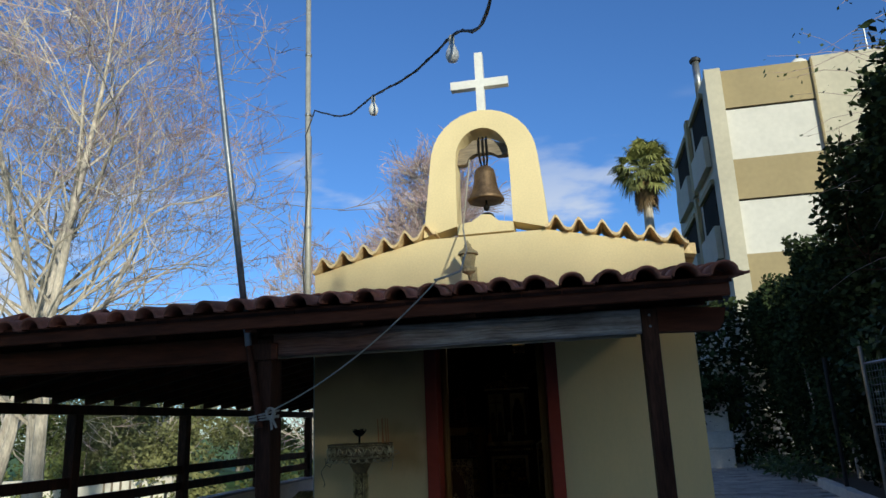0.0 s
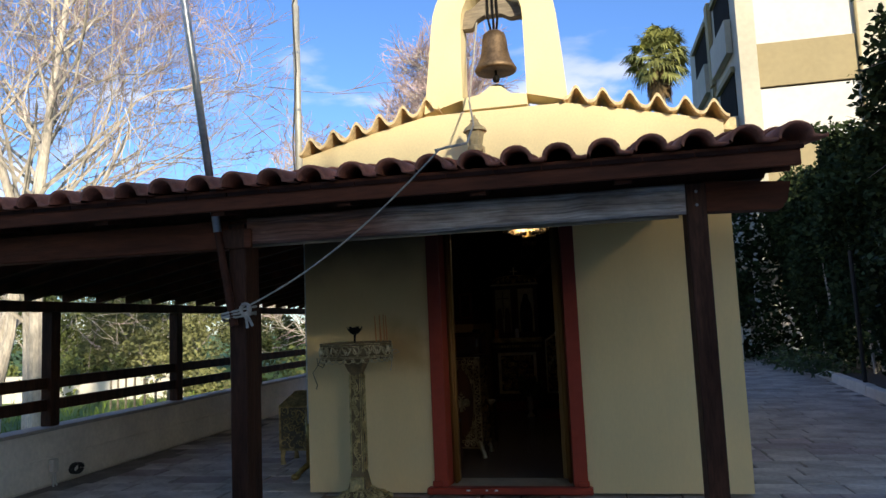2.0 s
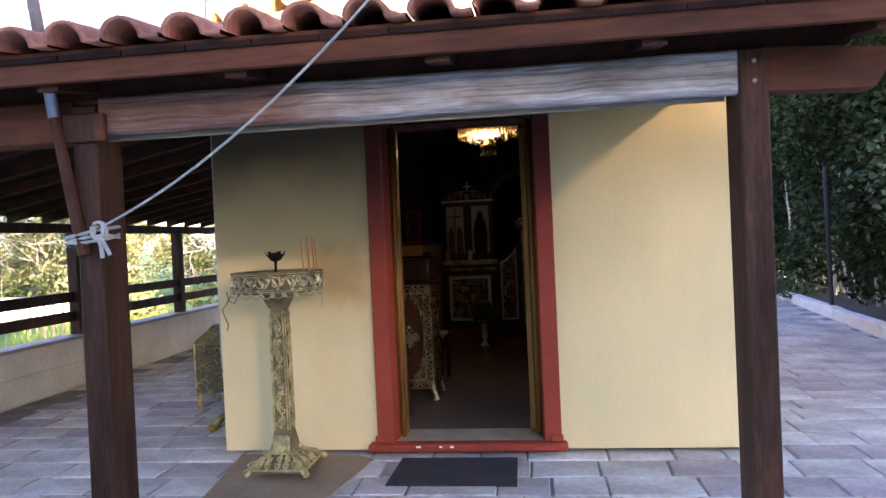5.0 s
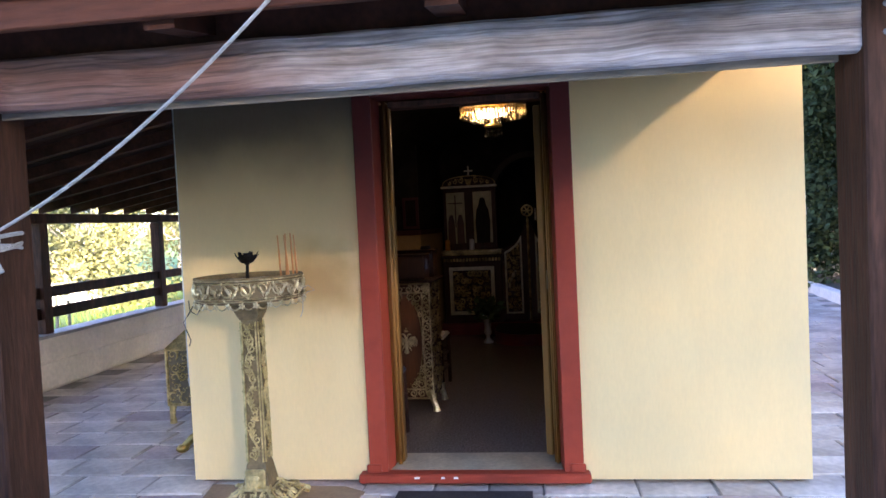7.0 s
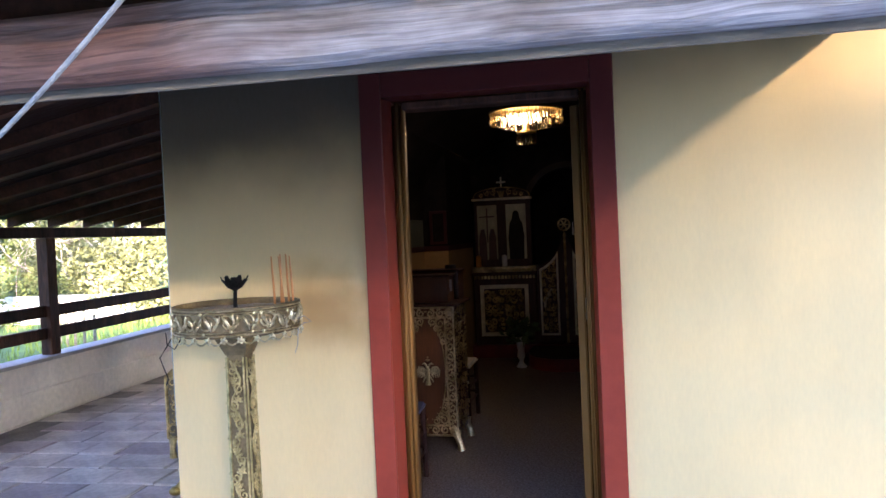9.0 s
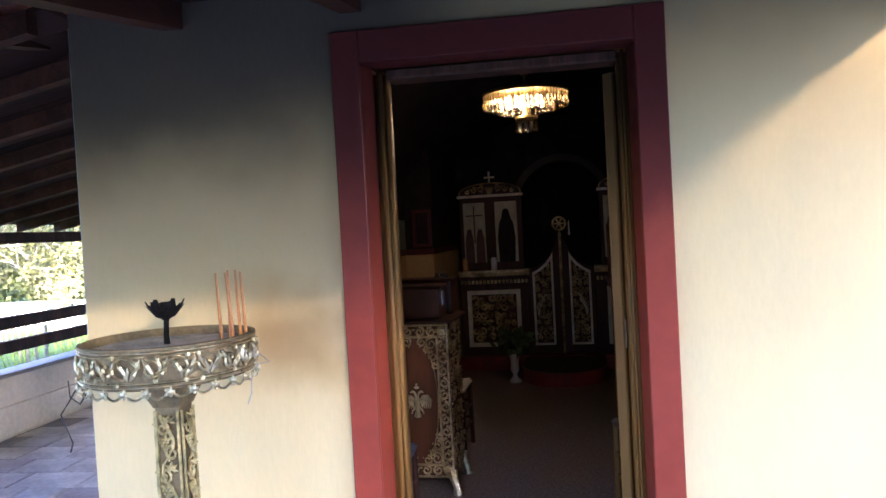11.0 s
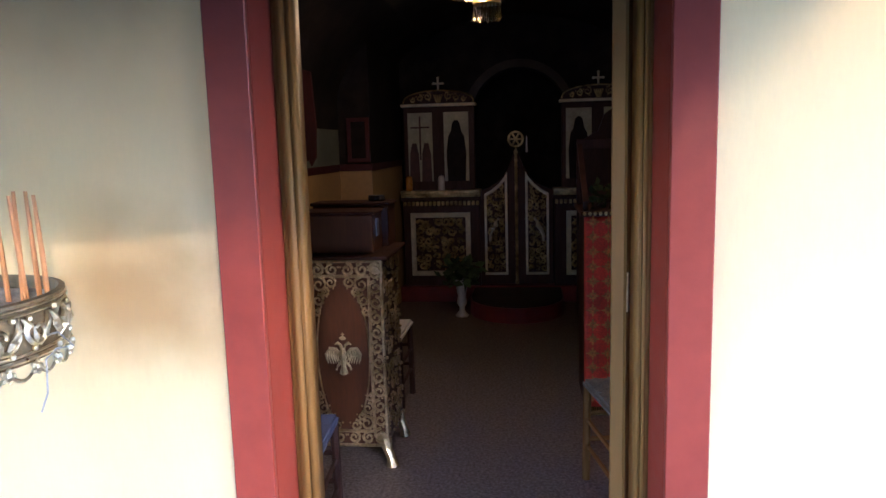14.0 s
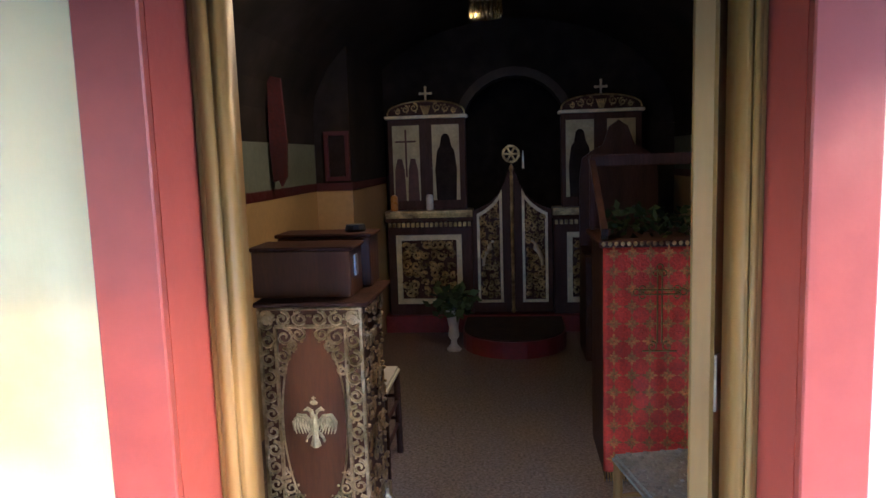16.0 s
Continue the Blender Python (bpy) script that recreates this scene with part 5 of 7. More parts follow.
box(b, -1.114, -1.108, 8.53, 8.58, 1.06, 1.14)
part("label_plate", b, STEEL, tops)
b = bm_new()
lathe(b, [(0.04, 1.207), (0.045, 1.215), (0.04, 1.235)], (-1.16, 8.79, 0), 12)
part("cup", b, CABLE, tops)

# ---- chairs ----
def chair(at, turn, seat_mat, label, wood=TEMPLON, back=True):
    ch = thing("chair", (0, 0, 0), label, "chair", "chairs in the chapel")
    b = bm_new()
    box(b, -0.20, 0.20, -0.20, 0.20, 0.43, 0.465, 0.012, None, 2)
    part("seat", b, seat_mat, ch)
    if seat_mat is STRAW:
        b = bm_new()
        for i in range(12):
            for j in range(12):
                if (i + j) % 2:
                    blob(b, (-0.176 + 0.032 * i, -0.176 + 0.032 * j, 0.466), (0.015, 0.013, 0.006), 5, 3)
        part("weave", b, STRAW, ch)
    for sx_ in (-1, 1):
        for sy_ in (-1, 1):
            b = bm_new()
            top = 0.88 if (back and sy_ > 0) else 0.45
            tube(b, [(sx_ * 0.185, sy_ * 0.185, 0), (sx_ * 0.18, sy_ * 0.18, 0.43), (sx_ * 0.18, sy_ * (0.18 if top < 0.5 else 0.21), top)], 0.018, 8)
            part("leg", b, wood, ch)
    for z in (0.16, 0.28):
        for s in (-1, 1):
            b = bm_new()
            tube(b, [(-0.18, s * 0.18, z), (0.18, s * 0.18, z)], 0.010, 6)
            part("stretcher", b, wood, ch)
            b = bm_new()
            tube(b, [(s * 0.18, -0.18, z + 0.03), (s * 0.18, 0.18, z + 0.03)], 0.010, 6)
            part("stretcher", b, wood, ch)
    if back:
        for z in (0.60, 0.72, 0.84):
            b = bm_new()
            box(b, -0.18, 0.18, 0.185, 0.205, z - 0.025, z + 0.025, 0.006)
            part("back_slat", b, wood, ch)
    ch.matrix_world = pose(*at, 0, 0, turn)
    return ch
chair((0.07, 8.18, -0.03), -78, STRAW, "wooden chair with a woven rush seat by the door", VARNISH)
chair((-1.30, 9.22, -0.03), 90, WHITE, "dark wooden chair with a white cushion behind the cabinet")
chair((-1.33, 7.66, -0.03), 95, BLUECLOTH, "dark chair with a blue-grey cloth by the door")

# ---- icon stand with red brocade ----
ana = thing("icon_stand", (0.22, 9.35, -0.03), "wooden icon stand hung with red and gold brocade", "icon stand")
x0_, x1_, y0_ = -0.10, 0.62, 9.10
bm = bm_new()
box(bm, x0_ + 0.01, x1_ - 0.01, y0_ + 0.02, y0_ + 0.55, -0.03, 1.075)
part("body", bm, TEMPLON, ana)
bm = bm_new()
nx, nz = 30, 24
g = [[bm.verts.new((x0_ + (x1_ - x0_) * i / nx, y0_ - 0.004 - (0.011 * math.sin(i * 0.85) + 0.007 * math.sin(i * 2.1)) * (1 - j / nz) ** 0.7, 0.02 + 1.06 * j / nz)) for j in range(nz + 1)] for i in range(nx + 1)]
for i in range(nx):
    for j in range(nz):
        bm.faces.new((g[i][j], g[i + 1][j], g[i + 1][j + 1], g[i][j + 1]))
front = bmesh.ops.extrude_face_region(bm, geom=list(bm.faces))
bmesh.ops.translate(bm, verts=[v for v in front["geom"] if isinstance(v, bmesh.types.BMVert)], vec=(0, 0.004, 0))
cloth = part("cloth", bm, REDCLOTH, ana, "red brocade hanging", smooth=True)
bm = bm_new()
for i in range(9):
    for j in range(13):
        u, v, yy = x0_ + 0.045 + 0.08 * i, 0.09 + 0.08 * j, y0_ - 0.028
        for k in range(8):
            c_, s_ = math.cos(k * math.pi / 4), math.sin(k * math.pi / 4)
            far = 0.039 if k % 2 == 0 else 0.026
            bm.faces.new([bm.verts.new((u + c_ * p - s_ * q, yy, v + s_ * p + c_ * q)) for p, q in ((0.003, -0.003), (far * 0.6, -0.007), (far, 0.0), (far * 0.6, 0.007), (0.003, 0.003))])
part("woven_pattern", bm, simple("gold_pattern_thread", (0.72, 0.23, 0.055), 0.6, metal=0.0, var=0.4, big=30, fine=120), cloth, "woven gold cross pattern")
bm = bm_new()
def cloth_put(u, v, w):
    return Vector((0.146 + u, y0_ - 0.030 - w, 0.84 + v))
for pts in (((0, -0.20), (0, 0.13)), ((-0.085, 0.035), (0.085, 0.035))):
    for o in (-0.010, 0.010):
        d = (o, 0) if pts[0][0] == pts[1][0] else (0, o)
        tube(bm, [cloth_put(p[0] + d[0], p[1] + d[1], 0.002) for p in pts], 0.0035, 4)
for u, v in ((0, 0.13), (-0.085, 0.035), (0.085, 0.035)):
    for q in range(3):
        a = 2 * math.pi * q / 3 + (math.pi / 2 if u == 0 else 0 if u > 0 else math.pi)
        ru = [cloth_put(u + 0.018 * math.cos(a) + 0.014 * math.cos(t), v + 0.018 * math.sin(a) + 0.014 * math.sin(t), 0.002) for t in [i * 0.7 for i in range(10)]]
        tube(bm, ru, 0.003, 4)
for s in (-1, 1):
    scroll(bm, cloth_put, s * 0.035, -0.215, 0.026, s, 0.0035, 1.2, 4, False)
tube(bm, [cloth_put(-0.075, -0.235, 0.002), cloth_put(0.075, -0.235, 0.002)], 0.004, 4)
part("embroidered_cross", bm, GOLDTHREAD, cloth, "gold embroidered cross")
bm = bm_new()
for i in range(58):
    u = x0_ + 0.006 + i * (x1_ - x0_ - 0.012) / 57
    tube(bm, [(u, y0_ - 0.012, 0.02), (u + 0.003 * math.sin(i), y0_ - 0.016, -0.025)], 0.0035, 4)
part("fringe", bm, GOLDTHREAD, cloth, "gold fringe")
bm = bm_new()
box(bm, x0_ - 0.02, x1_ + 0.02, y0_ - 0.025, y0_ + 0.58, 1.077, 1.105, 0.006)
rim = part("top_board", bm, TEMPLON, ana)
bm = bm_new()
for i in range(26):
    blob(bm, (x0_ + 0.0 + 0.028 * i, y0_ - 0.028, 1.095), (0.010, 0.006, 0.011), 6, 4)
tagged(part("beading", bm, GOLDLEAF, rim, "gilded beading"), kind="stuff")
for xx in (x0_ - 0.005, x1_ - 0.02):
    for yy, zt in ((y0_ + 0.02, 1.13), (y0_ + 0.50, 1.46)):
        b = bm_new()
        box(b, xx, xx + 0.03, yy, yy + 0.03, 1.106, zt, 0.004)
        part("upright", b, TEMPLON, ana)
    b = bm_new()
    prism(b, [(y0_ + 0.01, 1.13), (y0_ + 0.54, 1.46), (y0_ + 0.54, 1.49), (y0_ + 0.01, 1.16)], xx, xx + 0.03, axis="x")
    part("side_rail", b, TEMPLON, ana)
b = bm_new()
box(b, x0_, x1_, y0_ + 0.50, y0_ + 0.53, 1.43, 1.49, 0.004)
part("top_rail", b, TEMPLON, ana)
bm = bm_new()
rl = random.Random(5)
leaf_cloud(bm, [(rl.uniform(-0.04, 0.55), rl.uniform(9.2, 9.55), 1.11 + rl.uniform(0, 0.12)) for _ in range(300)], 0.05, rl)
solid("greenery", bm, LEAF_DARK, "green sprigs laid on the icon stand", "leaves")

# ---- icon screen ----
YI = 12.0
ico = thing("icon_screen", (-0.51, YI, -0.03), "low dark walnut icon screen with gilded carved panels", "icon screen")
def slab(name, mat, x0_, x1_, y0_, y1_, z0_, z1_, parent=None, bevel=0.004, label=""):
    b = bm_new()
    box(b, x0_, x1_, y0_, y1_, z0_, z1_, bevel)
    return part(name, b, mat, parent or ico, label)
slab("plinth", REDPLINTH, -1.64, IX1, YI - 0.03, YI + 0.22, -0.03, 0.12, None, 0.006, "red painted plinth")
for side in (-1, 1):
    xa, xb = (-1.60, -0.86) if side < 0 else (-0.155, 0.60)
    slab("body_panel", TEMPLON, xa, xb, YI + 0.02, YI + 0.16, 0.121, 0.95)
    slab("cornice", TEMPLON, xa - 0.015, xb + 0.015, YI - 0.02, YI + 0.20, 0.951, 0.985)
    b = bm_new()
    for k, (z0_, z1_, d) in enumerate(((0.986, 1.00, 0.02), (1.001, 1.02, 0.035), (1.021, 1.05, 0.05))):
        box(b, xa - 0.01, xb + 0.01, YI - d, YI + 0.20, z0_, z1_, 0.003)
    part("gilt_cornice", b, GOLDLEAF, ico, "gilded stepped cornice")
    b = bm_new()
    for k in range(18):
        u = xa + 0.02 + k * (xb - xa - 0.04) / 17
        box(b, u - 0.013, u + 0.013, YI - 0.012, YI + 0.019, 0.905, 0.945, 0.003)
    tagged(part("dentil_moulding", b, GOLDLEAF, ico), kind="stuff")
    pc = (xa + xb) / 2 - (0.01 if side < 0 else -0.02)
    pw, pz0, pz1 = 0.575, 0.225, 0.835
    b = bm_new()
    ring(b, [(pc - pw / 2, pz0), (pc + pw / 2, pz0), (pc + pw / 2, pz1), (pc - pw / 2, pz1)], [(pc - pw / 2 + 0.045, pz0 + 0.045), (pc + pw / 2 - 0.045, pz0 + 0.045), (pc + pw / 2 - 0.045, pz1 - 0.045), (pc - pw / 2 + 0.045, pz1 - 0.045)], YI - 0.004, YI + 0.02)
    part("panel_border", b, CREAMGOLD, ico, "pale gilt border")
    b = bm_new()
    def pan_put(u, v, w, pc=pc):
        return Vector((pc + u, YI + 0.014 - w, (pz0 + pz1) / 2 + v))
    carving(b, pan_put, 0.47, 0.50, 0.085, 0.014, rng2)
    part("carved_panel", b, GOLDLEAF, ico, "gilded vine carving")
    # icon case above
    ia, ib = (-1.575, -0.90) if side < 0 else (-0.085, 0.59)
    case = slab("icon_case", TEMPLON, ia, ib, YI + 0.06, YI + 0.16, 1.051, 1.84)
    b = bm_new()
    box(b, ia - 0.02, ib + 0.02, YI + 0.02, YI + 0.18, 1.841, 1.868, 0.004)
    part("case_cornice", b, CREAMGOLD, case, "pale gilt cornice")
    for q in range(2):
        ja = ia + 0.040 + q * 0.345
        b = bm_new()
        box(b, ja, ja + 0.235, YI + 0.048, YI + 0.058, 1.135, 1.785)
        ipan = part("icon", b, ICON_GROUND, case, "icon on a gold ground")
        b = bm_new()
        mid_ = ja + 0.1175
        if side < 0 and q == 0:
            box(b, mid_ - 0.008, mid_ + 0.008, YI + 0.043, YI + 0.0465, 1.34, 1.75)
            box(b, mid_ - 0.09, mid_ + 0.09, YI + 0.0425, YI + 0.0462, 1.64, 1.655)
            for s in (-1, 1):
                prism(b, [(mid_ + s * 0.058 + x_, z_) for x_, z_ in ((-0.05, 1.135), (0.05, 1.135), (0.042, 1.40), (0.02, 1.50), (-0.02, 1.50), (-0.042, 1.40))], YI + 0.042, YI + 0.0458)
            part("painted_shape", b, ICON_BROWN, ipan)
        else:
            out = [(-0.085, 1.135), (0.085, 1.135), (0.095, 1.40), (0.075, 1.56), (0.05, 1.60)] + [(0.04 * math.cos(a), 1.655 + 0.055 * math.sin(a)) for a in (0, 0.6, 1.2, 1.94, 2.54, 3.14)] + [(-0.05, 1.60), (-0.075, 1.56), (-0.095, 1.40)]
            prism(b, [(mid_ + x_, z_) for x_, z_ in out], YI + 0.043, YI + 0.0465)
            part("painted_shape", b, ICON_DARK, ipan)
    b = bm_new()
    pm = (ia + ib) / 2
    out = [(pm - 0.335, 1.869), (pm + 0.335, 1.869)] + [(pm + 0.335 * math.cos(math.pi * k / 12), 1.875 + 0.115 * math.sin(math.pi * k / 12) ** 0.8) for k in range(13)]
    prism(b, out, YI + 0.06, YI + 0.12)
    ped = part("pediment", b, TEMPLON, case)
    b = bm_new()
    def ped_put(u, v, w, pm=pm):
        return Vector((pm + u, YI + 0.058 - w, 1.915 + v))
    for s in (-1, 1):
        for u, v, z in ((0.10, 0.02, 0.038), (0.175, 0.008, 0.032), (0.245, -0.01, 0.024)):
            scroll(b, ped_put, s * u, v, z, s, 0.007)
        pts = [ped_put(s * 0.335 * math.cos(k * 0.13), -0.04 + 0.115 * math.sin(k * 0.13) ** 0.8 if k else -0.04, 0.0) for k in range(13)]
        tube(b, pts, 0.007, 4)
    for k in range(5):
        tube(b, [ped_put((k - 2) * 0.006, -0.04, 0.004), ped_put((k - 2) * 0.020, 0.035, 0.004)], 0.007, 4)
    part("pediment_carving", b, GOLDLEAF, ped)
    b = bm_new()
    for (xa_, xb_, za_, zb_) in ((-0.009, 0.009, 1.985, 2.10), (-0.042, 0.042, 2.045, 2.063)):
        box(b, pm + xa_, pm + xb_, YI + 0.075, YI + 0.093, za_, zb_, 0.003)
    for u, v in ((0, 2.105), (-0.045, 2.054), (0.045, 2.054)):
        blob(b, (pm + u, YI + 0.084, v), (0.014, 0.010, 0.014), 6, 4)
    part("small_cross", b, CREAMGOLD, case, "small gilt cross")
# sanctuary doors
for side in (-1, 1):
    gate = thing("sanctuary_door", (-0.51 + side * 0.18, YI, 0.12), "dark walnut sanctuary door leaf with gilded bird carving", "door", "sanctuary doors")
    def gx_(u):
        return -0.512 + side * u
    prof = [(0.008, 0.135), (0.345, 0.135), (0.345, 1.03), (0.27, 1.06), (0.19, 1.10), (0.12, 1.17), (0.07, 1.26), (0.03, 1.36), (0.008, 1.38)]
    b = bm_new()
    prism(b, [(gx_(u), z) for u, z in (prof if side > 0 else prof[::-1])], YI + 0.04, YI + 0.075)
    part("leaf", b, TEMPLON, gate)
    o_ = [(0.085, 0.225), (0.305, 0.225), (0.305, 1.005), (0.24, 1.04), (0.17, 1.095), (0.115, 1.16), (0.085, 1.215)]
    i_ = [(0.108, 0.248), (0.282, 0.248), (0.282, 0.985), (0.228, 1.015), (0.168, 1.060), (0.125, 1.105), (0.108, 1.13)]
    b = bm_new()
    ring(b, [(gx_(u), z) for u, z in o_], [(gx_(u), z) for u, z in i_], YI + 0.024, YI + 0.041)
    part("border", b, CREAMGOLD, gate, "pale gilt border")
    b = bm_new()
    def gate_put(u, v, w):
        return Vector((gx_(0.195 + u), YI + 0.040 - w, 0.64 + v))
    carving(b, gate_put, 0.165, 0.74, 0.058, 0.0105, rng2)
    for u, v in ((-0.045, 0.38), (-0.05, 0.43), (0.01, 0.385)):
        scroll(b, gate_put, u, v, 0.024, 1, 0.006)
    part("carving", b, GOLDLEAF, gate, "gilded openwork carving")
    b = bm_new()
    tube(b, [gate_put(*q, 0.012) for q in ((-0.02, 0.12), (0.0, 0.10), (0.005, 0.06), (0.03, 0.03), (0.055, -0.03), (0.06, -0.09))], [0.010, 0.014, 0.026, 0.022, 0.017, 0.012], 7)
    blob(b, gate_put(-0.022, 0.125, 0.012), (0.014, 0.012, 0.014), 6, 4)
    part("carved_bird", b, CREAMGOLD, gate, "pale gilt bird")
gate_rod = thing("sanctuary_door_staff", (-0.512, YI, 0.12), "turned gilt staff with a round finial between the sanctuary doors", "finial")
b = bm_new()
prof = [(0.012, 0.13), (0.02, 0.15), (0.012, 0.19)]
for k in range(22):
    prof += [(0.012, 0.20 + 0.052 * k), (0.016, 0.226 + 0.052 * k)]
prof += [(0.010, 1.36), (0.02, 1.39), (0.008, 1.43)]
lathe(b, prof, (-0.512, YI + 0.035, 0), 8)
part("staff", b, GOLDLEAF, gate_rod)
b = bm_new()
ring(b, [(-0.512 + 0.077 * math.cos(k * math.pi / 10), 1.515 + 0.077 * math.sin(k * math.pi / 10)) for k in range(20)], [(-0.512 + 0.058 * math.cos(k * math.pi / 10), 1.515 + 0.058 * math.sin(k * math.pi / 10)) for k in range(20)], YI + 0.02, YI + 0.045)
for k in range(6):
    a = k * math.pi / 3
    tube(b, [(-0.512, YI + 0.032, 1.515), (-0.512 + 0.062 * math.cos(a), YI + 0.032, 1.515 + 0.062 * math.sin(a))], 0.009, 5)
part("finial_disc", b, GOLDLEAF, gate_rod)
b = bm_new()
tube(b, [(-0.41, YI + 0.03, 1.39), (-0.41, YI + 0.03, 1.54)], [0.011, 0.004], 7)
b2_ = solid("white_candle", b, CERAMIC, "white candle behind the sanctuary doors", "candle")
for xx, mt, lab in ((-1.53, ORANGEGLASS, "small amber glass oil lamp on the cornice"), (-1.22, CERAMIC, "small white glass oil lamp on the cornice")):
    b = bm_new()
    lathe(b, [(0.028, 1.051), (0.032, 1.06), (0.032, 1.165), (0.024, 1.185), (0.012, 1.19)], (xx, YI - 0.0, 0), 12)
    solid("votive_lamp", b, mt, lab, "votive lamp", "votive lamps")
b = bm_new()
out = [(-0.93, YI - 0.031), (-0.09, YI - 0.031)] + [(-0.51 + 0.42 * math.cos(-math.pi * k / 14), YI - 0.42 + 0.46 * math.sin(-math.pi * k / 14)) for k in range(15)]
prism(b, out, -0.03, 0.10, axis="z")
step = solid("sanctuary_step", b, REDPLINTH, "rounded red painted step before the sanctuary doors", "step")
b = bm_new()
prism(b, [(-0.51 + (x_ + 0.51) * 0.97, YI - 0.04 + (y_ - YI + 0.04) * 0.98) for x_, y_ in out], 0.101, 0.112, axis="z")
solid("step_rug", b, RUG, "dark patterned rug on the rounded step", "rug")
vase = thing("vase", (-0.99, 11.39, -0.03), "white ceramic vase with green leaves on the floor", "vase")
b = bm_new()
lathe(b, [(0.055, -0.03), (0.06, -0.015), (0.028, 0.02), (0.022, 0.05), (0.045, 0.09), (0.042, 0.12), (0.038, 0.16), (0.055, 0.26), (0.066, 0.30), (0.056, 0.305), (0.03, 0.29)], (-0.99, 11.39, 0), 16)
part("body", b, CERAMIC, vase, smooth=True)
b = bm_new()
leaf_cloud(b, [(-0.98 + rl.gauss(0, 0.07), 11.39 + rl.gauss(0, 0.07), 0.36 + rl.gauss(0, 0.05)) for _ in range(160)], 0.09, rl)
part("leaves", b, LEAF, vase)
b = bm_new()
prism(b, [(-1.885, 2.00), (-1.81, 1.98), (-1.79, 1.62), (-1.80, 1.42), (-1.835, 1.36), (-1.85, 1.40), (-1.88, 1.39), (-1.895, 1.60)], 9.9, 9.925)
solid("hanging_banner", b, simple("dark_red_banner_cloth", (0.075, 0.010, 0.008), 0.9, var=0.4, big=4, fine=60), "narrow dark red banner hanging from the vault", "banner")
# carved seat that stands before the screen
seat_ = thing("carved_seat", (0.32, 11.35, -0.03), "dark carved wooden high-backed seat before the icon screen", "seat")
b = bm_new()
prism(b, [(0.02, -0.03), (0.62, -0.03), (0.62, 1.30), (0.60, 1.46), (0.52, 1.52), (0.44, 1.56), (0.39, 1.70), (0.32, 1.75), (0.25, 1.70), (0.20, 1.56), (0.12, 1.52), (0.04, 1.46), (0.02, 1.30)], 11.52, 11.57)
part("backrest", b, TEMPLON, seat_)
b = bm_new()
box(b, 0.05, 0.59, 11.10, 11.519, 0.40, 0.46, 0.012)
part("seat", b, TEMPLON, seat_)
for sx_ in (0.02, 0.56):
    b = bm_new()
    prism(b, [(11.08, -0.03), (11.519, -0.03), (11.519, 0.78), (11.30, 0.74), (11.10, 0.76), (11.08, 0.70)], sx_, sx_ + 0.06, axis="x")
    part("side", b, TEMPLON, seat_)

# ---- chandelier ----
HC = (-0.61, 9.3, 0)
chd = thing("chandelier", (-0.61, 9.3, 2.65), "lit brass chandelier with rows of crystal drops", "chandelier")
b = bm_new()
lathe(b, [(0.012, 2.66), (0.012, 2.56), (0.03, 2.55), (0.03, 2.54), (0.012, 2.53), (0.012, 2.46), (0.05, 2.45), (0.20, 2.425), (0.288, 2.415), (0.292, 2.40), (0.285, 2.395), (0.10, 2.41), (0.03, 2.40), (0.03, 2.26), (0.075, 2.25), (0.078, 2.235), (0.02, 2.23)], HC, 28)
part("brass_frame", b, BRASS, chd, smooth=False)
b = bm_new()
lathe(b, [(0.055, 2.655), (0.06, 2.648), (0.055, 2.64)], HC, 16)
part("crown_ring", b, BRASS, chd)
def drops(count, radius, z1, z0):
    bb = bmesh.new()
    h = z1 - z0
    tube(bb, [(0, 0, 0), (0, 0, -h * 0.5), (0, 0, -h + 0.012), (0, 0, -h)], [0.005, 0.0065, 0.0085, 0.001], 5)
    me = bpy.data.meshes.new("crystal_drop")
    bb.normal_update()
    bb.to_mesh(me)
    bb.free()
    me.materials.append(GLASSY)
    for k in range(count):
        a = 2 * math.pi * k / count
        o = new("crystal_drop", me)
        o.parent = chd
        o.matrix_basis = pose(HC[0] + radius * math.cos(a) - ORIGIN[chd].x, HC[1] + radius * math.sin(a) - ORIGIN[chd].y, z1 - ORIGIN[chd].z + 0.004 * math.sin(k * 2.3), 0, 0, 37 * k)
drops(64, 0.283, 2.395, 2.305)
drops(44, 0.19, 2.395, 2.275)
drops(20, 0.072, 2.232, 2.145)
drops(18, 0.055, 2.64, 2.54)
for k in range(5):
    a = 2 * math.pi * k / 5 + 0.6
    b = bm_new()
    blob(b, (HC[0] + 0.12 * math.cos(a), HC[1] + 0.12 * math.sin(a), 2.345), (0.026, 0.026, 0.036), 10, 7)
    lit = k in (2, 3, 4)
    part("bulb", b, LAMPGLOW if lit else BULB, chd, "lit warm bulb" if lit else "unlit bulb", smooth=True)
glow_lamp = new("chandelier_light", bpy.data.lights.new("chandelier_light", "POINT"))
glow_lamp.location, glow_lamp.data.energy, glow_lamp.data.shadow_soft_size, glow_lamp.data.color = (-0.66, 9.22, 2.31), 1.1, 0.06, (1.0, 0.74, 0.42)

set_in_nave()
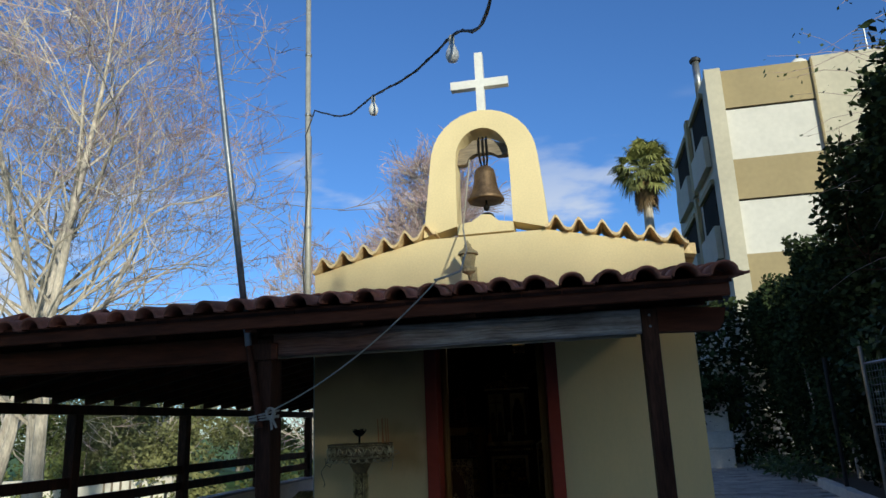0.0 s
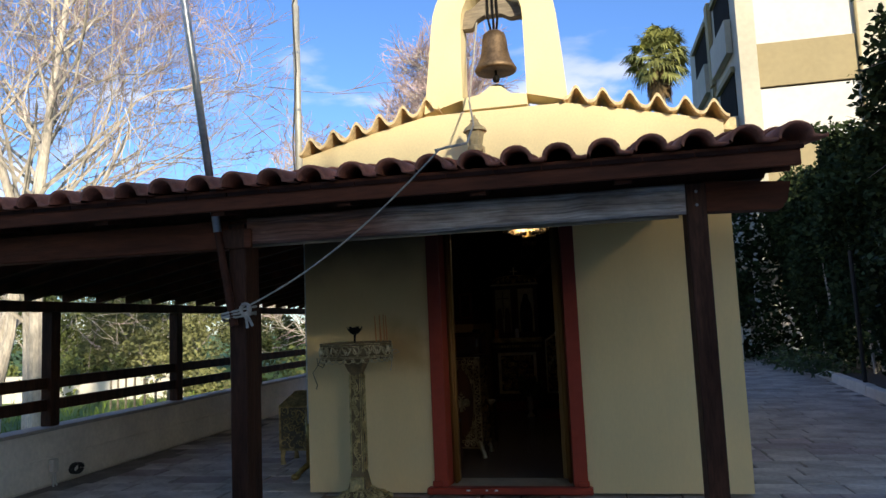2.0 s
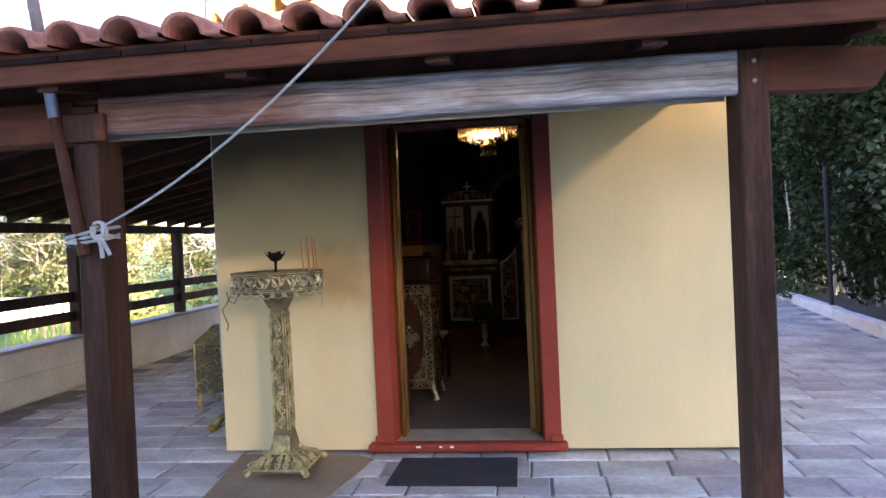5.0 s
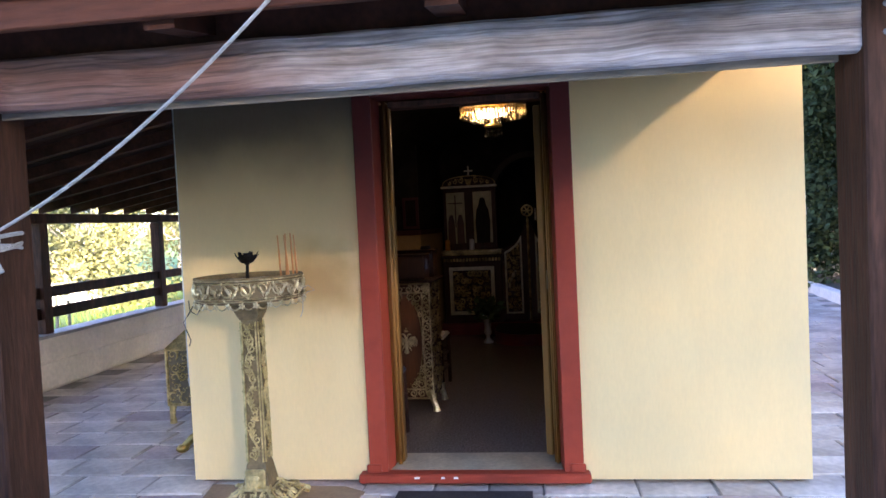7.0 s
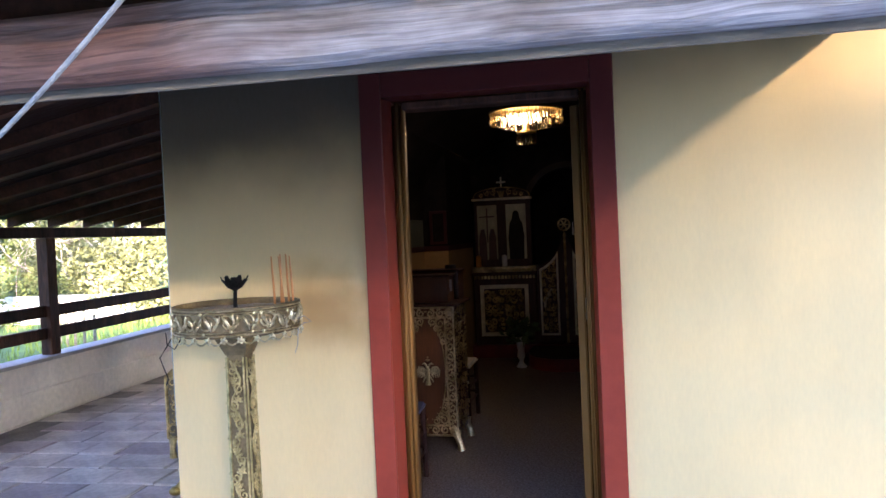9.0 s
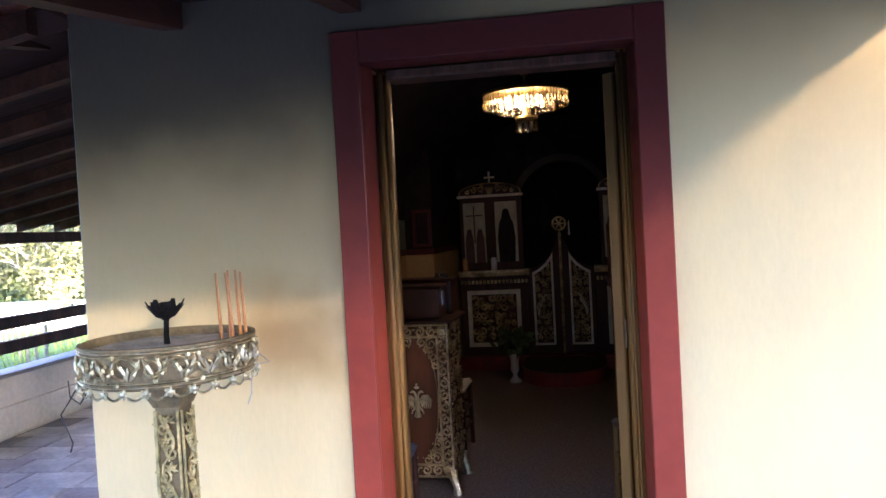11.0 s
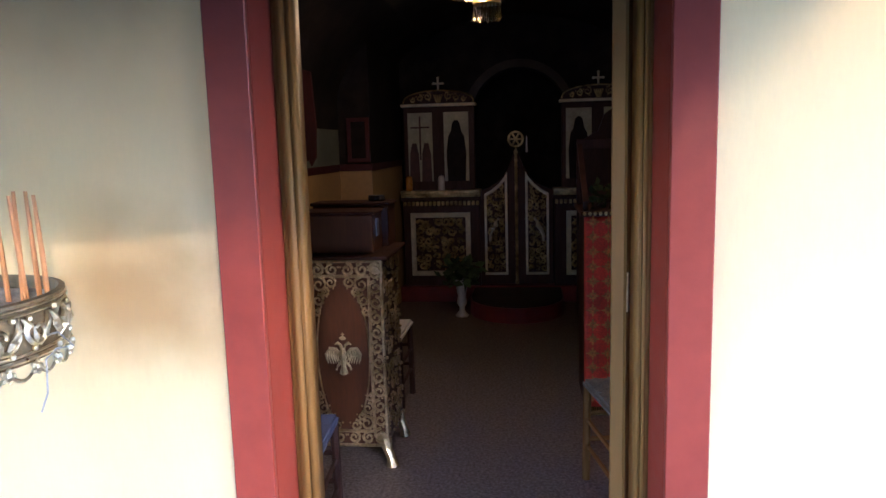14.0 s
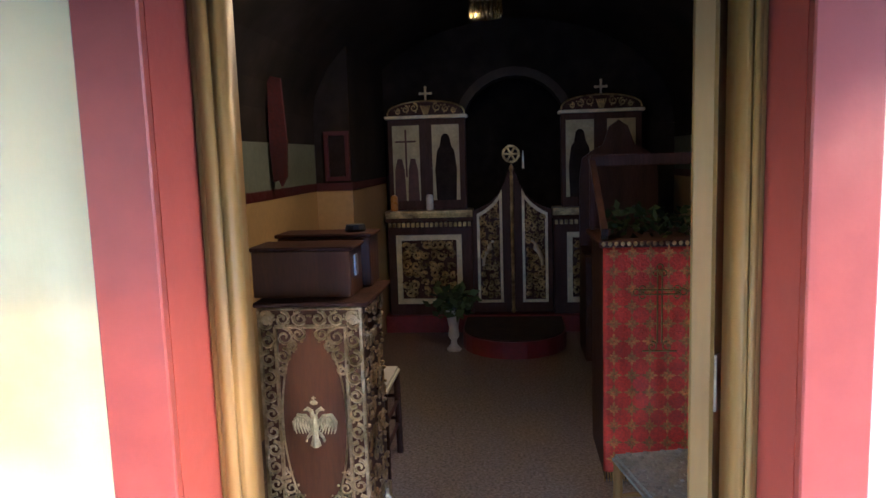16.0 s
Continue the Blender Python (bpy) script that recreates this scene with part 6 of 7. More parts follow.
# ---- trees, hedge, far things ----
SCREEN_LEAVES = 172000
def limb(bm, p, d, length, r, depth, rng, tips, up=0.12, split=(2, 3), minr=0.006):
    n = 4
    pts, rs = [p], [r]
    for i in range(n):
        bend = 0.13 if r > 0.03 else 0.24
        d = (d + Vector((rng.gauss(0, bend), rng.gauss(0, bend), rng.gauss(0, bend * 0.7) + up * 0.3))).normalized()
        p = p + d * length / n
        pts.append(p)
        rs.append(r * (1 - 0.42 * (i + 1) / n))
    tube(bm, pts, rs, 7 if r > 0.06 else 4 if r > 0.02 else 3, cap=False)
    if depth == 0:
        tips.append((p, d))
        return
    for k in range(rng.randint(*split) + (1 if depth == 1 else 0)):
        j = rng.randint(2, n)
        a = rng.uniform(0, 2 * math.pi)
        side = d.orthogonal().normalized()
        side.rotate(Matrix.Rotation(a, 3, d))
        nd = (d + side * rng.uniform(0.45, 0.95) + Vector((0, 0, up))).normalized()
        limb(bm, pts[j], nd, length * rng.uniform(0.60, 0.82), max(minr, rs[j] * rng.uniform(0.5, 0.72)), depth - 1, rng, tips, up, split, minr)


def bare_tree(at, stems, height, r, seed, label, boughs=15, split=(2, 3), fine=0.008, reach=0.30, depth=3):
    """Slender stems that run up the whole crown, boughs all the way along them, and a haze of fine twigs."""
    rt = random.Random(seed)
    tr = thing("bare_tree", at, label, "tree", "bare trees")
    bm = bm_new()
    starts = []
    for dx, dy in stems:
        n = 10
        p = Vector(at) + Vector((dx * 0.5, dy * 0.5, -0.3))
        d = Vector((dx, dy, 1)).normalized()
        pts, rs = [p], [r * 1.25]
        for i in range(n):
            d = (d + Vector((rt.gauss(0, 0.07), rt.gauss(0, 0.07), 0.07))).normalized()
            p = p + d * height * 0.90 / n
            pts.append(p)
            rs.append(r * (1 - 0.93 * (i + 1) / n))
        tube(bm, pts, rs, 9, cap=False)
        for k in range(boughs):
            f = 0.20 + 0.78 * (k + rt.random()) / boughs
            j = min(n - 1, int(f * n))
            starts.append((pts[j].lerp(pts[j + 1], f * n - j), max(fine * 1.6, rs[j] * rt.uniform(0.34, 0.55)), f))
        starts.append((pts[-1], max(fine * 1.4, rs[-1]), 1.0))
    part("trunk", bm, BARK, tr)
    bm = bm_new()
    twigs = []
    a = rt.uniform(0, 6.28)
    for p, q, f in starts:
        a += 2.4 + rt.gauss(0, 0.4)
        rise = rt.uniform(0.35, 0.95) + 0.5 * f
        d = Vector((math.cos(a), math.sin(a), rise)).normalized()
        limb(bm, p, d, height * reach * (1.12 - 0.62 * f) * rt.uniform(0.75, 1.15), q, depth, rt, twigs, 0.10, split, fine)
    part("crown", bm, BARK, tr, "pale bare branches")
    bm = bm_new()
    for p, d in twigs:
        for k in range(4):
            nd = (d + Vector((rt.gauss(0, 0.55), rt.gauss(0, 0.55), rt.gauss(0.15, 0.4)))).normalized()
            q = p - d * height * 0.02 * k * rt.random() + nd * height * rt.uniform(0.025, 0.06)
            tube(bm, [p - d * height * 0.012 * k, (p + q) / 2 + Vector((rt.gauss(0, 0.02), rt.gauss(0, 0.02), 0.02)), q], [fine * 0.85, fine * 0.7, fine * 0.45], 3, cap=False)
    tagged(part("twig_mass", bm, TWIG, tr, "fine reddish twigs"), kind="stuff")
    return tr


bare_tree((-10.7, 13.6, -0.7), ((-0.16, 0.05), (0.06, 0.0), (-0.04, 0.16)), 13.5, 0.15, 3, "tall pale-barked bare tree in the meadow", 20, (2, 3), 0.0075, 0.29)
bare_tree((-13.6, 15.5, -0.8), ((-0.1, 0.0), (0.10, 0.1)), 14.5, 0.15, 8, "tall pale-barked bare tree beside another", 18, (2, 3), 0.0075, 0.27)
bare_tree((-7.2, 21.0, -0.8), ((-0.12, 0.0), (0.10, 0.1)), 6.4, 0.08, 12, "low reddish bare tree beyond the side roof", 14, (3, 3), 0.010, 0.32)
bare_tree((-3.7, 24.0, -0.6), ((-0.10, 0.0), (0.10, 0.05)), 11.2, 0.13, 21, "reddish bare tree behind the chapel", 22, (3, 4), 0.011, 0.22)
bare_tree((-6.8, 27.0, -0.6), ((-0.15, 0.1), (0.15, 0.0)), 9.0, 0.12, 33, "reddish bare tree far behind the chapel", 15, (3, 3), 0.013, 0.32)


def bush(name, at, size, count, leaf, mat, seed, label, category, group="", trunk=True):
    rb = random.Random(seed)
    th = thing(name, at, label, category, group)
    if trunk:
        b = bm_new()
        tips = []
        for k in range(3):
            limb(b, Vector(at), Vector((rb.gauss(0, 0.35), rb.gauss(0, 0.35), 1)).normalized(), size[2] * 0.45, 0.07 * size[2] / 3, 2, rb, tips, 0.1)
        part("trunk", b, BARK, th)
    centres = []
    for k in range(26):
        u = Vector((rb.gauss(0, 0.5), rb.gauss(0, 0.5), rb.uniform(0.08, 1.0)))
        w = math.sqrt(max(0.05, 1 - (u.z - 0.45) ** 2 * 2.2))
        centres.append((Vector((at[0] + u.x * size[0] * w, at[1] + u.y * size[1] * w, at[2] + u.z * size[2])), rb.uniform(0.14, 0.34)))
    pts = []
    s = (size[0] + size[1] + size[2]) / 3
    for k in range(count):
        c_, r_ = centres[k % len(centres)]
        v = Vector((rb.gauss(0, 1), rb.gauss(0, 1), rb.gauss(0, 0.8))).normalized() * r_ * s * rb.uniform(0.55, 1.0)
        pts.append(c_ + v)
    b = bm_new()
    leaf_cloud(b, pts, leaf, rb)
    part("crown", b, mat, th)
    return th


for i in range(11):
    x = -36 + 3.3 * i + rng.uniform(-1, 1)
    y = 31 + rng.uniform(-4, 4) + (4 if i % 2 else 0)
    bush("olive_tree", (x, y, -1.3), (3.0, 3.0, rng.uniform(4.6, 6.2)), 13000, 0.15, (LEAF_OLIVE, LEAF_MEADOW, LEAF_OLIVE)[i % 3], 50 + i, "grey-green tree at the edge of the meadow", "tree", "meadow trees")
for i in range(8):
    bush("olive_tree", (-40 + 6.0 * i + rng.uniform(-1, 1), 43 + rng.uniform(-3, 3), -1.3), (4.2, 3.2, rng.uniform(6.0, 7.5)), 9000, 0.24, (LEAF_MEADOW, LEAF_OLIVE)[i % 2], 120 + i, "grey-green tree far across the meadow", "tree", "meadow trees")
for i in range(5):
    bush("shrub", (-27 + 4.6 * i + rng.uniform(-1, 1), 22 + rng.uniform(-2, 3), -1.2), (1.7, 1.5, 1.7), 1500, 0.17, (LEAF_MEADOW, LEAF_OLIVE)[i % 2], 80 + i, "green shrub in the meadow", "shrub", "meadow shrubs", False)
bm = bm_new()
box(bm, -29, -14, 24.0, 24.3, -1.6, 0.05)
solid("garden_wall", bm, WHITEWASH, "low white garden wall across the meadow", "wall")
bm = bm_new()
rg = random.Random(9)
for k in range(5200):
    x, y = -5.4 - abs(rg.gauss(0, 6.0)), rg.uniform(5, 26)
    z = ground_z(x, y)
    h = rg.uniform(0.12, 0.36)
    a = rg.uniform(0, 6.28)
    w_ = 0.02
    v = [bm.verts.new(p) for p in ((x - w_ * math.cos(a), y - w_ * math.sin(a), z), (x + w_ * math.cos(a), y + w_ * math.sin(a), z), (x + rg.gauss(0, 0.07), y + rg.gauss(0, 0.07), z + h))]
    bm.faces.new(v)
solid("tall_grass", bm, simple("grass_blades", (0.15, 0.23, 0.035), 0.8, var=0.3, big=1, fine=5, bump=0.0, per_island=0.4), "tall green grass of the meadow", "grass", kind="stuff")
for i in range(7):
    b = bm_new()
    x, y = -9.0 - 0.9 * i, 15.5 + 0.9 * i
    tube(b, [(x, y, ground_z(x, y) - 0.2), (x + 0.02, y, ground_z(x, y) + 1.1)], 0.03, 6)
    solid("fence_stake", b, GREYWOOD, "thin wooden stake in the meadow", "stake", "meadow stakes")

# hedge beside the path
hedge = thing("hedge", (4.9, 14, 0.08), "tall dense dark green hedge beside the path", "hedge")
rh = random.Random(17)
pts = []
while len(pts) < 100000:
    y = rh.uniform(7.5, 22.5)
    dx = abs(rh.gauss(0, 0.60))
    top = 3.5 + 0.35 * math.sin(y * 1.3) + 0.3 * math.sin(y * 2.9 + 1) + 0.04 * y
    if y < 12.2:
        top += (12.2 - y) * 0.35
    z = 0.15 + (top - 0.15) * rh.random() ** 0.8
    bulge = 0.25 * math.sin(y * 1.9 + z * 1.1) + 0.18 * math.sin(z * 3.1 + y * 0.7)
    if z < 0.5 and rh.random() < 0.1:
        continue
    lean = 0.12 * z
    pts.append((kerb_x(y) + 0.62 + dx - bulge * 0.6 - lean, y, z))
bm = bm_new()
leaf_cloud(bm, pts, 0.115, rh)
part("leaves", bm, LEAF_DARK, hedge)
bm = bm_new()
for k in range(44):
    y = 7.8 + 0.34 * k + rh.uniform(-0.1, 0.1)
    x = kerb_x(y) + 0.75 + rh.uniform(0, 0.3)
    tube(bm, [(x, y, 0.05), (x - 0.1 + rh.gauss(0, 0.1), y + rh.gauss(0, 0.1), 1.2), (x - 0.15 + rh.gauss(0, 0.2), y + rh.gauss(0, 0.2), 2.6)], [0.03, 0.024, 0.012], 5)
tagged(part("stem_thicket", bm, BARK, hedge), kind="stuff")
# lighter shrub in the hedge
bm = bm_new()
leaf_cloud(bm, [(kerb_x(11.0) + 0.30 + abs(rh.gauss(0, 0.3)), 11.0 + rh.gauss(0, 0.75), 1.95 + rh.gauss(0, 0.38)) for _ in range(2600)], 0.12, rh)
solid("climbing_shrub", bm, LEAF, "fresh green climbing shrub on the hedge", "shrub", kind="stuff")
# big overhanging creeper
creeper = thing("creeper", (5.2, 9.6, 0.08), "dark creeper tree with long bare shoots over the path", "tree")
bm = bm_new()
tips = []
for k in range(5):
    limb(bm, Vector((5.1 + 0.25 * k, 9.2 + 0.3 * k, 0.05)), Vector((rh.gauss(-0.05, 0.15), rh.gauss(0, 0.15), 1)).normalized(), 2.6, 0.045, 2, rh, tips, 0.1)
part("trunk", bm, DARKWOOD, creeper)
bm = bm_new()
cpts = []
while len(cpts) < 12500:
    p_ = Vector((rh.gauss(0, 1), rh.gauss(0, 1), rh.gauss(0, 1)))
    c_ = ((5.35, 9.8, 4.35, 0.85, 1.2, 1.0), (5.0, 10.6, 3.6, 0.6, 1.0, 0.8), (6.2, 10.0, 5.0, 0.9, 1.2, 0.9), (5.5, 12.0, 4.3, 0.8, 1.2, 0.6))[rh.randint(0, 3)]
    cpts.append((c_[0] + p_.x * c_[3] * 0.62, c_[1] + p_.y * c_[4] * 0.6, c_[2] + p_.z * c_[5] * 0.6))
leaf_cloud(bm, cpts, 0.11, rh)
part("leaves", bm, LEAF_DARK, creeper)
bm = bm_new()
shoot_leaves = []
for k in range(34):
    p0 = Vector((5.1 + rh.gauss(0, 0.3), 9.8 + rh.gauss(0, 0.4), 4.6 + rh.gauss(0, 0.6)))
    d = Vector((-rh.uniform(0.5, 1.0), rh.gauss(0, 0.3), rh.uniform(-0.05, 0.55))).normalized()
    L_ = rh.uniform(0.8, 2.0)
    q = [p0 + d * L_ * t + Vector((0, 0, -0.35 * t * t + 0.12 * math.sin(5 * t + k))) for t in (0, 0.2, 0.4, 0.6, 0.8, 1.0)]
    tube(bm, q, [0.0055, 0.005, 0.0045, 0.004, 0.003, 0.002], 4)
    for t in range(9):
        shoot_leaves.append(q[rh.randint(1, 5)] + Vector((rh.gauss(0, 0.05), rh.gauss(0, 0.05), rh.gauss(0, 0.05))))
part("shoot_tangle", bm, TWIG, creeper)
bm = bm_new()
leaf_cloud(bm, shoot_leaves, 0.06, rh)
part("shoot_leaves", bm, LEAF, creeper)
# wire fence with steel post
fence = thing("wire_fence", (3.66, 9.6, 0.0), "grey steel fence post with mesh panel beside the hedge", "fence")
for (x, y, z1) in ((3.55, 10.0, 2.07), (3.66, 8.4, 2.05)):
    b = bm_new()
    tube(b, [(x + 0.02, y, 0.08), (x, y, z1)], 0.026, 8)
    part("post", b, STEEL, fence)
for z in (0.45, 1.15, 1.86):
    b = bm_new()
    tube(b, [(3.56, 10.0, z), (3.67, 8.4, z)], 0.014, 6)
    part("rail", b, STEEL, fence)
b = bm_new()
for k in range(21):
    y = 8.44 + 0.075 * k
    x = 3.66 - 0.11 * (y - 8.4) / 1.6
    tube(b, [(x, y, 0.3), (x, y, 1.9)], 0.003, 3)
for k in range(20):
    z = 0.32 + 0.08 * k
    tube(b, [(3.56, 10.0, z), (3.67, 8.4, z)], 0.003, 3)
part("mesh", b, STEEL, fence)
b = bm_new()
tube(b, [(4.25, 13.6, 0.0), (4.22, 13.6, 2.2)], 0.035, 8)
solid("iron_post", b, CABLE, "thin black iron post at the kerb", "post")
# white wall and steps at the end of the path
bm = bm_new()
box(bm, 2.6, 4.1, 22.2, 22.5, -0.1, 2.0, 0.01)
box(bm, 3.0, 4.0, 21.3, 22.2, -0.1, 0.45, 0.03)
box(bm, 3.2, 4.1, 21.7, 22.2, 0.45, 0.9, 0.03)
solid("end_wall", bm, WHITEWASH, "whitewashed wall and steps at the end of the path", "wall")
bm = bm_new()
rl2 = random.Random(31)
leaf_cloud(bm, [(rl2.uniform(2.0, 7.0), 22.7 + rl2.gauss(0, 0.3), rl2.uniform(0.0, 4.6)) for _ in range(9000)] + [(rl2.uniform(2.4, 4.4), 22.1 + rl2.gauss(0, 0.1), 1.9 + rl2.gauss(0, 0.25)) for _ in range(900)], 0.18, rl2)
solid("wall_ivy", bm, LEAF_DARK, "dark ivy over the end wall", "ivy", kind="stuff")
bm = bm_new()
leaf_cloud(bm, [(kerb_x(17) - 0.05 + rl2.gauss(0, 0.25), rl2.uniform(15.5, 20), 0.08 + abs(rl2.gauss(0, 0.14))) for _ in range(1200)], 0.10, rl2)
solid("weeds", bm, LEAF, "green weeds along the kerb", "weeds", kind="stuff")

# ---- apartment building ----
bx, by, bz = 5.12, 24.0, 12.65
apt = thing("apartment_building", (9, 28, 0), "cream and taupe apartment building with bands and balconies", "building")
def apart_box(name, mat, x0_, x1_, y0_, y1_, z0_, z1_, label=""):
    b = bm_new()
    box(b, x0_, x1_, y0_, y1_, z0_, z1_, 0.0)
    return part(name, b, mat, apt, label)
apart_box("core", CONCRETE, bx + 0.02, 24, by + 0.12, 33.4, 0, bz)
apart_box("pilaster", PALEBEIGE, bx - 0.02, bx + 0.50, by - 0.10, by + 0.119, 0, bz + 0.06, "cream corner pilaster")
apart_box("pilaster", PALEBEIGE, bx + 3.38, bx + 6.0, by - 0.04, by + 0.119, 0, bz + 0.1, "cream wall bay")
st = 3.19
for k in range(4):
    zt = bz - 0.02 - k * st
    apart_box("taupe_band", TAUPE, bx + 0.501, bx + 3.379, by, by + 0.119, zt - 1.36, zt, "taupe rendered band")
    apart_box("white_band", OFFWHITE, bx + 0.501, bx + 3.379, by + 0.05, by + 0.119, zt - st + 0.001, zt - 1.42, "off-white rendered band")
    # Dark strip paints the shade between the two bands.
    apart_box("shadow_groove", RECESS_SHADE, bx + 0.501, bx + 3.379, by + 0.08, by + 0.119, zt - 1.419, zt - 1.361)
b = bm_new()
tube(b, [(bx + 3.36, by - 0.05, 0), (bx + 3.36, by - 0.05, bz)], 0.05, 8)
part("drainpipe", b, TAUPE, apt)
# west face: balconies; flat dark panels paint the shade of their openings
for k in range(4):
    zt = bz - 0.35 - k * st
    for y0_, y1_ in ((by + 0.9, by + 3.4), (by + 5.0, by + 8.0)):
        b = bm_new()
        box(b, bx - 0.004, bx + 0.03, y0_, y1_, zt - 2.3, zt - 0.2)
        w_ = part("window", b, RECESS_SHADE, apt, "flat dark panel painted as a shaded balcony opening")
        b = bm_new()
        box(b, bx - 0.20, bx - 0.005, y0_ - 0.1, y1_ + 0.1, zt - 2.75, zt - 1.65)
        part("balcony", b, CONCRETE, apt, "rendered balcony front")
        b = bm_new()
        box(b, bx - 0.12, bx - 0.005, y0_ - 0.1, y1_ + 0.1, zt - 0.2, zt - 0.02)
        part("lintel", b, TAUPE, apt)
    b = bm_new()
    box(b, bx - 0.14, bx - 0.005, by + 3.9, by + 4.4, zt - st + 0.4, zt + 0.3)
    part("fin", b, TAUPE, apt)
chim = thing("flue", (4.55, 26.5, bz), "shiny steel flue with a cap on the flat roof", "chimney")
b = bm_new()
tube(b, [(bx + 0.12, by + 1.8, bz - 0.05), (bx + 0.12, by + 1.8, bz + 1.35)], 0.13, 12)
part("pipe", b, STEEL, chim, smooth=True)
b = bm_new()
lathe(b, [(0.20, bz + 1.33), (0.21, bz + 1.42), (0.12, bz + 1.50), (0.02, bz + 1.52)], (bx + 0.12, by + 1.8, 0), 12)
part("cap", b, CABLE, chim)
b = bm_new()
blob(b, (bx + 3.55, by + 1.6, bz + 0.55), (0.33, 0.16, 0.33), 14, 8)
tube(b, [(bx + 3.55, by + 1.75, bz - 0.05), (bx + 3.55, by + 1.7, bz + 0.4)], 0.04, 6)
solid("satellite_dish", b, WHITE, "white satellite dish on the flat roof", "dish", smooth=True)
b = bm_new()
tube(b, [(bx + 6.0, by + 2, bz - 0.05), (bx + 6.0, by + 2, bz + 2.0)], 0.03, 5)
for k in range(6):
    tube(b, [(bx + 5.6, by + 2, bz + 1.2 + 0.13 * k), (bx + 6.4, by + 2, bz + 1.2 + 0.13 * k)], 0.015, 4)
solid("aerial", b, STEEL, "thin television aerial on the flat roof", "aerial")

# ---- fan palm ----
palm = thing("fan_palm", (4.3, 38.0, 0), "tall fan palm with a skirt of dry fronds", "palm tree")
pc_ = Vector((4.3, 38.0, 14.2))
b = bm_new()
tube(b, [(4.35, 38, -0.5), (4.25, 38, 6), (4.3, 38, 13.9)], [0.36, 0.27, 0.24], 10)
part("trunk", b, BARK, palm)
def frond(bm, base, d, stem, size, rng):
    d = d.normalized()
    tip = base + d * stem + Vector((0, 0, -0.10 * stem))
    tube(bm, [base, (base + tip) / 2 + Vector((0, 0, 0.06 * stem)), tip], [0.03, 0.025, 0.018], 4)
    s = d.cross(Vector((0, 0, 1)))
    s = s.normalized() if s.length > 0.05 else Vector((1, 0, 0))
    u = s.cross(d).normalized()
    for k in range(17):
        a = (k - 8) / 8 * 1.45
        f = (d * math.cos(a) + s * math.sin(a)).normalized()
        L_ = size * (1 - 0.18 * abs(a))
        m_ = tip + f * L_ * 0.55 + u * 0.04
        e_ = tip + f * L_ + Vector((0, 0, -0.42 * L_ * rng.uniform(0.4, 1.5)))
        w_ = s * math.cos(a) - d * math.sin(a)
        v = [bm.verts.new(p) for p in (tip, m_ + w_ * 0.05, e_, m_ - w_ * 0.05)]
        bm.faces.new(v)
rp = random.Random(6)
b = bm_new()
for k in range(70):
    a, e = rp.uniform(0, 6.28), rp.uniform(-0.75, 1.45)
    frond(b, pc_ + Vector((0, 0, rp.uniform(-0.2, 0.4))), Vector((math.cos(a) * math.cos(e), math.sin(a) * math.cos(e), math.sin(e))), rp.uniform(0.8, 1.15), rp.uniform(0.8, 1.1), rp)
part("fronds", b, PALM, palm)
b = bm_new()
for k in range(26):
    a = rp.uniform(0, 6.28)
    frond(b, pc_ + Vector((0, 0, rp.uniform(-1.1, 0.1))), Vector((math.cos(a) * 0.5, math.sin(a) * 0.5, -1.0)), 0.5, 0.8, rp)
part("dry_skirt", b, PALMDRY, palm, "hanging dry fronds")

# ---- behind the camera: unseen leaf screen and house, added to shade the yard ----
rs_ = random.Random(77)
screen = thing("cypress_screen", (16, -18, -0.1), "tall thin leafy screen added out of view to filter the sun", "trees", kind="stuff")
bm = bm_new()
pts = []
for k in range(SCREEN_LEAVES):
    x = rs_.uniform(-9, 44)
    top = 8.60 + 0.06 * math.sin(x * 1.1) + 0.05 * math.sin(x * 2.7 + 1)
    pts.append((x, -18 + rs_.gauss(0, 0.55), rs_.uniform(-0.1, top) if rs_.random() < 0.985 else top + abs(rs_.gauss(0, 0.15))))
leaf_cloud(bm, pts, 0.24, rs_)
part("foliage", bm, LEAF_DARK, screen)
bm = bm_new()
for k in range(36):
    x = -8.5 + 1.47 * k
    tube(bm, [(x, -18, -0.2), (x + rs_.gauss(0, 0.05), -18, 4), (x, -18, 7.8)], [0.09, 0.06, 0.02], 6)
part("trunk_row", bm, BARK, screen)

# added house behind the yard, out of view: closes the place, cuts sky light
house = thing("neighbour_house", (-4, -12, -0.1), "plain house block added out of view to cut the sky light", "house")
bm = bm_new()
box(bm, -13, 4.2, -15.5, -9.5, -0.1, 3.9)
part("wall", bm, CONCRETE, house)
bm = bm_new()
prism(bm, [(-13.4, 3.9), (4.6, 3.9), (4.6, 4.1), (-13.4, 4.1)], -15.9, -9.1)
part("roof", bm, CONCRETE, house)
for wx in (-10, -6, -2, 2):
    bm = bm_new()
    box(bm, wx - 0.6, wx + 0.6, -9.52, -9.46, 1.0, 2.3)
    w_ = part("window", bm, RECESS_SHADE, house)
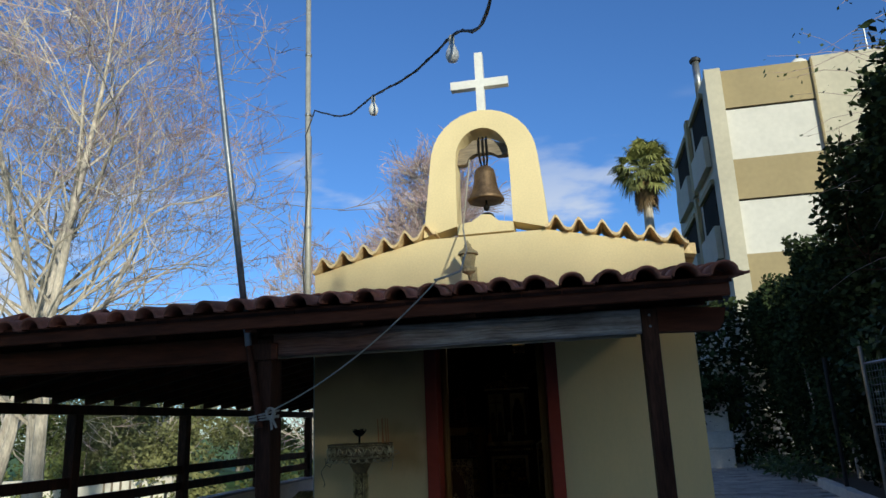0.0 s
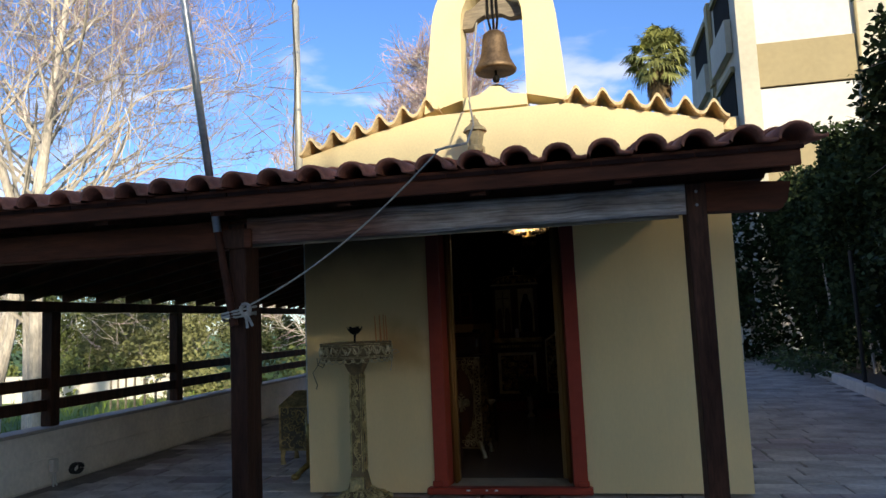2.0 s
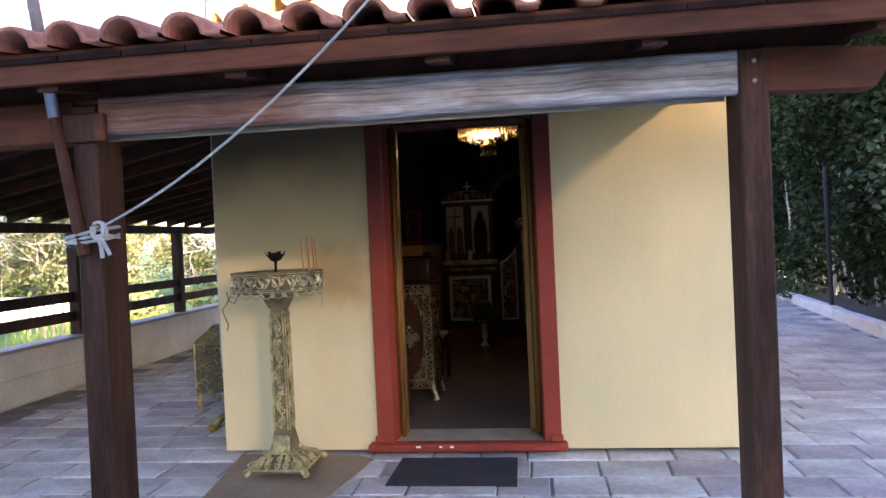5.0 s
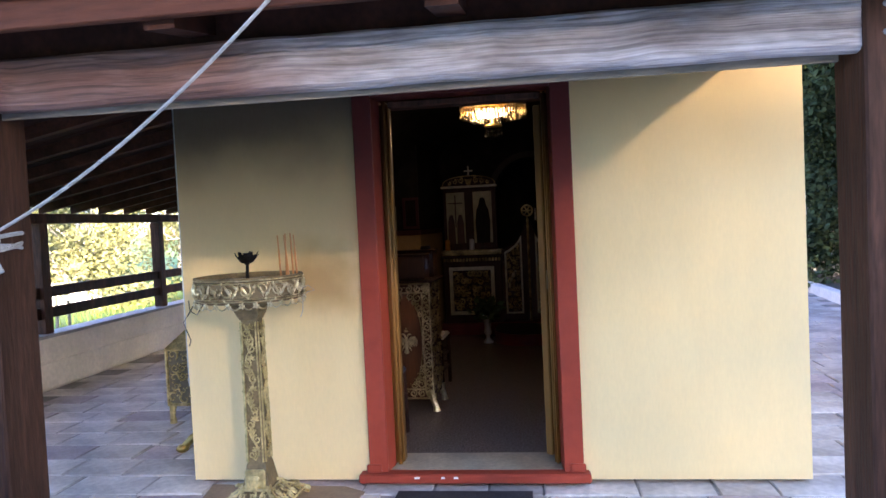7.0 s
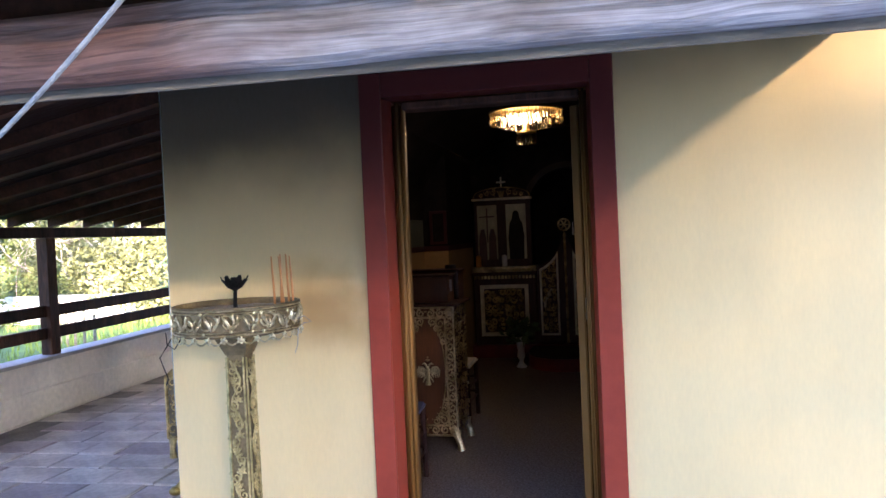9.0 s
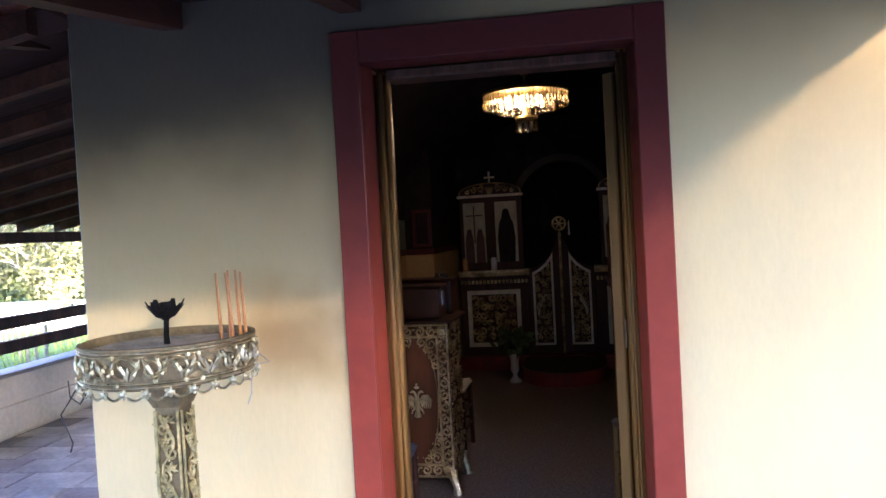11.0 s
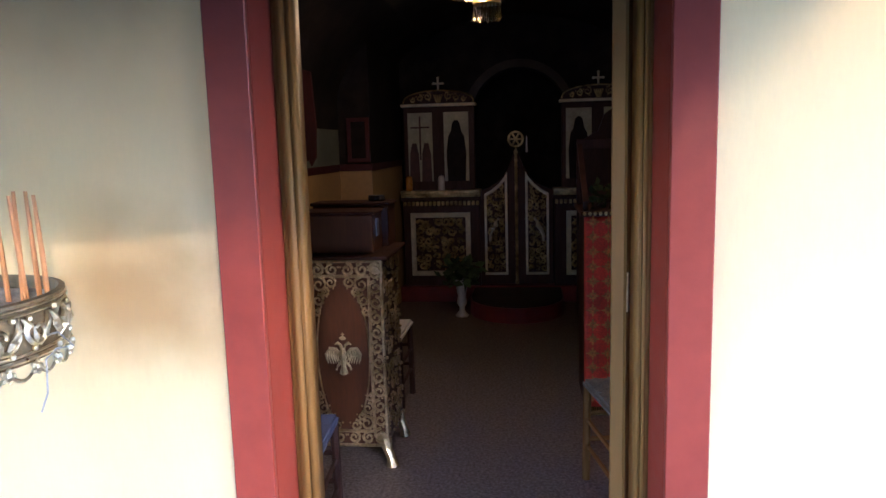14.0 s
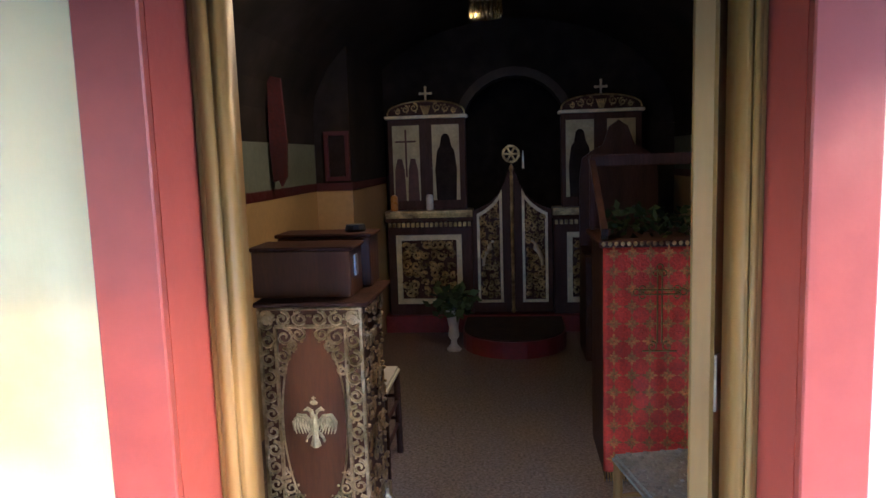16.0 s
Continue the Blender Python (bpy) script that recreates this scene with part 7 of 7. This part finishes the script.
# ---- roof tiles of the porch ----
def tile_mesh(L, pitch):
    """One interlocking roman tile: a barrel, a shallow pan, and its thickness; lies along +y, its hump over x = 0."""
    b = bmesh.new()
    prof = []
    for i in range(9):
        a = math.pi * (1 - i / 8)
        prof.append((0.076 * math.cos(a), 0.062 * math.sin(a) + 0.012))
    prof.append((pitch * 0.5, 0.004))
    prof.append((pitch - 0.076, 0.008))
    t = 0.015
    rows_ = []
    for y, dz in ((0, 0.018), (L, 0.0)):
        rows_.append([b.verts.new((x, y, z + dz)) for x, z in prof])
        rows_.append([b.verts.new((x * (0.82 if abs(x) <= 0.077 else 1), y, z + dz - t)) for x, z in prof])
    n = len(prof)
    for i in range(n - 1):
        b.faces.new((rows_[0][i], rows_[0][i + 1], rows_[2][i + 1], rows_[2][i]))
        b.faces.new((rows_[1][i + 1], rows_[1][i], rows_[3][i], rows_[3][i + 1]))
        b.faces.new((rows_[0][i + 1], rows_[0][i], rows_[1][i], rows_[1][i + 1]))
        b.faces.new((rows_[2][i], rows_[2][i + 1], rows_[3][i + 1], rows_[3][i]))
    me = bpy.data.meshes.new("roof_tile")
    b.normal_update()
    b.to_mesh(me)
    b.free()
    me.polygons.foreach_set("use_smooth", [True] * len(me.polygons))
    me.materials.append(TILE)
    return me
PITCH, TL = 0.208, 0.40
tm = tile_mesh(TL, PITCH)
front_roof = thing("porch_roof", (0, 0, 0), "terracotta tiled roof over the porch", "roof", kind="structure")
slope = math.degrees(math.atan(0.172))
for c_ in range(27):
    x = 1.07 - PITCH * c_
    ymax = YF - 0.02 if x > X0 else min(7.6, 4.65 + (zb_side(x) - 2.045) / 0.172)
    for r_ in range(7):
        y = 4.615 + 0.345 * r_
        if y + 0.30 > ymax + 0.25:
            continue
        o = new("tile", tm)
        o.parent = front_roof
        drop = max(0.0, -x - 2.0) * 0.018
        o.matrix_basis = pose(x + rng.uniform(-0.006, 0.006), y + rng.uniform(-0.012, 0.012), zb_front(y) + 0.034 - drop, slope + rng.uniform(-0.8, 0.8), rng.uniform(-1.2, 1.2), rng.uniform(-1.2, 1.2))
side_roof = thing("side_roof", (0, 0, 0), "terracotta tiled lean-to roof along the chapel", "roof", kind="structure")
sl = math.degrees(math.atan(0.2))
for c_ in range(44):
    y = 4.75 + PITCH * c_
    for r_ in range(9):
        x = -5.42 + 0.345 * r_
        if (y < YF and zb_side(x) > zb_front(y) - 0.03) or x > X0 - 0.32 or (r_ > 5 and y > 8.2):
            continue
        o = new("tile", tm)
        o.parent = side_roof
        o.matrix_basis = pose(x, y, zb_side(x) + 0.036, 0, 0, 0) @ pose(0, 0, 0, 0, -sl, 0) @ pose(0, 0, 0, 0, 0, -90)

# ---- paving slabs ----
def slab_mesh(w, h, seed):
    r_ = random.Random(seed)
    b = bmesh.new()
    t = 0.012
    lo = [(-w / 2 + t * 0.4, -h / 2 + t * 0.4), (w / 2 - t * 0.4, -h / 2 + t * 0.4), (w / 2 - t * 0.4, h / 2 - t * 0.4), (-w / 2 + t * 0.4, h / 2 - t * 0.4)]
    lo = [(x + r_.uniform(-0.006, 0.006), y + r_.uniform(-0.006, 0.006)) for x, y in lo]
    v0 = [b.verts.new((x, y, -0.034)) for x, y in lo]
    v1 = [b.verts.new((x, y, -0.008)) for x, y in lo]
    v2 = [b.verts.new((x * 0.965, y * 0.955, 0.0)) for x, y in lo]
    for a, c_ in ((v0, v1), (v1, v2)):
        for k in range(4):
            b.faces.new((a[k], a[(k + 1) % 4], c_[(k + 1) % 4], c_[k]))
    b.faces.new(v2)
    return b
sizes = {}
for w in (0.30, 0.40, 0.50):
    for q in range(2):
        b = slab_mesh(w, 0.30, int(w * 100) + q)
        for mt in (STONE, STONE_RED):
            me = bpy.data.meshes.new("slab")
            b.to_mesh(me)
            me.materials.append(mt)
            sizes[w, q, mt.name] = me
        b.free()
far = bmesh.new()
made = 0
rk = random.Random(2)
for j in range(86):
    y = -3.024 + 0.302 * j
    x = -4.95 + rk.uniform(-0.2, 0.0)
    while x < 5.2:
        w = rk.choice((0.30, 0.40, 0.40, 0.50))
        cx_ = x + w / 2
        x += w + 0.002
        inside_chapel = X0 - 0.1 < cx_ < X1 + 0.1 and y > YF + 0.05
        if inside_chapel or cx_ < -4.80 or cx_ > kerb_x(y) - 0.02 or cx_ > 5.3:
            continue
        zt = -0.026 + rk.uniform(-0.004, 0.004)
        tilt = (rk.uniform(-0.5, 0.5), rk.uniform(-0.5, 0.5))
        near = 5.4 < y < 9.6 and -4.9 < cx_ < 3.6 and made < 300
        if near:
            o = new("slab", sizes[w, rk.randint(0, 1), (STONE_RED if rk.random() < 0.22 else STONE).name])
            o.parent = floor
            o.matrix_basis = pose(cx_, y, zt, tilt[0], tilt[1], 180 * rk.randint(0, 1))
            made += 1
        else:
            b = slab_mesh(w, 0.30, rk.randint(0, 999))
            m4 = pose(cx_, y, zt, tilt[0], tilt[1], 0)
            base = [far.verts.new(m4 @ v.co) for v in b.verts]
            b.verts.index_update()
            for f in b.faces:
                far.faces.new([base[v.index] for v in f.verts])
            b.free()
far_slabs = part("paving", far, STONE_FAR, floor)
tagged(far_slabs, "grey stone slabs of the yard and path", kind="stuff")
